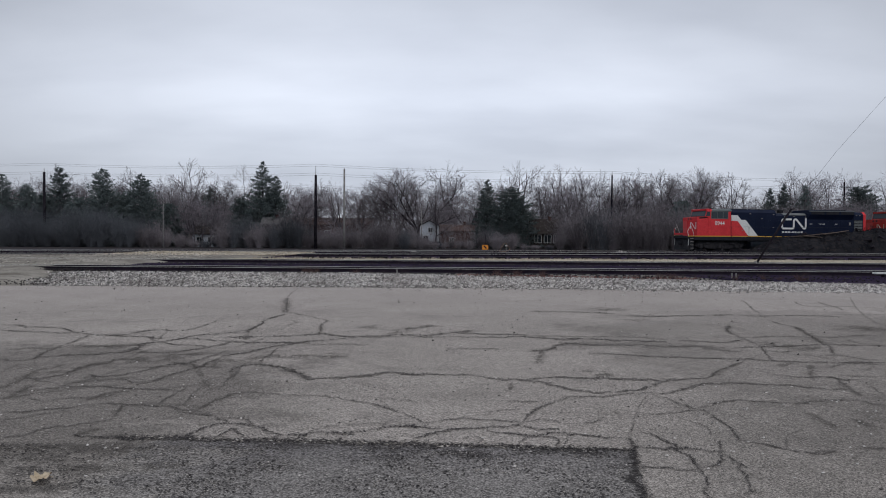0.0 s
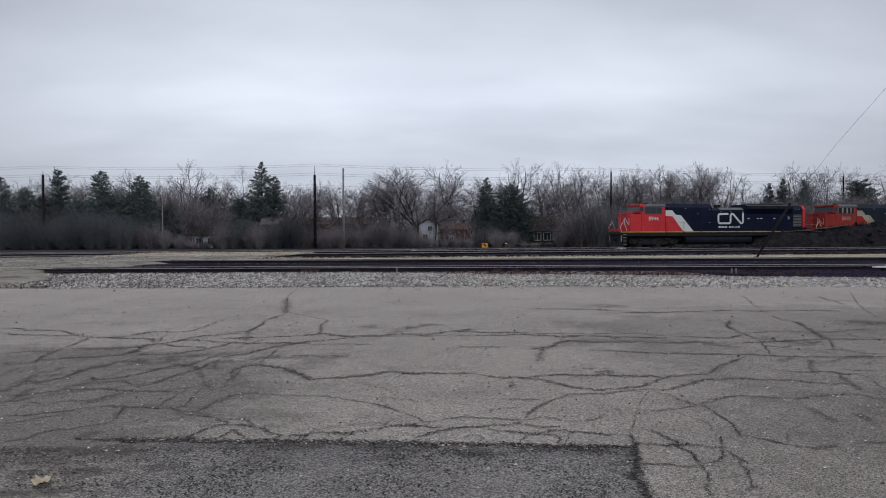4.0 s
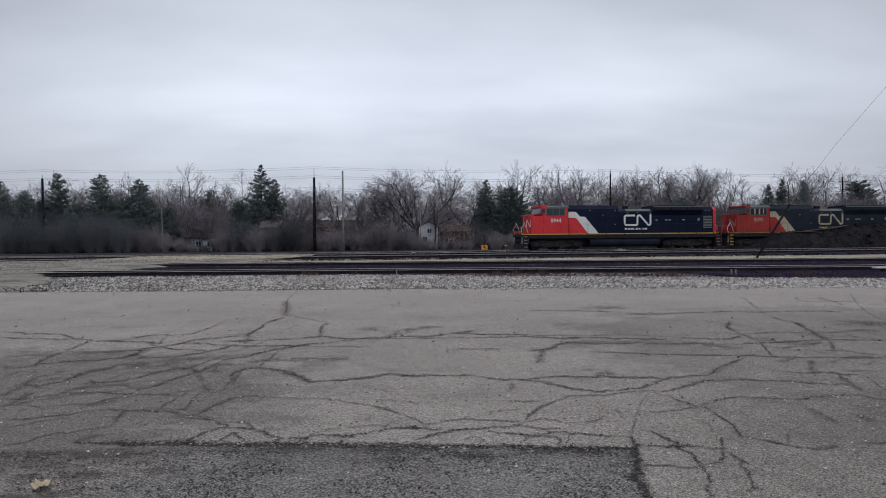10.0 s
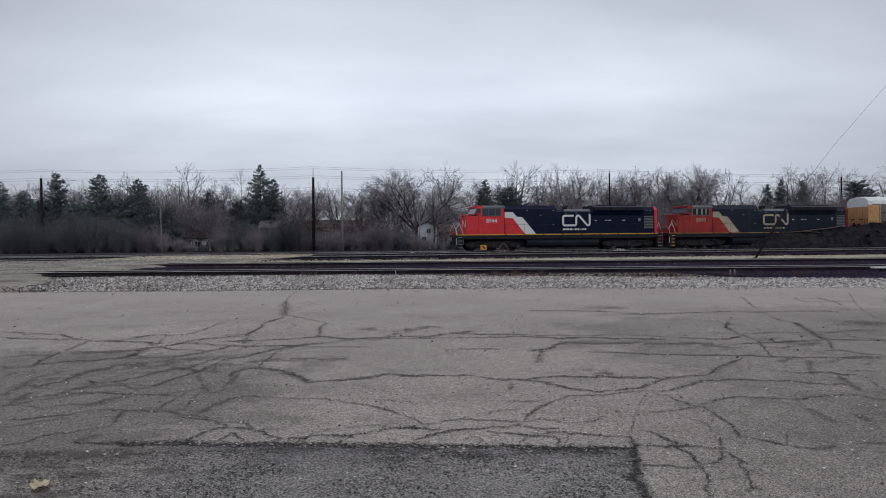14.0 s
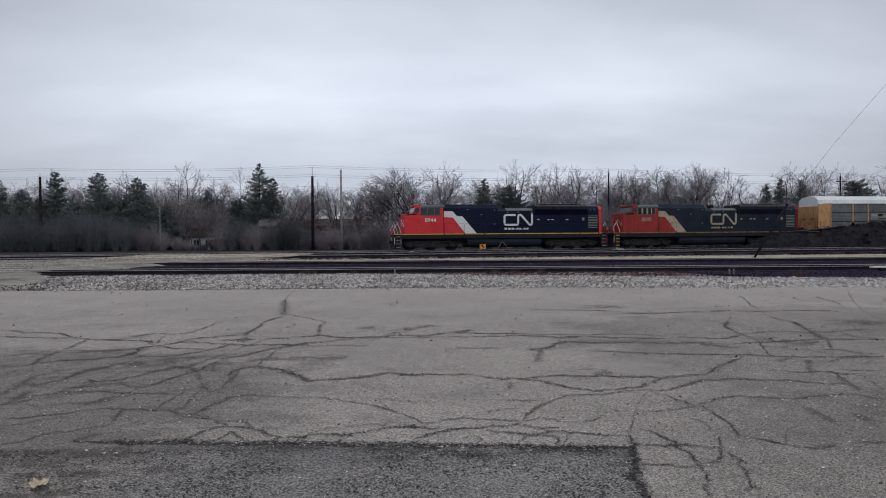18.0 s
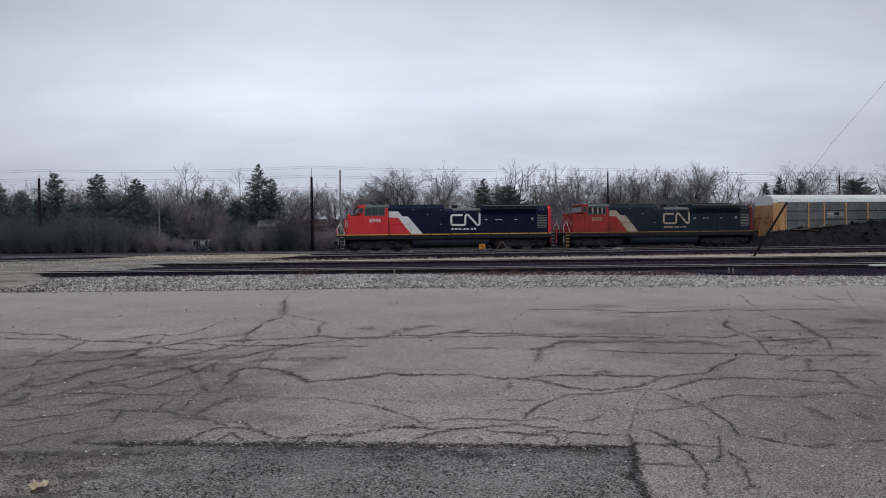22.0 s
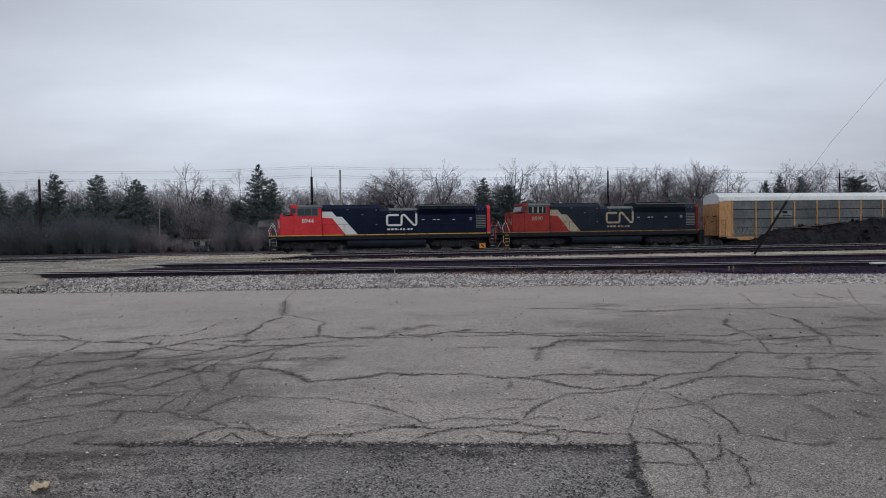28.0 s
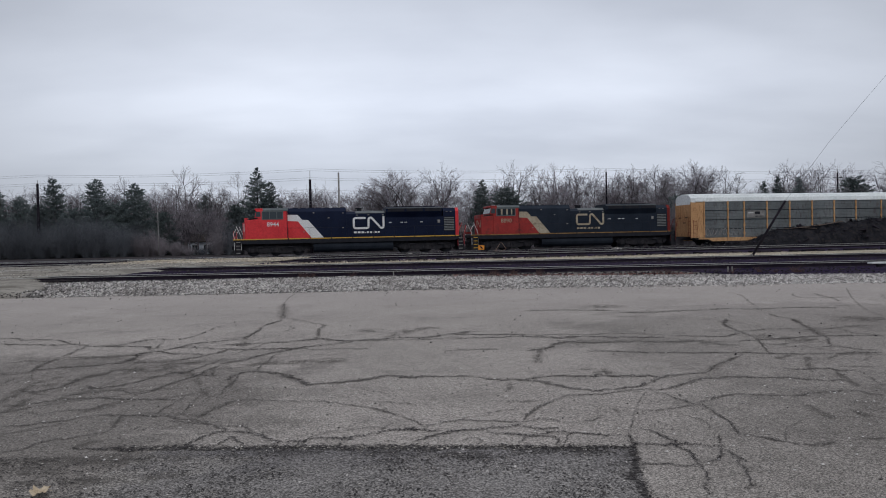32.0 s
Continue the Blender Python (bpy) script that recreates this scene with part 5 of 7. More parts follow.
    tip = Build().add([(x, y, z) for z in (1.645, 3.22) for x, y in plan], [(2, 1, 0), (3, 4, 5), (0, 1, 4, 3), (1, 2, 5, 4), (2, 0, 3, 5)])
    part("nose_front", tip, red, e, "red swept front of the nose")
    mark = Build()
    for stroke in ([(0.16, 2.36), (0.24, 2.36), (0.24, 3.06), (0.16, 3.06)], [(0.92, 2.36), (1.00, 2.36), (1.00, 3.06), (0.92, 3.06)], [(0.24, 2.36), (0.34, 2.36), (0.92, 3.06), (0.82, 3.06)]):
        ring = [(-9.94 - 0.2268 * u - o * 0.974, -1.46 + 0.974 * u - o * 0.2268, z) for o in (-0.01, 0.012) for u, z in stroke]
        mark.add(ring, [(3, 2, 1, 0), (4, 5, 6, 7), (0, 1, 5, 4), (1, 2, 6, 5), (2, 3, 7, 6), (3, 0, 4, 7)])
    part("nose_mark", mark, mat_mark, e, "thin white mark on the nose")
    for y in (-0.25, 0.25):
        part("headlight", Build().rod((-9.99, y, 3.42), (-9.92, y, 3.42), 0.11, None, 14), M_GLASS, e, "round headlight")
    # end platforms, steps, rails, couplers
    for end in (-1, 1):
        part("pilot", Build().prism([(end * 10.4, 0.16), (end * 11.0, 0.16), (end * 10.95, 0.55), (end * 10.75, 1.3), (end * 10.4, 1.3)], -1.45, 1.45), M_RUNGEAR, e, "dark pilot plate", 0.02)
        part("coupler", Build().box(min(end * 10.7, end * 11.28), max(end * 10.7, end * 11.28), -0.16, 0.16, 0.68, 1.02), M_RUNGEAR, e, "coupler", 0.04)
        for side in (-1, 1):
            y = side * 1.42
            for i in range(4):
                z = 0.32 + i * 0.34
                part("step", Build().box(min(end * 10.35, end * 10.75), max(end * 10.35, end * 10.75), y - 0.12, y + 0.12, z, z + 0.06), step if end < 0 or step is M_STEEL else M_RUNGEAR, e, "step")
            for x in (10.33, 10.78):
                part("step_side", Build().box(min(end * x, end * (x + 0.03)), max(end * x, end * (x + 0.03)), y - 0.14, y + 0.14, 0.28, 1.64), M_RUNGEAR, e)
            rail_mat = M_WHITE if end < 0 else (red if red is M_RED else M_DULLRED)
            lean = -0.42 if end < 0 else 0.42
            for x, top in ((10.30, 2.85), (10.92, 2.62)):
                part("grab_rail", Build().path([(end * x, y, 0.62), (end * x, y, 1.80), (end * x + lean * 0.25, y, 2.12), (end * x + lean * (1.0 if x < 10.5 else 0.45 * end), y, top)], 0.024), rail_mat, e, "pale slanted grab rail")
        if end < 0:
            part("end_rail_panel", Build().box(-10.99, -10.95, -1.4, 1.4, 1.75, 1.95).box(-10.99, -10.95, -1.42, -1.3, 1.7, 2.4).box(-10.99, -10.95, 1.3, 1.42, 1.7, 2.4), red, e, "red end railing plates")
        part("end_chain_rail", Build().path([(end * 10.95, -1.42, 2.35), (end * 10.95, 1.42, 2.35)], 0.022), M_STEEL, e)
        for y in (-0.55, 0.55):
            part("air_hose", Build().path([(end * 10.95, y, 0.85), (end * 11.12, y, 0.6), (end * 11.15, y, 0.35)], 0.03), M_RUBBER, e)
    for side in (-1, 1):
        y = side * 1.53
        hand = Build().path([(-6.1, y, 2.62), (10.2, y, 2.62)], 0.011)
        part("hand_rail", hand, M_BLACK, e, "thin black walkway rail")
        for i in range(9):
            x = -6.0 + i * 2.0
            part("stanchion", Build().box(x - 0.04, x + 0.04, y - 0.012, y + 0.012, 1.5, 1.7).rod((x, y, 1.64), (x, y, 2.62), 0.012), M_BLACK, e)
    part("centre_sill", Build().box(-10.4, 10.4, -0.55, 0.55, 0.62, 1.2), M_RUNGEAR, e, "dark centre beam")
    part("fuel_tank", Build().prism([(-1.40, 0.52), (-1.1, 0.28), (1.1, 0.28), (1.40, 0.52), (1.47, 0.78), (1.42, 1.02), (1.22, 1.18), (-1.22, 1.18), (-1.42, 1.02), (-1.47, 0.78)], -3.7, 3.9, "x"), M_TANK, e, "dark fuel tank", 0.03)
    for side in (-1, 1):
        part("air_reservoir", Build().rod((-3.9, side * 1.2, 1.16), (-1.0, side * 1.2, 1.16), 0.16, None, 12), M_RUNGEAR, e)
    _, s1 = bogie(e, -10.0, -4.4, (-9.3, -7.2, -5.1), 0.53)
    _, s2 = bogie(e, 4.4, 10.0, (5.1, 7.2, 9.3), 0.53)
    ROLLING.append((e, at, [(w, x, 0.53) for w, x in zip(s1 + s2, (-9.3, -7.2, -5.1, 5.1, 7.2, 9.3))]))
    return e


locomotive(0.0, M_RED, M_NAVY, M_WHITE, M_YELLOW, M_STEEL, "8944", "clean red and blue-black diesel locomotive with a white slanted stripe")
locomotive(22.63, M_REDOLD, M_NAVYOLD, M_TANPAINT, M_OLDYELLOW, M_YELLOW, "8890", "faded red and black diesel locomotive with a soiled tan stripe")


def autorack(at):
    e = thing("autorack", "tall covered auto carrier with ochre posts and grey perforated panels", "rail car")
    L, W = 27.2, 1.56
    part("deck", Build().prism([(0.2, 1.0), (0.6, 0.62), (1.6, 0.62), (2.2, 0.42), (L - 2.2, 0.42), (L - 1.6, 0.62), (L - 0.6, 0.62), (L - 0.2, 1.0)], -W + 0.1, W - 0.1), M_RUNGEAR, e, "dark underframe")
    part("side_sill", Build().prism([(0.9, 0.66), (2.0, 0.66), (2.4, 0.44), (L - 2.4, 0.44), (L - 2.0, 0.66), (L - 0.9, 0.66), (L - 0.9, 0.82), (0.9, 0.82)], -W - 0.02, -W + 0.12), M_RACKYELLOW, e, "ochre side sill", 0.01)
    part("side_sill", Build().box(0.9, L - 0.9, W - 0.12, W + 0.02, 0.5, 0.82), M_RACKYELLOW, e, "ochre side sill", 0.01)
    for z in (1.95, 3.35):
        part("inner_deck", Build().box(0.5, L - 0.5, -W + 0.08, W - 0.08, z, z + 0.08), M_RUNGEAR, e)
    roof = Build().prism([(-W - 0.03, 4.62), (-W - 0.03, 4.72), (-W + 0.06, 5.05), (-W + 0.42, 5.36), (0, 5.52), (W - 0.42, 5.36), (W - 0.06, 5.05), (W + 0.03, 4.72), (W + 0.03, 4.62)], 0.55, L - 0.55, "x")
    part("roof", roof, M_ROOF, e, "pale grey-white rounded roof", 0.012)
    for i in range(19):
        x = 1.4 + i * (L - 2.8) / 18
        part("roof_seam", Build().prism([(-W + 0.05, 5.06), (-W + 0.42, 5.375), (0, 5.535), (0, 5.5), (-W + 0.42, 5.33), (-W + 0.08, 5.03)], x - 0.02, x + 0.02, "x"), M_ROOF, e)
    for end, x in ((-1, 0.0), (1, L)):
        s = -end
        part("end_roof", Build().prism([(-W, 4.36), (-W + 0.02, 5.0), (-W + 0.45, 5.34), (0, 5.48), (W - 0.45, 5.34), (W - 0.02, 5.0), (W, 4.36)], min(x, x + s * 0.56), max(x, x + s * 0.56), "x"), M_ROOF, e, "white upper end", 0.01)
        for y0, y1 in ((-W + 0.02, -0.02), (0.02, W - 0.02)):
            part("end_door", Build().box(min(x, x + s * 0.1), max(x, x + s * 0.1), y0, y1, 0.95, 4.35), M_RACKYELLOW, e, "ochre folding end door", 0.012)
            for k in (0.3, 0.75, 1.2):
                part("door_rib", Build().box(min(x - s * 0.03, x + s * 0.02), max(x - s * 0.03, x + s * 0.02), y0 + k - 0.03, y0 + k + 0.03, 1.0, 4.32), M_RACKYELLOW, e)
        for z, y in ((2.95, -0.9), (2.95, 0.4), (2.4, -0.5)):
            part("door_slot", Build().box(min(x - s * 0.035, x + s * 0.01), max(x - s * 0.035, x + s * 0.01), y, y + 0.5, z, z + 0.09), M_BLACK, e, "dark slot in the end door")
        for side in (-1, 1):
            y = side * W
            part("end_panel", Build().box(min(x + s * 0.02, x + s * 1.42), max(x + s * 0.02, x + s * 1.42), y - 0.02, y + 0.02, 0.84, 4.56), M_RACKYELLOW, e, "ochre end panel with stains", 0.01)
            part("end_post", Build().box(min(x - s * 0.02, x + s * 0.07), max(x - s * 0.02, x + s * 0.07), y - 0.05, y + 0.05, 0.8, 4.6), M_RACKYELLOW, e, "ochre corner post", 0.01)
            ladder = Build()
            for i in range(5):
                z = 0.95 + i * 0.4
                ladder.rod((x + s * 0.25, y + side * 0.07, z), (x + s * 0.65, y + side * 0.07, z), 0.014)
            ladder.rod((x + s * 0.25, y + side * 0.07, 0.8), (x + s * 0.25, y + side * 0.07, 2.7), 0.016).rod((x + s * 0.65, y + side * 0.07, 0.8), (x + s * 0.65, y + side * 0.07, 2.7), 0.016)
            part("ladder", ladder, M_DULLRED, e, "rusty red ladder")
        for y0 in (-W - 0.02, W - 0.42):
            rungs = Build().path([(x - s * 0.1, y0, 0.9), (x - s * 0.1, y0, 3.1)], 0.016).path([(x - s * 0.1, y0 + 0.4, 0.9), (x - s * 0.1, y0 + 0.4, 3.1)], 0.016)
            for i in range(6):
                rungs.path([(x - s * 0.1, y0, 1.05 + 0.38 * i), (x - s * 0.1, y0 + 0.4, 1.05 + 0.38 * i)], 0.014)
            part("end_ladder", rungs, M_DULLRED, e, "rusty red ladder on the car's end")
        part("coupler", Build().box(min(x + s * 0.9, x - s * 1.2), max(x + s * 0.9, x - s * 1.2), -0.15, 0.15, 0.68, 1.0), M_RUNGEAR, e, "coupler", 0.04)
    posts = [1.5, 4.25, 6.15]
    while len(posts) < 8:
        posts.append(posts[-1] + 2.72)
    posts += [22.95, 25.7]
    for i, x in enumerate(posts):
        for side in (-1, 1):
            y = side * (W + 0.03)
            p = part("post", Build().box(x - 0.06, x + 0.06, y - 0.05, y + 0.05, 0.8, 4.66), M_RACKYELLOW, e, "ochre side post", 0.012)
            if side < 0:
                for z in (1.25, 2.1, 2.95, 3.8, 4.4):
                    part("bracket", Build().box(x - 0.11, x + 0.11, y - 0.035, y + 0.045, z - 0.11, z + 0.11), M_RACKYELLOW, p, "", 0.03)
    rng = random.Random(8)
    for a, b in zip(posts, posts[1:]):
        for side in (-1, 1):
            y = side * (W - 0.02)
            for z0, z1 in ((0.84, 1.76), (1.78, 2.72), (2.74, 3.70), (3.72, 4.62)):
                d = rng.uniform(-0.006, 0.006)
                pn = part("panel", Build().box(a + 0.06, b - 0.06, y - 0.012 + d, y + 0.012 + d, z0, z1), M_PANEL, e, "dull grey perforated steel panel", 0.006)
                if side < 0:
                    part("panel_seam", Build().box(a + 0.06, b - 0.06, y - 0.03 + d, y - 0.012 + d, z1 - 0.05, z1), M_TANK, pn, "dark seam under the panel edge")
                    ribs = Build()
                    n = int((z1 - z0) / 0.155)
                    for k in range(1, n):
                        z = z0 + (z1 - z0) * k / n
                        ribs.prism([(y - 0.014 + d, z - 0.03), (y - 0.022 + d, z), (y - 0.014 + d, z + 0.03)], a + 0.1, b - 0.1, "x")
                    part("corrugation", ribs, M_PANEL, pn)
    y = -W - 0.05
    for x0, x1, z0, z1, m in ((6.45, 8.55, 2.85, 3.62, M_STEEL),):
        part("notice_panel", Build().box(x0, x1, y - 0.004, y + 0.02, z0, z1), m, e, "pale notice board", 0.01)
        part("notice_block", Build().box(x0 + 0.95, x0 + 1.55, y - 0.014, y, z0 + 0.38, z0 + 0.66), M_BLACK, e, "dark block on the board")
        part("notice_bar", Build().box(x0 + 1.0, x0 + 2.0, y - 0.014, y, z0 + 0.12, z0 + 0.2), M_BLACK, e)
        part("notice_bar", Build().box(x0 + 0.1, x0 + 0.8, y - 0.014, y, z0 + 0.5, z0 + 0.56), M_WHITE, e)
    # scrawled marks low on the first panels: unreadable, kept as pale loops
    for k in range(9):
        x = 1.85 + k * 0.5 + (0.15 if k > 4 else 0)
        loop = Build()
        band(loop, [(x + 0.21 * math.cos(a * 0.9 + k), 1.42 + 0.36 * math.sin(a * 0.9 + k * 1.7)) for a in range(7)], 0.06, y - 0.012, y - 0.002)
        part("scrawl", loop, M_POLEPALE, e, "pale painted scrawl")
    _, s1 = bogie(e, 1.6, 4.6, (2.2, 4.0), 0.36, 0.18, 0.62)
    _, s2 = bogie(e, L - 4.6, L - 1.6, (L - 4.0, L - 2.2), 0.36, 0.18, 0.62)
    ROLLING.append((e, at, [(w, x, 0.36) for w, x in zip(s1 + s2, (2.2, 4.0, L - 4.0, L - 2.2))]))
    return e


autorack(35.25)


# ---------------------------------------------------------------- plants
def tube(v, f, pts, radii, k):
    """Adds a tapered tube with k sides along pts to the lists v, f."""
    o = len(v)
    n = len(pts)
    for i, p in enumerate(pts):
        d = (pts[min(n - 1, i + 1)] - pts[max(0, i - 1)]).normalized()
        s = d.orthogonal().normalized()
        u = d.cross(s)
        for j in range(k):
            a = 2 * math.pi * j / k
            v.append(p + (s * math.cos(a) + u * math.sin(a)) * radii[i])
    for i in range(n - 1):
        for j in range(k):
            f.append((o + i * k + j, o + i * k + (j + 1) % k, o + (i + 1) * k + (j + 1) % k, o + (i + 1) * k + j))


def turned(d, rng, angle):
    """A direction bent away from d by about that many degrees."""
    s = d.orthogonal().normalized()
    s.rotate(Matrix.Rotation(rng.uniform(0, 2 * math.pi), 3, d))
    return (d * math.cos(radians(angle)) + s * math.sin(radians(angle))).normalized()


def bare_tree(seed, fork, spread, limbs, kids, droop=0.0, fine=0.011):
    """A leafless tree 10 m high: a trunk that forks low into crooked limbs, branches, and a haze of twigs.
    fork: where the trunk ends; spread: how far the limbs lean out, in degrees; kids: branches on limbs, on branches and on those."""
    rng = random.Random(seed)
    wood, twig = ([], []), ([], [])

    def grow(p, d, length, r, level):
        n = (4, 6, 5, 3, 2)[level]
        pts, radii = [p.copy()], [r]
        q, way = p.copy(), d.copy()
        lift = (0.0, 0.10, 0.06, 0.05, 0.04)[level] - droop * (level > 1)
        for i in range(n):
            way = (turned(way, rng, rng.uniform(2, (7, 15, 17, 19, 20)[level])) + Vector((0, 0, lift))).normalized()
            q = q + way * length / n
            pts.append(q.copy())
            radii.append(r * (1 - (0.35 if level == 0 else 0.72) * (i + 1) / n))
        v, f = wood if level < 3 else twig
        tube(v, f, pts, radii, (7, 5, 4, 3, 3)[level])
        if level == 4:
            return
        if level == 0:
            for c in range(limbs):
                last = c < limbs * 0.6
                at = pts[-1] if last else pts[2].lerp(pts[-1], rng.uniform(0.1, 0.9))
                out = turned((pts[-1] - pts[-2]).normalized(), rng, rng.uniform(0.35, 1.0) * spread if last else rng.uniform(0.9, 1.35) * spread)
                grow(at, out, (10.4 - fork) * rng.uniform(0.66, 0.86) * (1.0 if last else 0.72), r * rng.uniform(0.40, 0.54), 1)
            return
        for c in range(kids[level - 1]):
            s = rng.uniform(0.22, 1.0)
            i = min(n - 1, int(s * n))
            at = pts[i].lerp(pts[i + 1], s * n - i)
            way = turned((pts[i + 1] - pts[i]).normalized(), rng, rng.uniform(26, 62))
            grow(at, way, length * rng.uniform(0.40, 0.62) * (1.15 - 0.5 * s), max((0.0, 0.026, 0.013, fine)[level], radii[i] * rng.uniform(0.34, 0.55)), level + 1)

    grow(Vector((0, 0, -0.1)), Vector((0, 0, 1)), fork, 0.18, 0)
    return raw_mesh("trunk", *wood, M_BARK), raw_mesh("crown", *twig, M_TWIG)


# forms: rounded, upright, tall and open, broad dome, arching and pale
TREES = [bare_tree(3, 2.6, 48, 8, (9, 8, 6), 0.0, 0.0082), bare_tree(14, 3.0, 34, 7, (9, 8, 6), 0.0, 0.0082), bare_tree(25, 3.4, 30, 6, (7, 6, 5), 0.0, 0.0082), bare_tree(36, 2.4, 62, 9, (10, 8, 7), 0.0, 0.0082), bare_tree(47, 3.0, 40, 6, (7, 6, 4), 0.02, 0.0082)]
BACK_TREES = [bare_tree(s, 2.6, a, 7, (8, 6, 5), 0.0, 0.0115) for s, a in ((51, 46), (62, 58), (73, 36))]
tree_rng = random.Random(9)
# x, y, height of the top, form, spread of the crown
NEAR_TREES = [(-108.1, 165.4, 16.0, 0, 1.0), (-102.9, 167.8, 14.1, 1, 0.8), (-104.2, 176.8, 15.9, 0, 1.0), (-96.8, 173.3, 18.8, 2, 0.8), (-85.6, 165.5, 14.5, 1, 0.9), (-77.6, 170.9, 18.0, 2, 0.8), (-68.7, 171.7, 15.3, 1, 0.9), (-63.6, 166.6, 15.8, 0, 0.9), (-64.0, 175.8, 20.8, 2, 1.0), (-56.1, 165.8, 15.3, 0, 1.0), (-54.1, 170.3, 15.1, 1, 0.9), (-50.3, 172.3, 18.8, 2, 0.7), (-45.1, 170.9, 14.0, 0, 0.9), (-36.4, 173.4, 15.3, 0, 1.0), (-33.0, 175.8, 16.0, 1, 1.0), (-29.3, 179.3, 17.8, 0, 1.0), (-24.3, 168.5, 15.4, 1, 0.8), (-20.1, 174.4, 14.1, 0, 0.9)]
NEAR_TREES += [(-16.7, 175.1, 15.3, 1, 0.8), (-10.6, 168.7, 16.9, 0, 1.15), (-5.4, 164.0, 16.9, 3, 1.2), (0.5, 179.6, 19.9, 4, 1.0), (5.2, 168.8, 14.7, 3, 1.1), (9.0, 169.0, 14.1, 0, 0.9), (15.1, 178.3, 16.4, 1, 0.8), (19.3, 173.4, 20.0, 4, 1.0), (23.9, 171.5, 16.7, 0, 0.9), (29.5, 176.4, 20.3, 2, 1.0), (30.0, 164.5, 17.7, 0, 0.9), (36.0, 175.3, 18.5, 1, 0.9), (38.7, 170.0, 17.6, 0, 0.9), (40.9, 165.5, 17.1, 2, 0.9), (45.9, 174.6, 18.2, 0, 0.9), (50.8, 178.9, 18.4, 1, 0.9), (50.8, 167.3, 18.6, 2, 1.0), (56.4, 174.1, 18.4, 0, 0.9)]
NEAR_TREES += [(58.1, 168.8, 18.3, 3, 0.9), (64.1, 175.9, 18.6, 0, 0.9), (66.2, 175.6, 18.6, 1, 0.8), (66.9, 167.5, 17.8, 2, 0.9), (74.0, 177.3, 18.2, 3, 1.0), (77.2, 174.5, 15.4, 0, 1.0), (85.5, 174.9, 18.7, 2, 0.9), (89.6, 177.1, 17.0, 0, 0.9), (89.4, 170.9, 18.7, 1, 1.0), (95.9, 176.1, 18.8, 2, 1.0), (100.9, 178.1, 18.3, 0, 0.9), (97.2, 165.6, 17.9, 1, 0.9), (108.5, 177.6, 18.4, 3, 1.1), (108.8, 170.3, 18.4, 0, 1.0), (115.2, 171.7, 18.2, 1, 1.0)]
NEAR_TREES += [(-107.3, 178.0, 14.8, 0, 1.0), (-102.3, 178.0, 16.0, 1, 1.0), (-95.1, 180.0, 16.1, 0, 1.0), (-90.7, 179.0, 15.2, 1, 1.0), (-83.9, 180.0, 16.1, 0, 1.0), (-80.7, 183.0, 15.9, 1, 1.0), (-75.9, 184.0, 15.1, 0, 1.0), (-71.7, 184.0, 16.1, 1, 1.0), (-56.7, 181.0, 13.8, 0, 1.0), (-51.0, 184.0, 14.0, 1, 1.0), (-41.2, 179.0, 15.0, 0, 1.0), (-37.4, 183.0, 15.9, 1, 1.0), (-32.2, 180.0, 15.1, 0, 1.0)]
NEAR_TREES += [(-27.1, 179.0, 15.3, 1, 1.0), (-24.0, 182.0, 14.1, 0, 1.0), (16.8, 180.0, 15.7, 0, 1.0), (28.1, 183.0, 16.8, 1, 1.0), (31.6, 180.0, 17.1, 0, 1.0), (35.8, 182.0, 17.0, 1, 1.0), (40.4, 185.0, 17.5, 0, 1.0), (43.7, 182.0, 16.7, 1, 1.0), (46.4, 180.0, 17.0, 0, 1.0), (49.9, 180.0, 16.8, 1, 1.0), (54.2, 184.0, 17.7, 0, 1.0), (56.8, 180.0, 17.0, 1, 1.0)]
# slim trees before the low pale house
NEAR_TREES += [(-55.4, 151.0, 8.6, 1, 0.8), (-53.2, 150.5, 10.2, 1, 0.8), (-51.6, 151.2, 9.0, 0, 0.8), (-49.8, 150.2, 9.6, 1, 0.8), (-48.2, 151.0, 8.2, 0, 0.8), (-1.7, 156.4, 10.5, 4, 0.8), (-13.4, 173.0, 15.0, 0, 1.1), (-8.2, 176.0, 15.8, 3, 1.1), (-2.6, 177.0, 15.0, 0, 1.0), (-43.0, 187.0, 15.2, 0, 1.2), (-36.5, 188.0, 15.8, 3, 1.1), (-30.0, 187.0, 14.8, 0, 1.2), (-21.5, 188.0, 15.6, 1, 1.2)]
FAR_TREES = [(-140 + 7.0 * i + tree_rng.uniform(-3.0, 3.0), tree_rng.uniform(186, 214), tree_rng.uniform(11.5, 15.0)) for i in range(43)]
# a lower storey of young trees, open before the long brick house
FAR_TREES += [(-125 + 5.6 * i + tree_rng.uniform(-2.4, 2.4), tree_rng.uniform(161, 172), tree_rng.uniform(7.5, 11.0)) for i in range(46)]
FAR_TREES += [(-122 + 8.4 * i + tree_rng.uniform(-3.6, 3.6), tree_rng.uniform(170, 184), tree_rng.uniform(9.5, 12.5)) for i in range(30)]
FAR_TREES = [q for q in FAR_TREES if not (-47 < q[0] < -16 and q[1] < 185) and not (-5 < q[0] < 8 and q[1] < 170) and not (-62 < q[0] < -37 and q[1] < 167)]
# the height of each form under which all but the last few twigs end
CROWN_TOP = {c.name: sorted(q.co.z for q in c.vertices)[int(len(c.vertices) * 0.992)] for w, c in TREES + BACK_TREES}
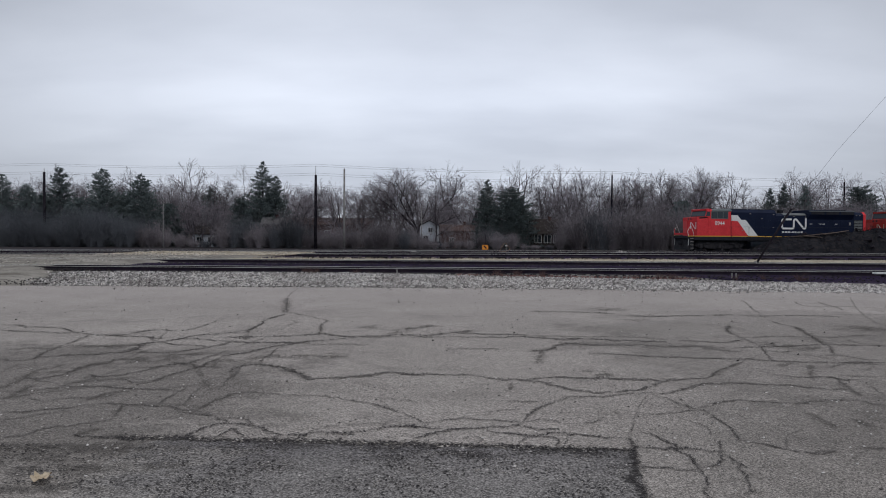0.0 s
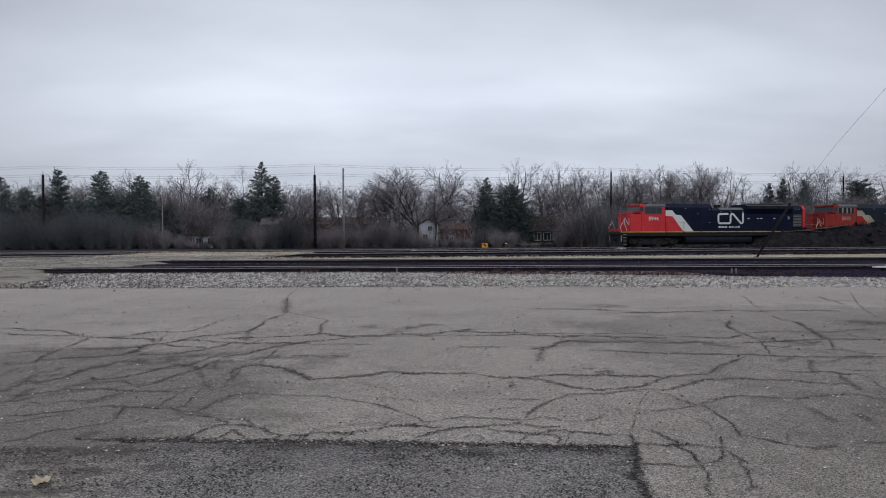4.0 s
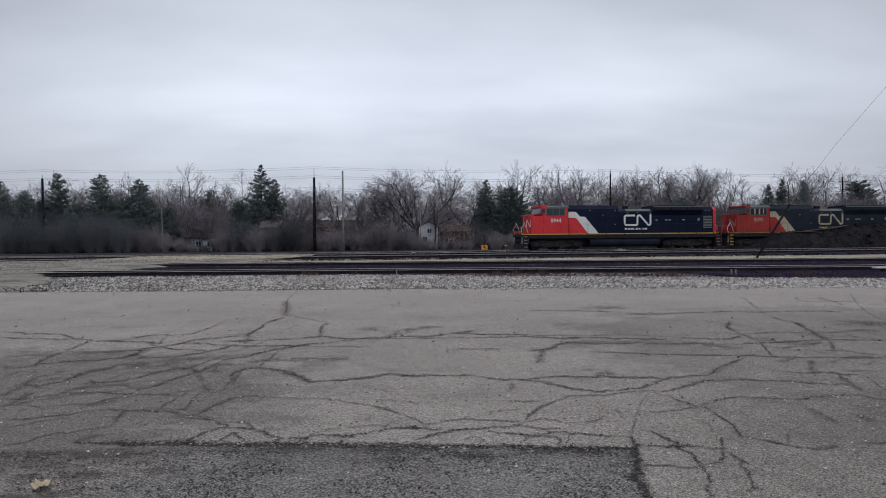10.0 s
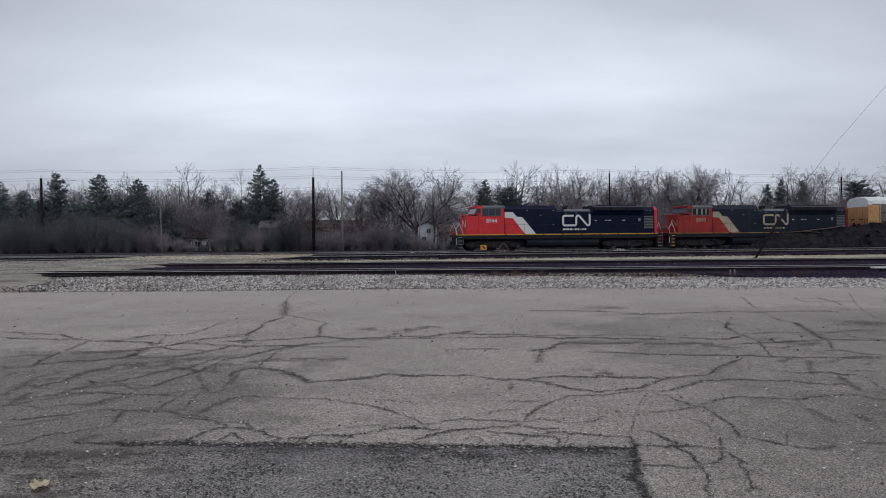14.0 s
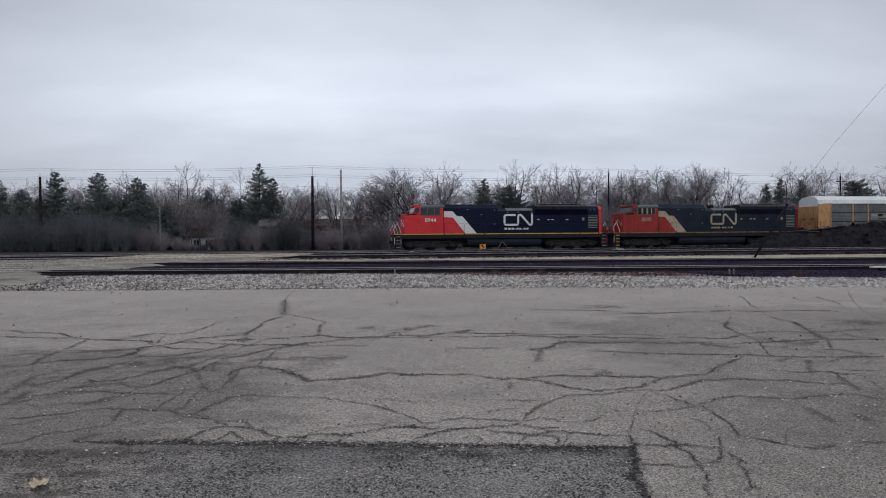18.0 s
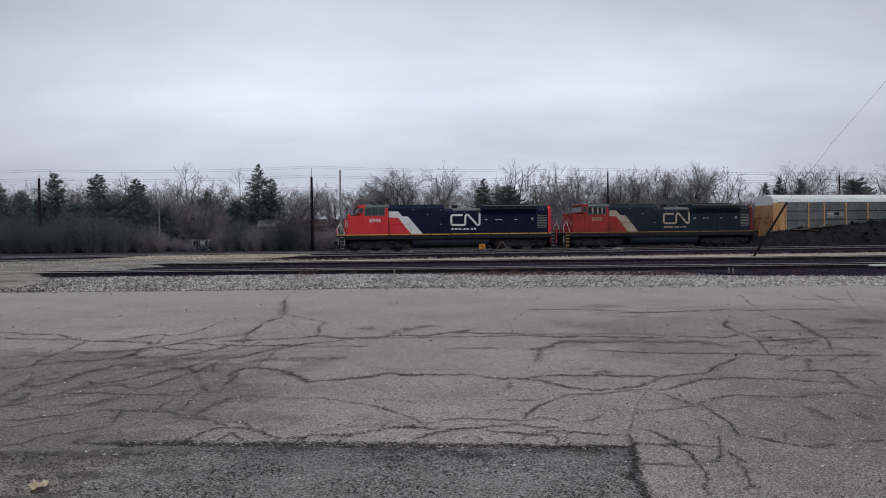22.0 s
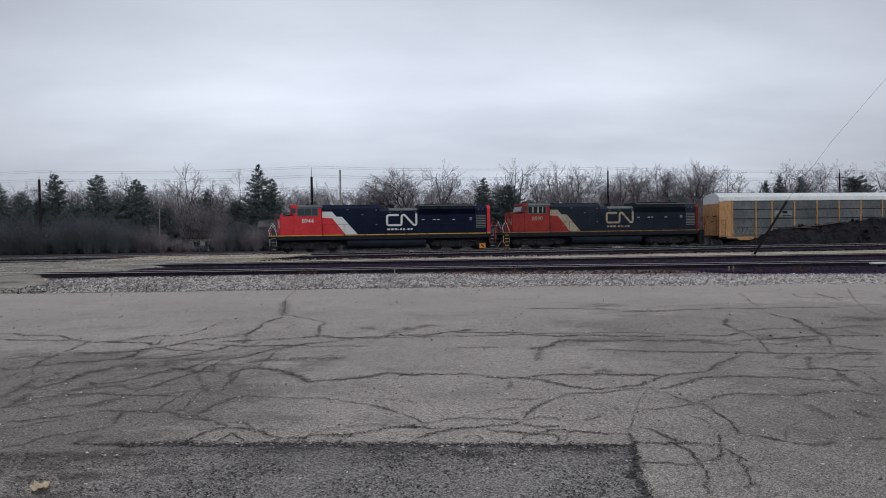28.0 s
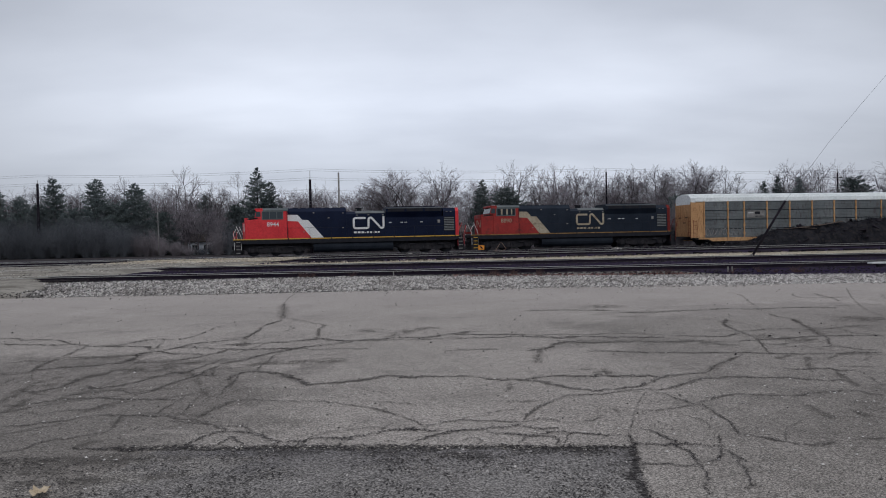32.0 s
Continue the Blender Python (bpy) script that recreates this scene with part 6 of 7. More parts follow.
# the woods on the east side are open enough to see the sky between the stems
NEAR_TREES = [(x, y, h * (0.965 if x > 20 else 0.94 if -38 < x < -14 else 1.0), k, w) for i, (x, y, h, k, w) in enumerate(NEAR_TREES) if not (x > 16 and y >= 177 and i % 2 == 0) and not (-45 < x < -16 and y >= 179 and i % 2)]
FAR_TREES = [q for i, q in enumerate(FAR_TREES) if not (q[0] > 20 or -50 < q[0] < -14) or i % 2]
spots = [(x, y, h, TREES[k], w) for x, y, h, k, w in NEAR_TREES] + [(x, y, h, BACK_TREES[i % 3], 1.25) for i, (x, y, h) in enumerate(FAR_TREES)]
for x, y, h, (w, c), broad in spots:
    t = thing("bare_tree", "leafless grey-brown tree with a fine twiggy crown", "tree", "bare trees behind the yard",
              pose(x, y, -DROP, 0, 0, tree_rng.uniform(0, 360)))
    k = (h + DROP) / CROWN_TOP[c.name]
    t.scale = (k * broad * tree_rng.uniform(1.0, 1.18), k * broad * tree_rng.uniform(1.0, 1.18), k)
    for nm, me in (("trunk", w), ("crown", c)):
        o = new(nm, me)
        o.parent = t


def conifer(height, spread, seed, taper):
    rng = random.Random(seed)
    v, f = [], []
    tube(v, f, [Vector((0, 0, -0.1)), Vector((0, 0, height * 0.5)), Vector((0.05, 0, height * 0.97))], [height * 0.016, height * 0.010, 0.02], 6)
    trunk = raw_mesh("trunk", v, f, M_BARK)
    v, f = [], []
    z = height * 0.04
    while z < height:
        s = z / height
        reach = 1.25 * spread * min(1.0, (1 - s) ** taper * 1.12) + 0.12
        count = max(4, int(3 + 1.5 * reach))
        for b in range(count):
            a = rng.uniform(0, 6.283)
            r = reach * (rng.uniform(0.55, 1.0) if rng.random() < 0.85 else rng.uniform(0.95, 1.14))
            rise = 0.42 * s - 0.10 + rng.uniform(-0.12, 0.12)
            base = z + rng.uniform(-0.3, 0.3)
            out, side = Vector((math.cos(a), math.sin(a), 0)), Vector((-math.sin(a), math.cos(a), 0))
            for i in range(max(4, int(r * 6.5))):
                g = rng.random() ** 0.6
                c = out * r * g + side * rng.gauss(0, 0.16) * r * (1.15 - g) + Vector((0, 0, base + rise * r * g - 0.25 * r * g * (1 - g) + rng.gauss(0, 0.10)))
                for j in range(4):
                    d = (out * 0.9 + Vector((rng.uniform(-1, 1), rng.uniform(-1, 1), rng.uniform(-0.45, 0.65)))).normalized()
                    q = d.orthogonal().normalized()
                    q.rotate(Matrix.Rotation(rng.uniform(0, 6.28), 3, d))
                    l, w = rng.uniform(0.25, 0.60), rng.uniform(0.035, 0.085)
                    o = len(v)
                    v += [c - d * l * 0.3 + q * w, c - d * l * 0.3 - q * w, c + d * l * 0.8]
                    f.append((o, o + 1, o + 2))
        z += height * 0.011 + 0.06
    return trunk, raw_mesh("crown", v, f, M_NEEDLE)


TAPERS = (0.6, 0.55, 0.5, 0.5, 0.6, 0.78, 0.6, 0.6, 0.5, 0.4, 0.7, 0.7, 0.6, 0.4, 0.7, 0.5, 0.45, 0.4, 0.4, 0.4, 0.4)
for i, (x, y, h, r) in enumerate([(-100.0, 159.4, 15.2, 3.6), (-87.4, 160.3, 17.1, 3.8), (-76.8, 158.5, 16.4, 4.3), (-69.0, 160.5, 15.4, 4.3), (-55.4, 167.5, 13.2, 3.1), (-42.2, 164.6, 19.2, 5.4), (-38.4, 161.0, 15.4, 3.5), (10.0, 159.9, 14.5, 3.2), (15.5, 159.4, 12.8, 5.5), (54.2, 159.9, 10.1, 3.2), (74.7, 160.6, 13.0, 2.6), (76.9, 158.7, 13.9, 2.6), (83.0, 161.4, 13.8, 2.6), (93.5, 157.4, 13.4, 4.3), (-109.2, 160.7, 16.6, 4.3), (-95.4, 161.0, 13.1, 3.5), (-89.9, 158.6, 11.1, 3.1), (-72.8, 160.9, 11.0, 3.8), (-82.8, 159.6, 9.9, 3.7), (-62.6, 160.2, 8.8, 3.5), (-47.6, 165.5, 10.6, 2.9)]):
    t = thing("conifer", "dark green spruce with drooping tiers of needles", "tree", "conifers behind the yard", pose(x, y, -DROP, 0, 0, 40.0 * i))
    for nm, me in zip(("trunk", "crown"), conifer(h + DROP, r, 60 + i, TAPERS[i])):
        o = new(nm, me)
        o.parent = t


def thicket(name, count, xs, ys, heights, label, seed, leaves=0.5, thick=0.022, gap=None, stems=None):
    """Tangled stems over a strip of ground, with small dead leaves; gap: a stretch in x left open."""
    rng = np.random.default_rng(seed)
    x, y = rng.uniform(*xs, count), rng.uniform(*ys, count)
    if gap:
        keep = (x < gap[0]) | (x > gap[1])
        x, y = x[keep], y[keep]
    n = len(x)
    h = (heights[0] + (heights[1] - heights[0]) * rng.beta(1.8, 1.2, n)) * (0.78 + 0.22 * np.sin(x * 0.21 + seed) * np.sin(x * 0.083) + 0.22 * np.sin(x * 0.57 + 2 * seed) * np.sin(x * 0.33 + y * 0.2)) + 0.3 + DROP
    lean = rng.normal(0, 0.36, (n, 2))
    base = np.stack([x, y, np.full(n, -0.1 - DROP)], 1)
    mid = base + np.stack([lean[:, 0] * h * 0.3, lean[:, 1] * h * 0.3, h * 0.5], 1)
    top = base + np.stack([lean[:, 0] * h + rng.normal(0, 0.3, n), lean[:, 1] * h, h], 1)
    ring = np.array([(1, 0, 0), (-0.5, 0.866, 0), (-0.5, -0.866, 0)])
    v = np.concatenate([base[:, None] + ring * thick * 1.5, mid[:, None] + ring * thick, top[:, None] + ring * 0.006], 1).reshape(-1, 3)
    o = np.arange(n)[:, None] * 9
    quads = np.array([(a + b, a + (b + 1) % 3, a + 3 + (b + 1) % 3, a + 3 + b) for a in (0, 3) for b in range(3)])
    faces = (o[:, :, None] + quads[None]).reshape(-1, 4)
    # side twigs as slim blades
    m = n * 4
    pick = rng.integers(0, n, m)
    s = rng.uniform(0.15, 1.0, (m, 1))
    root = base[pick] * (1 - s) + top[pick] * s
    way = rng.normal(0, 1, (m, 3))
    way[:, 2] = np.abs(way[:, 2]) * 0.8
    way /= np.linalg.norm(way, axis=1, keepdims=True)
    tip = root + way * rng.uniform(0.4, 1.4, (m, 1))
    side = np.cross(way, rng.normal(0, 1, (m, 3)))
    side /= np.linalg.norm(side, axis=1, keepdims=True) + 1e-6
    tw = np.stack([root + side * thick * 0.7, root - side * thick * 0.7, tip], 1).reshape(-1, 3)
    tf = np.arange(m * 3).reshape(-1, 3) + len(v)
    k = int(n * leaves)
    pick = rng.integers(0, n, k)
    s = rng.uniform(0.02, 0.85, (k, 1))
    c = base[pick] * (1 - s) + top[pick] * s + rng.normal(0, 0.25, (k, 3))
    leaf = c[:, None] + rng.normal(0, 0.13, (k, 3, 3))
    lf = np.arange(k * 3).reshape(-1, 3) + len(v) + len(tw)
    me = raw_mesh(name, np.concatenate([v, tw, leaf.reshape(-1, 3)]).tolist(), faces.tolist() + tf.tolist() + lf.tolist(), stems or M_BRUSH)
    return tagged(new(name, me), label, "bushes", kind="stuff")


thicket("thicket", 13000, (-135, 150), (163, 186), (3.5, 10.2), "dense dark leafless undergrowth between the trees", 11, 2.0, 0.016, (-35, -17))
thicket("thicket", 4500, (15, 150), (172, 190), (6.0, 12.5), "grey leafless saplings filling the woods", 16, 1.0, 0.014)
thicket("thicket", 4000, (-135, -40), (161, 180), (5.0, 11.5), "tall dense dark leafless brush", 14, 2.0, 0.014)
thicket("thicket", 1900, (-37, 70), (156.5, 157.6), (3.0, 7.0), "thin leafless saplings before the houses", 15, 1.0, 0.014, (19.5, 27.5))
thicket("thicket", 2600, (27, 112), (140, 150), (5.0, 10.5), "slender leafless saplings among the street bushes", 21, 1.0, 0.012)
thicket("far_woods", 5500, (-170, 190), (196, 225), (8.0, 13.5), "distant bare woods", 13, 2.0, 0.03)


def bush(seed, stems, twigs, material):
    """A leafless shrub 1 m high and about 1 m wide: arching stems from one root with fine side twigs."""
    rng = np.random.default_rng(seed)
    a, lean = rng.uniform(0, 2 * math.pi, stems), rng.beta(1.3, 1.3, stems) * 0.62
    out = np.stack([np.cos(a), np.sin(a), np.zeros(stems)], 1)
    high = rng.uniform(0.55, 1.0, stems) * np.sqrt(1 - (lean / 0.75) ** 2)
    root = out * rng.uniform(0, 0.14, (stems, 1))
    knee = root + out * (lean * 0.42)[:, None] + np.array([0, 0, 1]) * (high * 0.55)[:, None] + rng.normal(0, 0.02, (stems, 3))
    tip = root + out * lean[:, None] + np.array([0, 0, 1]) * high[:, None] + rng.normal(0, 0.03, (stems, 3))
    across = np.cross(out, (0, 0, 1)) * 0.0038
    v = np.stack([root - across, root + across, knee + across * 0.7, knee - across * 0.7, tip], 1).reshape(-1, 3)
    o = np.arange(stems)[:, None] * 5
    quads, tris = o + np.array([[0, 1, 2, 3]]), o + np.array([[3, 2, 4]])
    m = stems * twigs
    pick, g = rng.integers(0, stems, m), rng.uniform(0.08, 1.0, (m, 1))
    at = np.where(g < 0.55, root[pick] + (knee - root)[pick] * g / 0.55, knee[pick] + (tip - knee)[pick] * (g - 0.55) / 0.45)
    way = out[pick] * 0.5 + rng.normal(0, 0.75, (m, 3)) + np.array([0, 0, 0.45])
    way /= np.linalg.norm(way, axis=1, keepdims=True)
    end = at + way * rng.uniform(0.05, 0.20, (m, 1))
    wide = np.cross(way, rng.normal(0, 1, (m, 3)))
    wide /= np.linalg.norm(wide, axis=1, keepdims=True) + 1e-6
    tw = np.stack([at + wide * 0.0022, at - wide * 0.0022, end], 1)
    tw[:, :, 2] = np.maximum(tw[:, :, 2], 0.0)
    tf = np.arange(m * 3).reshape(-1, 3) + len(v)
    return raw_mesh("bush", np.concatenate([v, tw.reshape(-1, 3)]).tolist(), quads.tolist() + tris.tolist() + tf.tolist(), material)


BUSHES = [bush(s, 280, 17, M_BRUSH) for s in range(5)]
DARK_BUSHES = [bush(s, 230, 15, M_BRUSHDARK) for s in (6, 7, 8)]
# how high the brush along the street grows: x, metres
HEDGE = ((-110, 8.2), (-88, 7.8), (-74, 7.2), (-68, 6.4), (-61, 6.2), (-58, 4.6), (-56.5, 2.2), (-52.5, 2.2), (-51.5, 1.2), (-47.5, 1.2), (-45.5, 5.0), (-41, 6.0), (-38.5, 4.6), (-34.5, 4.6), (-33, 6.4), (-31, 6.2), (-27, 4.2), (-16, 4.2), (-13, 4.9), (-6, 4.9), (-4.5, 2.0), (0, 1.6), (2, 1.5), (6, 1.6), (8, 3.4), (14, 4.2), (17, 0.3), (23, 0.3), (25, 7.5), (32, 8.8), (60, 9.2), (100, 9.2))
bush_rng = random.Random(41)
for k in range(230):
    x = -106 + 0.885 * k + bush_rng.uniform(-0.7, 0.7)
    row = k % 3
    y = (142.0, 146.5, 157.2)[row] + bush_rng.uniform(-1.6, 1.6)
    if row == 2:
        y = 157.0 + bush_rng.uniform(-0.4, 0.3)
    at = x * 145.0 / y
    for (x0, h0), (x1, h1) in zip(HEDGE, HEDGE[1:]):
        if x0 <= at < x1:
            h = h0 + (h1 - h0) * (at - x0) / (x1 - x0)
    h = h * (bush_rng.uniform(0.62, 1.2) if h > 2 else bush_rng.uniform(0.7, 1.0)) + DROP
    wide = max(h, 2.4) * bush_rng.uniform(0.6, 1.1)
    dark = x < -60 + bush_rng.uniform(-4, 4) or bush_rng.random() < (0.7 if -46 < x < -27 else 0.25)
    o = tagged(new("bush", DARK_BUSHES[k % 3] if dark else BUSHES[k % 5]), "dense dark leafless bush beside the street" if dark else "tangled leafless grey-brown bush beside the street", "bush", "bushes along the street")
    o.matrix_basis = pose(x, y, -DROP - 0.03, 0, 0, bush_rng.uniform(0, 360)) @ Matrix.Diagonal((wide, wide, h, 1))

# brush heap beside the running line
heap_rng = random.Random(31)


def heap():
    v, f = [], []
    nx, ny = 190, 16
    for i in range(nx + 1):
        x = 25.5 + 56 * i / nx
        top = 0.1 + (x - 25.5) * 0.07 if x < 31.5 else 0.52 + (x - 31.5) * 0.43 if x < 34.4 else min(3.2, 1.77 + (x - 34.4) * 0.082)
        top = top * min(1.0, (x - 25.2) / 2.0) + (0.10 + 0.12 * min(1.0, top)) * (noise.noise((x * 0.5, 3, 0)) + 0.6 * noise.noise((x * 1.7, 8, 0)))
        for j in range(ny + 1):
            s = j / ny
            y = 70.2 + 0.12 * (x - 38) + 4.2 * s
            z = 0.05 + (top - 0.05) * math.sin(math.pi * s) ** 0.7 + 0.28 * noise.noise((x * 1.9, y * 1.9, 5)) * math.sin(math.pi * s)
            v.append((x, y, z))
    w = ny + 1
    for i in range(nx):
        for j in range(ny):
            f.append((i * w + j, (i + 1) * w + j, (i + 1) * w + j + 1, i * w + j + 1))
    e = thing("brush_heap", "long heap of dark cut brush and old timber", "brush pile", m=pose(0, 0, 0))
    o = new("mound", raw_mesh("mound", v, f, M_SOILDARK))
    o.parent = e
    v2, f2 = [], []
    for _ in range(3600):
        p = Vector(v[heap_rng.randrange(len(v))])
        if p.z < 0.2:
            continue
        d = Vector((heap_rng.uniform(-1, 1), heap_rng.uniform(-0.8, 0.5), heap_rng.uniform(-0.3, 0.6))).normalized()
        l = heap_rng.uniform(0.2, 0.65)
        tube(v2, f2, [p - d * 0.2, p + d * l * 0.5, p + d * l + Vector((0, 0, -0.06))], [0.022, 0.016, 0.005], 3)
    o = tagged(new("stick", raw_mesh("stick", v2, f2, M_SOILDARK)), kind="stuff")
    o.parent = e
    timber = [mesh_of("old_timber", Build().box(-a, a, -0.10, 0.10, -0.085, 0.085), M_TIE, 0.02) for a in (0.16, 0.28, 0.5)]
    for k in range(190):
        p = Vector(v[heap_rng.randrange(len(v))])
        if p.z < 0.4 or p.y > 73 + 0.12 * (p.x - 38):
            continue
        t = tagged(new("old_timber", timber[k % 3]), "weathered old railway timber")
        t.parent = e
        t.matrix_basis = pose(p.x, p.y, p.z + heap_rng.uniform(-0.1, 0.1), heap_rng.uniform(-40, 40), heap_rng.uniform(-35, 35), heap_rng.uniform(-90, 90))
    return e


M_OLDPLANK = surf("weathered_brown_plank", (0.105, 0.082, 0.070), (0.165, 0.130, 0.112), 0.9, 2.0, 20.0, bump=0.2, spec=0.05)
M_SOILDARK = surf("dark_litter", (0.0150, 0.0155, 0.0190), (0.033, 0.032, 0.036), 0.95, 1.3, 9.0, bump=0.7, depth=0.08, dirt=(0.046, 0.039, 0.036), spec=0.0)
heap()
for x, y, z, l, tilt, turn in ((36.6, 71.6, 1.95, 2.6, -3, 8), (38.3, 71.7, 2.13, 3.4, -6, 4), (40.2, 71.9, 2.33, 2.8, -8, 10), (37.6, 71.4, 1.90, 1.8, 4, -6)):
    b = thing("loose_plank", "weathered brown plank lying on the brush heap", "plank", "planks on the brush heap", pose(x, y, z, 0, tilt, turn))
    part("board", Build().box(-l / 2, l / 2, -0.13, 0.13, -0.03, 0.03), M_OLDPLANK, b, "", 0.006)


# ---------------------------------------------------------------- poles and wires
def utility_pole(x, y, h, r, material, label, arms=(), tip=0.75):
    low = DROP if y > 110 else 0.0
    h, arms = h + low, [(z + low, half) for z, half in arms]
    e = thing("utility_pole", label, "utility pole", "pole line along the road", pose(x, y, -low))
    part("post", Build().rod((0, 0, -0.2), (0, 0, h), r, r * 0.72, 12), material, e, "", 0.0, True)
    part("pole_top", Build().rod((0, 0, h), (0, 0, h + tip), 0.06, 0.05, 8), M_STEEL, e, "slim top bracket")
    for z, half in arms:
        a = part("crossarm", Build().box(-half, half, -0.06, 0.06, z - 0.07, z + 0.07), material, e, "", 0.01)
        for k in (-half * 0.85, half * 0.85):
            part("insulator", Build().rod((k, 0, z + 0.07), (k, 0, z + 0.26), 0.05, 0.035, 8), M_STEEL, a)
    for z in (h - 1.6, h - 4.4, h - 5.0):
        part("insulator", Build().rod((0, -r, z), (0, -r - 0.3, z + 0.08), 0.05, 0.05, 8), M_STEEL, e)
    return e


POLES = [(-143.0, 150.0, 15.2, 16.4), (-84.0, 148.0, 14.9, 16.05), (-25.4, 140.0, 14.9, 15.35), (36.0, 150.0, 15.1, 15.2), (93.0, 163.0, 15.0, 15.0), (150.0, 176.0, 15.0, 15.0)]
for i, (x, y, h, _) in enumerate(POLES):
    utility_pole(x, y, h - (1.0 if i == 2 else 0.0), 0.33 if i < 3 else 0.22, M_POLEDARK, "tall dark creosoted wooden power pole by the road", ((h - 1.2, 1.1), (h - 4.6, 0.8)) if i == 4 else (), 1.75 if i == 2 else 0.75)
utility_pole(-17.6, 125.0, 13.7, 0.21, M_POLEPALE, "weathered pale grey wooden pole beside the dark one", (), 0.05)
utility_pole(-52.6, 132.0, 7.6, 0.085, M_POLEPALE, "thin pale pole among the brush")
utility_pole(-4.6, 150.0, 7.4, 0.10, M_POLEPALE, "thin pale lamp-height pole before the white house")


utility_pole(-10.9, 150.0, 7.2, 0.08, M_POLEPALE, "thin pale pole among the bushes", (), 0.1)


def wire(a, b, sag, r, n=14):
    pts = []
    for i in range(n + 1):
        s = i / n
        p = Vector(a).lerp(Vector(b), s)
        p.z -= 4 * sag * s * (1 - s)
        pts.append(p)
    v, f = [], []
    tube(v, f, pts, [r] * (n + 1), 4)
    return tagged(new("power_line", raw_mesh("power_line", v, f, M_WIRE)), "thin grey overhead cable between the poles", "cable", "overhead cables")


for (xa, ya, _, ha), (xb, yb, _, hb) in zip(POLES, POLES[1:]):
    for drop, off in ((-0.7, 0.0), (-0.35, 0.35), (1.1, -0.3), (1.45, 0.3), (3.4, 0.0), (3.9, -0.25)):
        wire((xa, ya + off, ha - drop), (xb, yb + off, hb - drop), 0.55 if drop < 3 else 0.8, 0.022)

wire((-10.9, 150.0, 7.1), (-4.6, 150.0, 7.2), 0.05, 0.03)

guy = thing("guy_wire", "stay cable with a dark guard sleeve anchored in the gravel", "cable", m=pose(19.6, 44.0, 0.1))
part("guard", Build().rod((0, 0, -0.1), (2.2, 0, 3.42), 0.075, 0.07, 10), M_POLEDARK, guy, "dark plastic guard sleeve", 0.0, True)
part("stay", Build().path([(2.2, 0, 3.42), (5.0, 0, 7.05), (8.4, 0, 10.9), (10.6, 0, 13.2)], 0.009, 5), M_WIRE, guy, "thin steel stay")
part("anchor", Build().rod((-0.05, 0, -0.15), (0.02, 0, 0.12), 0.11, 0.09, 8), M_STEEL, guy)
utility_pole(30.2, 44.0, 13.4, 0.2, M_POLEDARK, "dark wooden pole that the stay cable holds")


# ---------------------------------------------------------------- houses and the road beyond
road = sheet("road", (-300, 300, 60), lambda x: (149.5, 156.0), lambda x, y: -DROP, M_ROAD, "grey asphalt street behind the yard", "road", 0.05, 2, 0.0)


def house(x, y, w, d, wall_h, roof_h, wall, roofing, label, gable_front, windows=()):
    """A small house; gable_front: its gable looks at the tracks; windows: (x, z, width, height) on the front."""
    e = thing("house", label, "house", "houses behind the trees", pose(x, y, -DROP))
    if gable_front:
        part("wall", Build().prism([(-w / 2, -0.1), (w / 2, -0.1), (w / 2, wall_h), (0, wall_h + roof_h), (-w / 2, wall_h)], 0, d), wall, e, "")
        for s in (-1, 1):
            part("roof", Build().prism([(s * (w / 2 + 0.35), wall_h - 0.28), (0, wall_h + roof_h + 0.04), (0, wall_h + roof_h + 0.2), (s * (w / 2 + 0.35), wall_h - 0.1)], -0.35, d + 0.35), roofing, e)
    else:
        part("wall", Build().box(-w / 2, w / 2, 0, d, -0.1, wall_h), wall, e)
        for y0, y1 in ((-0.45, d / 2), (d + 0.45, d / 2)):
            part("roof", Build().prism([(y0, wall_h - 0.2), (y1, wall_h + roof_h), (y1, wall_h + roof_h + 0.16), (y0, wall_h)], -w / 2 - 0.4, w / 2 + 0.4, "x"), roofing, e)
        part("chimney", Build().box(w * 0.2, w * 0.2 + 0.6, d * 0.45, d * 0.45 + 0.6, wall_h, wall_h + roof_h + 0.8), M_BRICK, e, "brick chimney")
    for wx, wz, ww, wh in windows:
        fr = part("window", Build().box(wx - ww / 2 - 0.08, wx + ww / 2 + 0.08, -0.07, 0.02, wz - 0.08, wz + wh + 0.08), M_WHITE, e, "white window frame")
        part("pane", Build().box(wx - ww / 2, wx - 0.03, -0.09, -0.05, wz, wz + wh), M_GLASS, fr)
        part("pane", Build().box(wx + 0.03, wx + ww / 2, -0.09, -0.05, wz, wz + wh), M_GLASS, fr)
    return e


house(-3.1, 158.0, 4.2, 7, 5.0, 1.0, M_SIDING, M_SHINGLE, "small white-sided house with a front gable", True, ((0.25, 3.5, 0.9, 1.0), (-0.8, 1.5, 1.0, 1.2)))
house(3.2, 160.5, 7.6, 7, 3.9, 1.3, M_BRICK, M_RUSTROOF, "low dull red brick house", False, ((-1.2, 1.3, 0.9, 1.0),))
house(23.0, 158.5, 6.4, 7, 3.35, 3.2, M_SHINGLE, M_SHINGLE, "dark brown house with white window frames", False, ((-1.6, 1.3, 1.5, 1.7), (0.6, 1.3, 1.5, 1.7), (2.4, 1.3, 0.9, 1.7)))
house(-51.6, 157.4, 9.0, 6, 2.9, 1.6, M_SIDING, M_SHINGLE, "grey-white low house behind the brush", False, ((-3.0, 0.8, 1.2, 1.3), (-0.2, 0.8, 1.6, 1.3), (2.6, 0.8, 1.2, 1.3)))
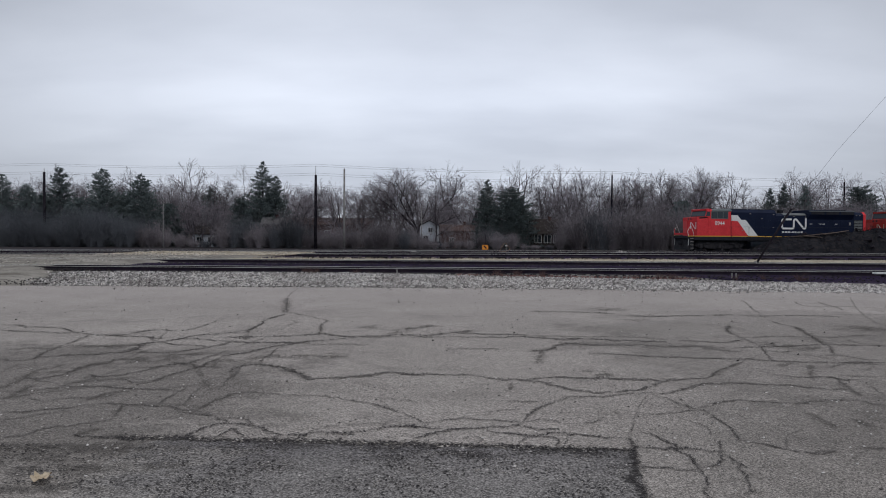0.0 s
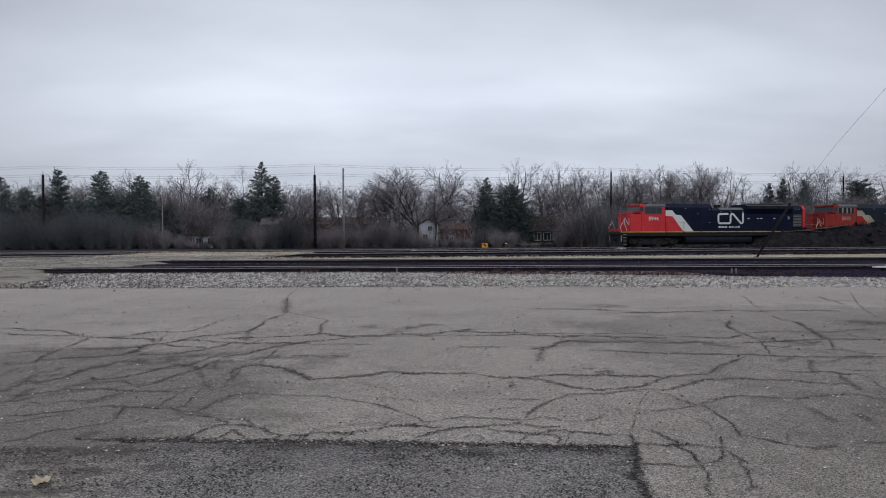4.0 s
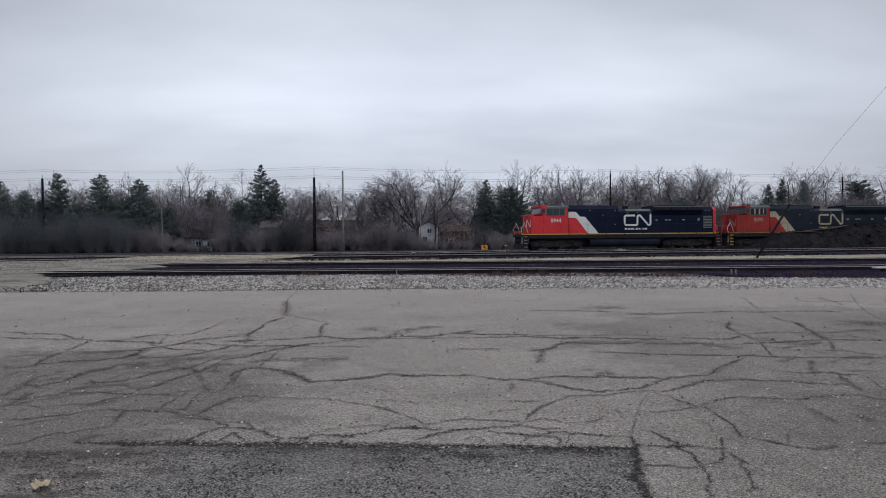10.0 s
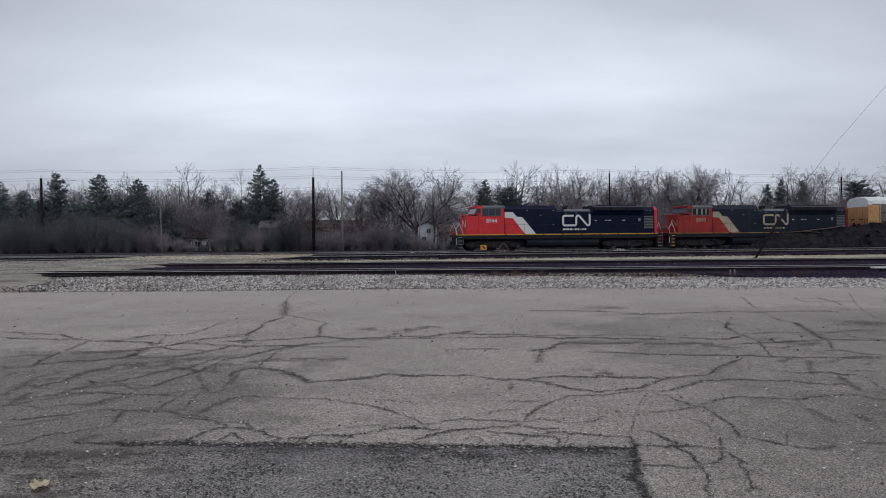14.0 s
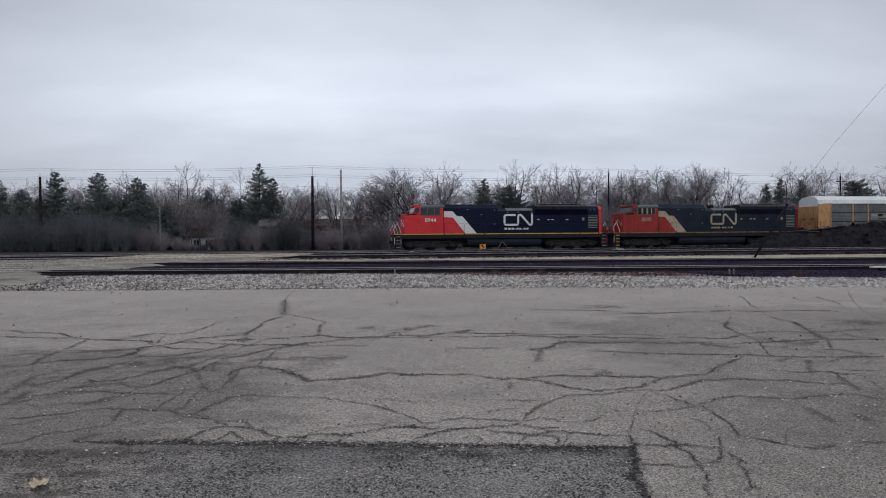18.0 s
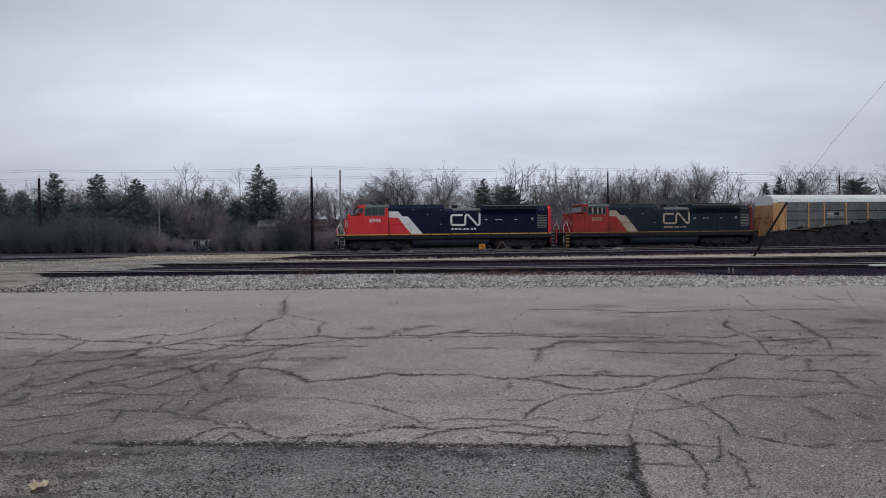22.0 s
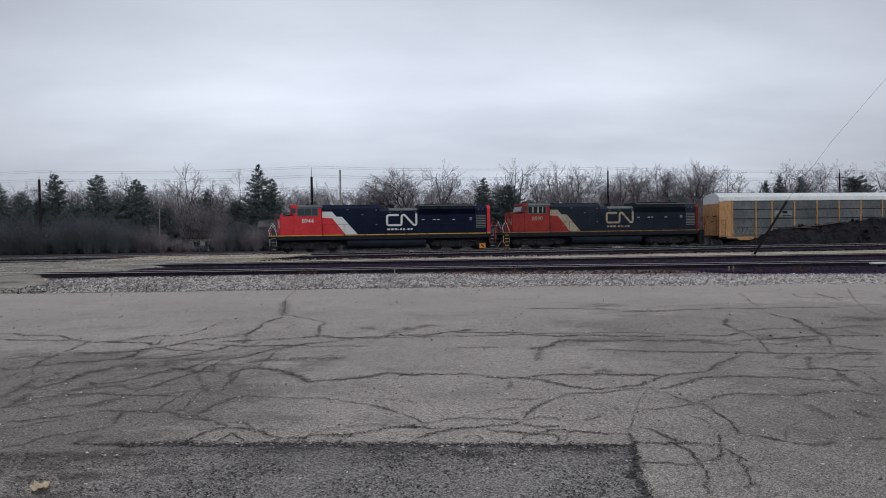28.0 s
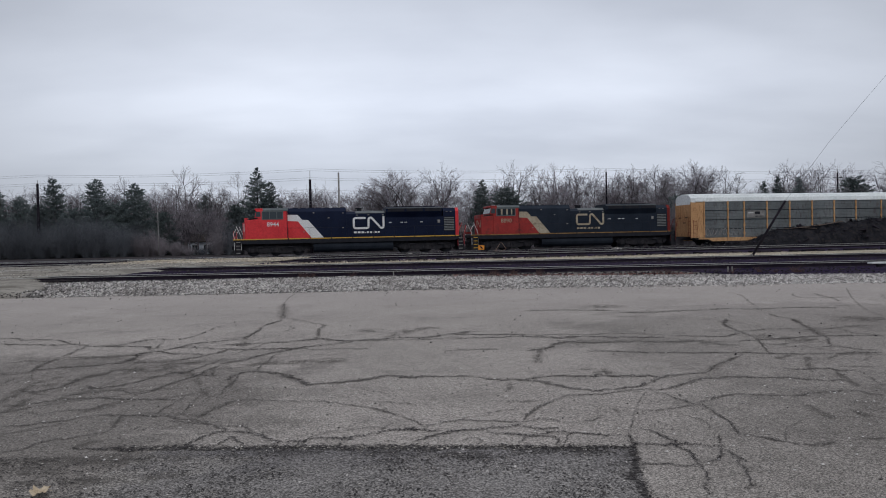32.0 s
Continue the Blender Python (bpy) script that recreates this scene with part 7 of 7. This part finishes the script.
house(-38.6, 157.3, 3.8, 4, 5.2, 1.3, M_SHINGLE, M_PALEROOF, "narrow brown house with a pale grey roof", False, ((-1.0, 1.4, 1.0, 1.2),))
house(-31.0, 176.0, 26.0, 8, 5.5, 1.6, M_BRICK, M_RUSTROOF, "long low brown ranch house behind the brush", False, ((-8.6, 3.85, 3.4, 0.7), (2.0, 2.7, 1.4, 1.2)))


# ---------------------------------------------------------------- cars on the road
CARS = []


def car(paint, label):
    e = thing("car", label, "car", "cars on the street")
    body = Build().prism([(-2.25, 0.35), (2.25, 0.35), (2.3, 0.6), (2.2, 0.85), (1.1, 0.98), (-1.5, 1.0), (-2.2, 0.92), (-2.3, 0.6)], -0.88, 0.88)
    part("body", body, paint, e, "", 0.06)
    part("cabin", Build().prism([(1.05, 0.95), (0.35, 1.42), (-0.95, 1.45), (-1.75, 0.97)], -0.74, 0.74), paint, e, "", 0.05)
    for y in (-0.755, 0.755):
        part("side_window", Build().prism([(0.85, 1.0), (0.3, 1.36), (-0.9, 1.38), (-1.45, 1.0)], y - 0.012, y + 0.012), M_GLASS, e, "dark side window")
    for x in (-1.4, 1.4):
        for y in (-0.82, 0.82):
            w = new("wheel")
            w.parent = e
            w.matrix_basis = pose(x, y, 0.33)
            part("tyre", Build().disc((0, 0), 0.33, -0.11, 0.11, 18), M_RUBBER, w, "", 0.02)
            part("rim", Build().disc((0, 0), 0.2, -0.12, 0.12, 14), M_STEEL, w)
    CARS.append(e)
    return e


car(M_CARPAINT, "white sedan driving along the street")
car(M_CARDARK, "silver sedan driving along the street")
car(M_CARPAINT, "white sedan passing behind the brush")
car(M_CARBLACK, "dark blue-grey sedan driving ahead of the white one")


def stone_material(name, dark, light):
    m, nodes, links, b = graph(name)
    g = nodes.new("ShaderNodeNewGeometry")
    col = ramp_of(nodes, links, g.outputs["Random Per Island"], (0.0, dark), (0.55, tuple((a + c) / 2 for a, c in zip(dark, light))), (1.0, light))
    vec = nodes.new("ShaderNodeTexCoord").outputs["Object"]
    col = blend(nodes, links, 0.4, col, ramp_of(nodes, links, noise_of(nodes, links, vec, 30.0), (0.3, 0.6), (0.7, 1.4)), "MULTIPLY")
    soiled = ramp_of(nodes, links, noise_of(nodes, links, vec, 0.45, 5.0, 0.65), (0.36, (0.68, 0.655, 0.64)), (0.56, (1.05, 1.04, 1.03)))
    col = blend(nodes, links, 1.0, col, soiled, "MULTIPLY")
    links.new(col, b.inputs["Base Color"])
    b.inputs["Roughness"].default_value = 0.9
    b.inputs["Specular IOR Level"].default_value = 0.1
    return m


M_BALLAST = stone_material("ballast_stones", (0.13, 0.120, 0.115), (0.72, 0.69, 0.66))
M_TANSTONE = stone_material("tan_stones", (0.28, 0.240, 0.185), (0.70, 0.620, 0.490))
M_PACKSTONE = stone_material("packed_stones", (0.07, 0.064, 0.058), (0.58, 0.545, 0.49))
M_LITTER = stone_material("red_brown_litter", (0.085, 0.034, 0.038), (0.30, 0.155, 0.130))
M_DARKSTONE = stone_material("dark_ballast_stones", (0.014, 0.012, 0.016), (0.052, 0.046, 0.048))


# ---------------------------------------------------------------- small things in the yard
target = thing("switch_stand", "low switch stand with an orange target and black slash", "switch stand", m=pose(4.05, 67.4, 0.11))
part("base", Build().box(-0.3, 0.3, -0.2, 0.2, 0, 0.16), M_RUNGEAR, target, "dark cast base", 0.02)
part("mast", Build().rod((0, 0, 0.1), (0, 0, 1.75), 0.025, None, 8), M_POLEDARK, target)
part("board", Build().box(-0.29, 0.29, -0.05, -0.03, 0.34, 0.78), M_ORANGE, target, "orange target plate", 0.008)
part("slash", Build().prism([(-0.16, 0.66), (-0.05, 0.72), (0.18, 0.48), (0.07, 0.42)], -0.062, -0.048), M_BLACK, target, "black slash")
lever = thing("switch_lever", "bent pale rusty lever frame beside the switch stand", "lever", m=pose(5.9, 67.6, 0.11))
part("rod", Build().path([(-0.5, 0, 0.22), (-0.38, 0, 0.36), (0.0, 0, 0.98), (0.16, 0, 0.96), (0.56, 0, 0.38), (0.12, 0, 0.16), (-0.5, 0, 0.22)], 0.018), M_RUST, lever)
part("foot", Build().box(-0.7, -0.1, -0.2, 0.2, -0.02, 0.08), M_RUNGEAR, lever)

board = thing("white_board", "white-topped board lying beside the near rail", "board", m=pose(17.9, 27.9, 0.115))
part("plank", Build().box(-0.75, 1.1, -0.13, 0.13, 0.13, 0.19), M_WHITE, board, "", 0.01)
for x in (-0.3, 0.8):
    part("block", Build().box(x - 0.12, x + 0.12, -0.1, 0.1, -0.02, 0.13), M_TIE, board)

for x, y, w, h in ((17.8, 70.3, 1.25, 0.24), (-2.75, 67.0, 0.55, 0.13)):
    rng = random.Random(int(x * 10))
    mound = Build()
    for _ in range(60):
        a, r = rng.uniform(0, 6.28), rng.random() ** 0.6
        c = Vector((0.5 * w * r * math.cos(a), 0.4 * w * r * math.sin(a), h * (1 - r * r) * rng.uniform(0.4, 1.0)))
        mound.box(-0.06, 0.06, -0.05, 0.05, -0.04, 0.04, Matrix.Translation(c) @ Euler([rng.uniform(0, 3) for _ in range(3)]).to_matrix().to_4x4())
    pile = thing("stone_pile", "small pile of pale stones dropped beside the line", "stone pile", "stone piles", pose(x, y, 0.13))
    part("stones", mound, M_BALLAST, pile)
marker = thing("marker_post", "short white marker post with a crosspiece", "marker post", m=pose(6.9, 76.5, 0.0))
part("post", Build().box(-0.03, 0.03, -0.03, 0.03, -0.1, 0.8), M_POLEPALE, marker, "", 0.005)
part("crosspiece", Build().box(-0.13, 0.13, -0.045, -0.03, 0.68, 0.78), M_WHITE, marker, "", 0.005)
plank = thing("short_plank", "short pale plank lying by the switch stand", "plank", m=pose(3.4, 66.6, 0.13, 0, 3, 12))
part("board", Build().box(-0.4, 0.4, -0.08, 0.08, 0, 0.07), M_POLEPALE, plank, "", 0.008)

stake_rng = random.Random(3)
for x, y in ((11.25, 27.3), (11.42, 27.32), (18.8, 39.0), (4.9, 39.4), (-1.9, 29.2)):
    s = thing("stake", "short weathered marker stake beside the track", "stake", "marker stakes", pose(x, y, 0.08, stake_rng.uniform(-6, 6), stake_rng.uniform(-8, 8), 0))
    part("shaft", Build().box(-0.025, 0.025, -0.02, 0.02, -0.1, 0.2), M_POLEPALE, s, "", 0.004)

leaf = Build()
outline = [(0.053 * (1 + 0.16 * math.cos(5 * a) + 0.10 * math.cos(3 * a + 1)) * math.cos(a), 0.092 * (1 + 0.14 * math.cos(7 * a + 2) + 0.12 * math.cos(2 * a)) * math.sin(a)) for a in [2 * math.pi * i / 30 for i in range(30)]]
leaf.add([(0, 0, 0.016)] + [(x, y, 0.008 + 0.42 * abs(x) + 0.012 * (1 + math.sin(70 * y + 50 * x))) for x, y in outline], [(0, i + 1, (i + 1) % 30 + 1) for i in range(30)])
leaf_thing = thing("fallen_leaf", "curled dry tan leaf lying on the asphalt", "leaf", m=pose(-2.60, 4.53, 0.008, 0, 0, 20))
part("blade", leaf, M_LEAF, leaf_thing)
part("stalk", Build().path([(0.03, 0, 0.025), (0.05, 0.01, 0.02), (0.066, 0.014, 0.01)], 0.002, 5), M_LEAF, leaf_thing)


def scatter(name, count, place, sizes, material, label, category, seed):
    """Small angular stones lying on the ground; place(rng) -> (x, y, z)."""
    rng = np.random.default_rng(seed)
    p = np.array([place(rng) for _ in range(count)])
    corner = np.array([(1, 0, 0), (-1, 0, 0), (0, 1, 0), (0, -1, 0), (0, 0, 1), (0, 0, -1)], float)
    r = rng.uniform(*sizes, (count, 1, 1)) * rng.uniform(0.55, 1.25, (count, 6, 1))
    a = rng.uniform(0, 6.28, count)
    ca, sa = np.cos(a), np.sin(a)
    c = corner[None] * r
    c[:, :, 2] *= 0.75
    x = c[:, :, 0] * ca[:, None] - c[:, :, 1] * sa[:, None] + c[:, :, 2] * 0.3
    y = c[:, :, 0] * sa[:, None] + c[:, :, 1] * ca[:, None]
    v = np.stack([x, y, c[:, :, 2]], 2) + p[:, None]
    tri = np.array([(0, 2, 4), (2, 1, 4), (1, 3, 4), (3, 0, 4), (2, 0, 5), (1, 2, 5), (3, 1, 5), (0, 3, 5)])
    f = (np.arange(count)[:, None, None] * 6 + tri[None]).reshape(-1, 3)
    return tagged(new(name, raw_mesh(name, v.reshape(-1, 3).tolist(), f.tolist(), material)), label, category, kind="stuff")


def bank_spot(rng):
    x = max(rng.uniform(-13.0, 24), rng.normal(-12.1, 0.9))
    y = bank_edge(x) + (cinder_front(x) - 0.15 - bank_edge(x)) * rng.beta(1.1, 1.1)
    if x < -9:
        x -= 0.55 * (y - 21.6) * (-9 - x) / 4
    return x, y, min(0.105, max(-0.04, (y - bank_edge(min(x, 0))) * 0.016)) + 0.015


def cinder_spot(rng):
    x = rng.uniform(-16, 26)
    return x, rng.uniform(cinder_front(x) - 0.4, 41), 0.12


scatter("ballast_stones", 26000, bank_spot, (0.022, 0.058), M_BALLAST, "loose pale angular ballast stones", "stones", 5)
scatter("cinder_stones", 6000, cinder_spot, (0.03, 0.06), M_DARKSTONE, "loose dark oily stones between the ties", "stones", 6)
scatter("strip_stones", 5000, lambda r: (r.uniform(-14, 40), r.uniform(41, 51), 0.125), (0.025, 0.065), M_TANSTONE, "loose tan stones on the gravel strip", "stones", 7)


def crossing_spot(rng):
    y = rng.uniform(29.5, 60)
    right = -18.2 + (y - 30) * 0.218
    left = max(-60.0, right - 45) if y < 44.5 else -26.5 + (y - 48.5) * 0.8
    return rng.uniform(left, right), y, 0.268


scatter("crossing_stones", 3500, lambda r: (r.uniform(-25, -11), r.uniform(50, 61), 0.265), (0.03, 0.085), M_TANSTONE, "loose tan stones on the far end of the crossing", "stones", 24)
scatter("crossing_stones", 6500, crossing_spot, (0.02, 0.06), M_PACKSTONE, "loose pale stones on the packed crossing", "stones", 9)


def rim_spot(rng):
    x = rng.uniform(-12.5, 22)
    return x, bank_edge(x) + 0.15 - rng.exponential(0.28) * (1.0 + 0.8 * math.sin(x * 1.3) * math.sin(x * 0.37)), 0.012


def tip_spot(rng):
    x = rng.normal(-16.3, 0.8)
    return x, 29.3 + rng.exponential(0.9), 0.16


scatter("verge_stones", 260, lambda r: (r.normal(-13.6, 1.6), r.uniform(21.7, 27.0), 0.06), (0.015, 0.042), M_DARKSTONE, "dark stones trodden into the brown verge", "stones", 25)
scatter("leaf_litter", 700, lambda r: (lambda x: (x, cinder_front(x) + r.normal(-0.1, 0.35), 0.125))(r.uniform(0.5, 9.5)), (0.012, 0.04), M_LITTER, "red-brown leaf litter along the edge of the ballast", "leaves", 26)
scatter("rim_stones", 1700, rim_spot, (0.012, 0.045), M_BALLAST, "stray ballast stones spilled onto the asphalt edge", "stones", 21)
scatter("tip_stones", 500, tip_spot, (0.03, 0.09), M_DARKSTONE, "dark stones kicked onto the crossing", "stones", 22)
scatter("dark_pebbles", 150, lambda r: (r.uniform(-10, 10), r.uniform(9, 21), 0.008), (0.008, 0.022), M_DARKSTONE, "dark pebbles strewn over the asphalt", "pebbles", 23)
scatter("pavement_grit", 2500, lambda r: (r.uniform(-9, 9), r.uniform(3.6, 21.5) if r.random() < 0.6 else r.uniform(3.6, 8), 0.006), (0.006, 0.016), M_BALLAST, "loose grit strewn over the asphalt", "grit", 8)


def weed(seed):
    rng = random.Random(seed)
    v, f = [], []
    for _ in range(26):
        a, l = rng.uniform(0, 6.28), rng.uniform(0.15, 0.5)
        p = Vector((rng.uniform(-0.1, 0.1), rng.uniform(-0.1, 0.1), 0))
        d = Vector((math.cos(a) * rng.uniform(0.1, 0.8), math.sin(a) * rng.uniform(0.1, 0.8), 1)).normalized()
        tube(v, f, [p, p + d * l * 0.6, p + d * l + Vector((math.cos(a), math.sin(a), -0.3)) * 0.1], [0.008, 0.006, 0.002], 3)
    return raw_mesh("weed", v, f, M_GRASS)


WEEDS = [weed(s) for s in range(4)]
weed_rng = random.Random(77)
for i in range(30):
    x = weed_rng.choice((2.2, 3.6, 5.5, 7.6, 9.0, -3.2, -5.6, 12.5)) + weed_rng.gauss(0, 0.7)
    o = new("weed", WEEDS[i % 4])
    o.matrix_basis = pose(x, cinder_front(x) + weed_rng.uniform(-0.2, 0.9), 0.1, 0, 0, weed_rng.uniform(0, 360)) @ Matrix.Diagonal((0.8, 0.8, weed_rng.uniform(0.3, 0.75), 1))
    tagged(o, "tuft of dry brown weeds at the edge of the track", "weed", "weeds by the track")


# ---------------------------------------------------------------- what moves
def motions():
    for e, at, wheels in ROLLING:
        rows = []
        for i in range(65):
            t = i * 0.5
            p = LINE + ALONG * (gone(t) + at)
            rows.append((t, pose(p.x, p.y, RAIL_TOP, 0, 0, TRACK_ANGLE)))
        walk(e, rows)
        for w, x, r in wheels:
            walk(w, [(i * 0.25, pose(x, 0, r, 0, math.degrees((gone(i * 0.25) - gone(0)) / r), 0)) for i in range(129)])
    for e, at, when, speed, y in ((CARS[0], 10.55, 2.5, 20.8, 152.0), (CARS[1], -61.0, 13.0, 16.0, 154.0), (CARS[2], -60.5, 31.0, 19.0, 151.5), (CARS[3], 26.0, 1.5, 18.2, 153.5)):
        way = speed
        walk(e, [(i * 2.0, pose(at + way * (i * 2.0 - when), y, 0.004 - DROP)) for i in range(17)])
        for w in [c for c in e.children if c.name.startswith("wheel")]:
            spot = w.matrix_basis.translation.copy()
            walk(w, [(i * 0.02, pose(*spot, 0, math.degrees(way * i * 0.02 / 0.33), 0)) for i in range(1601)])


motions()
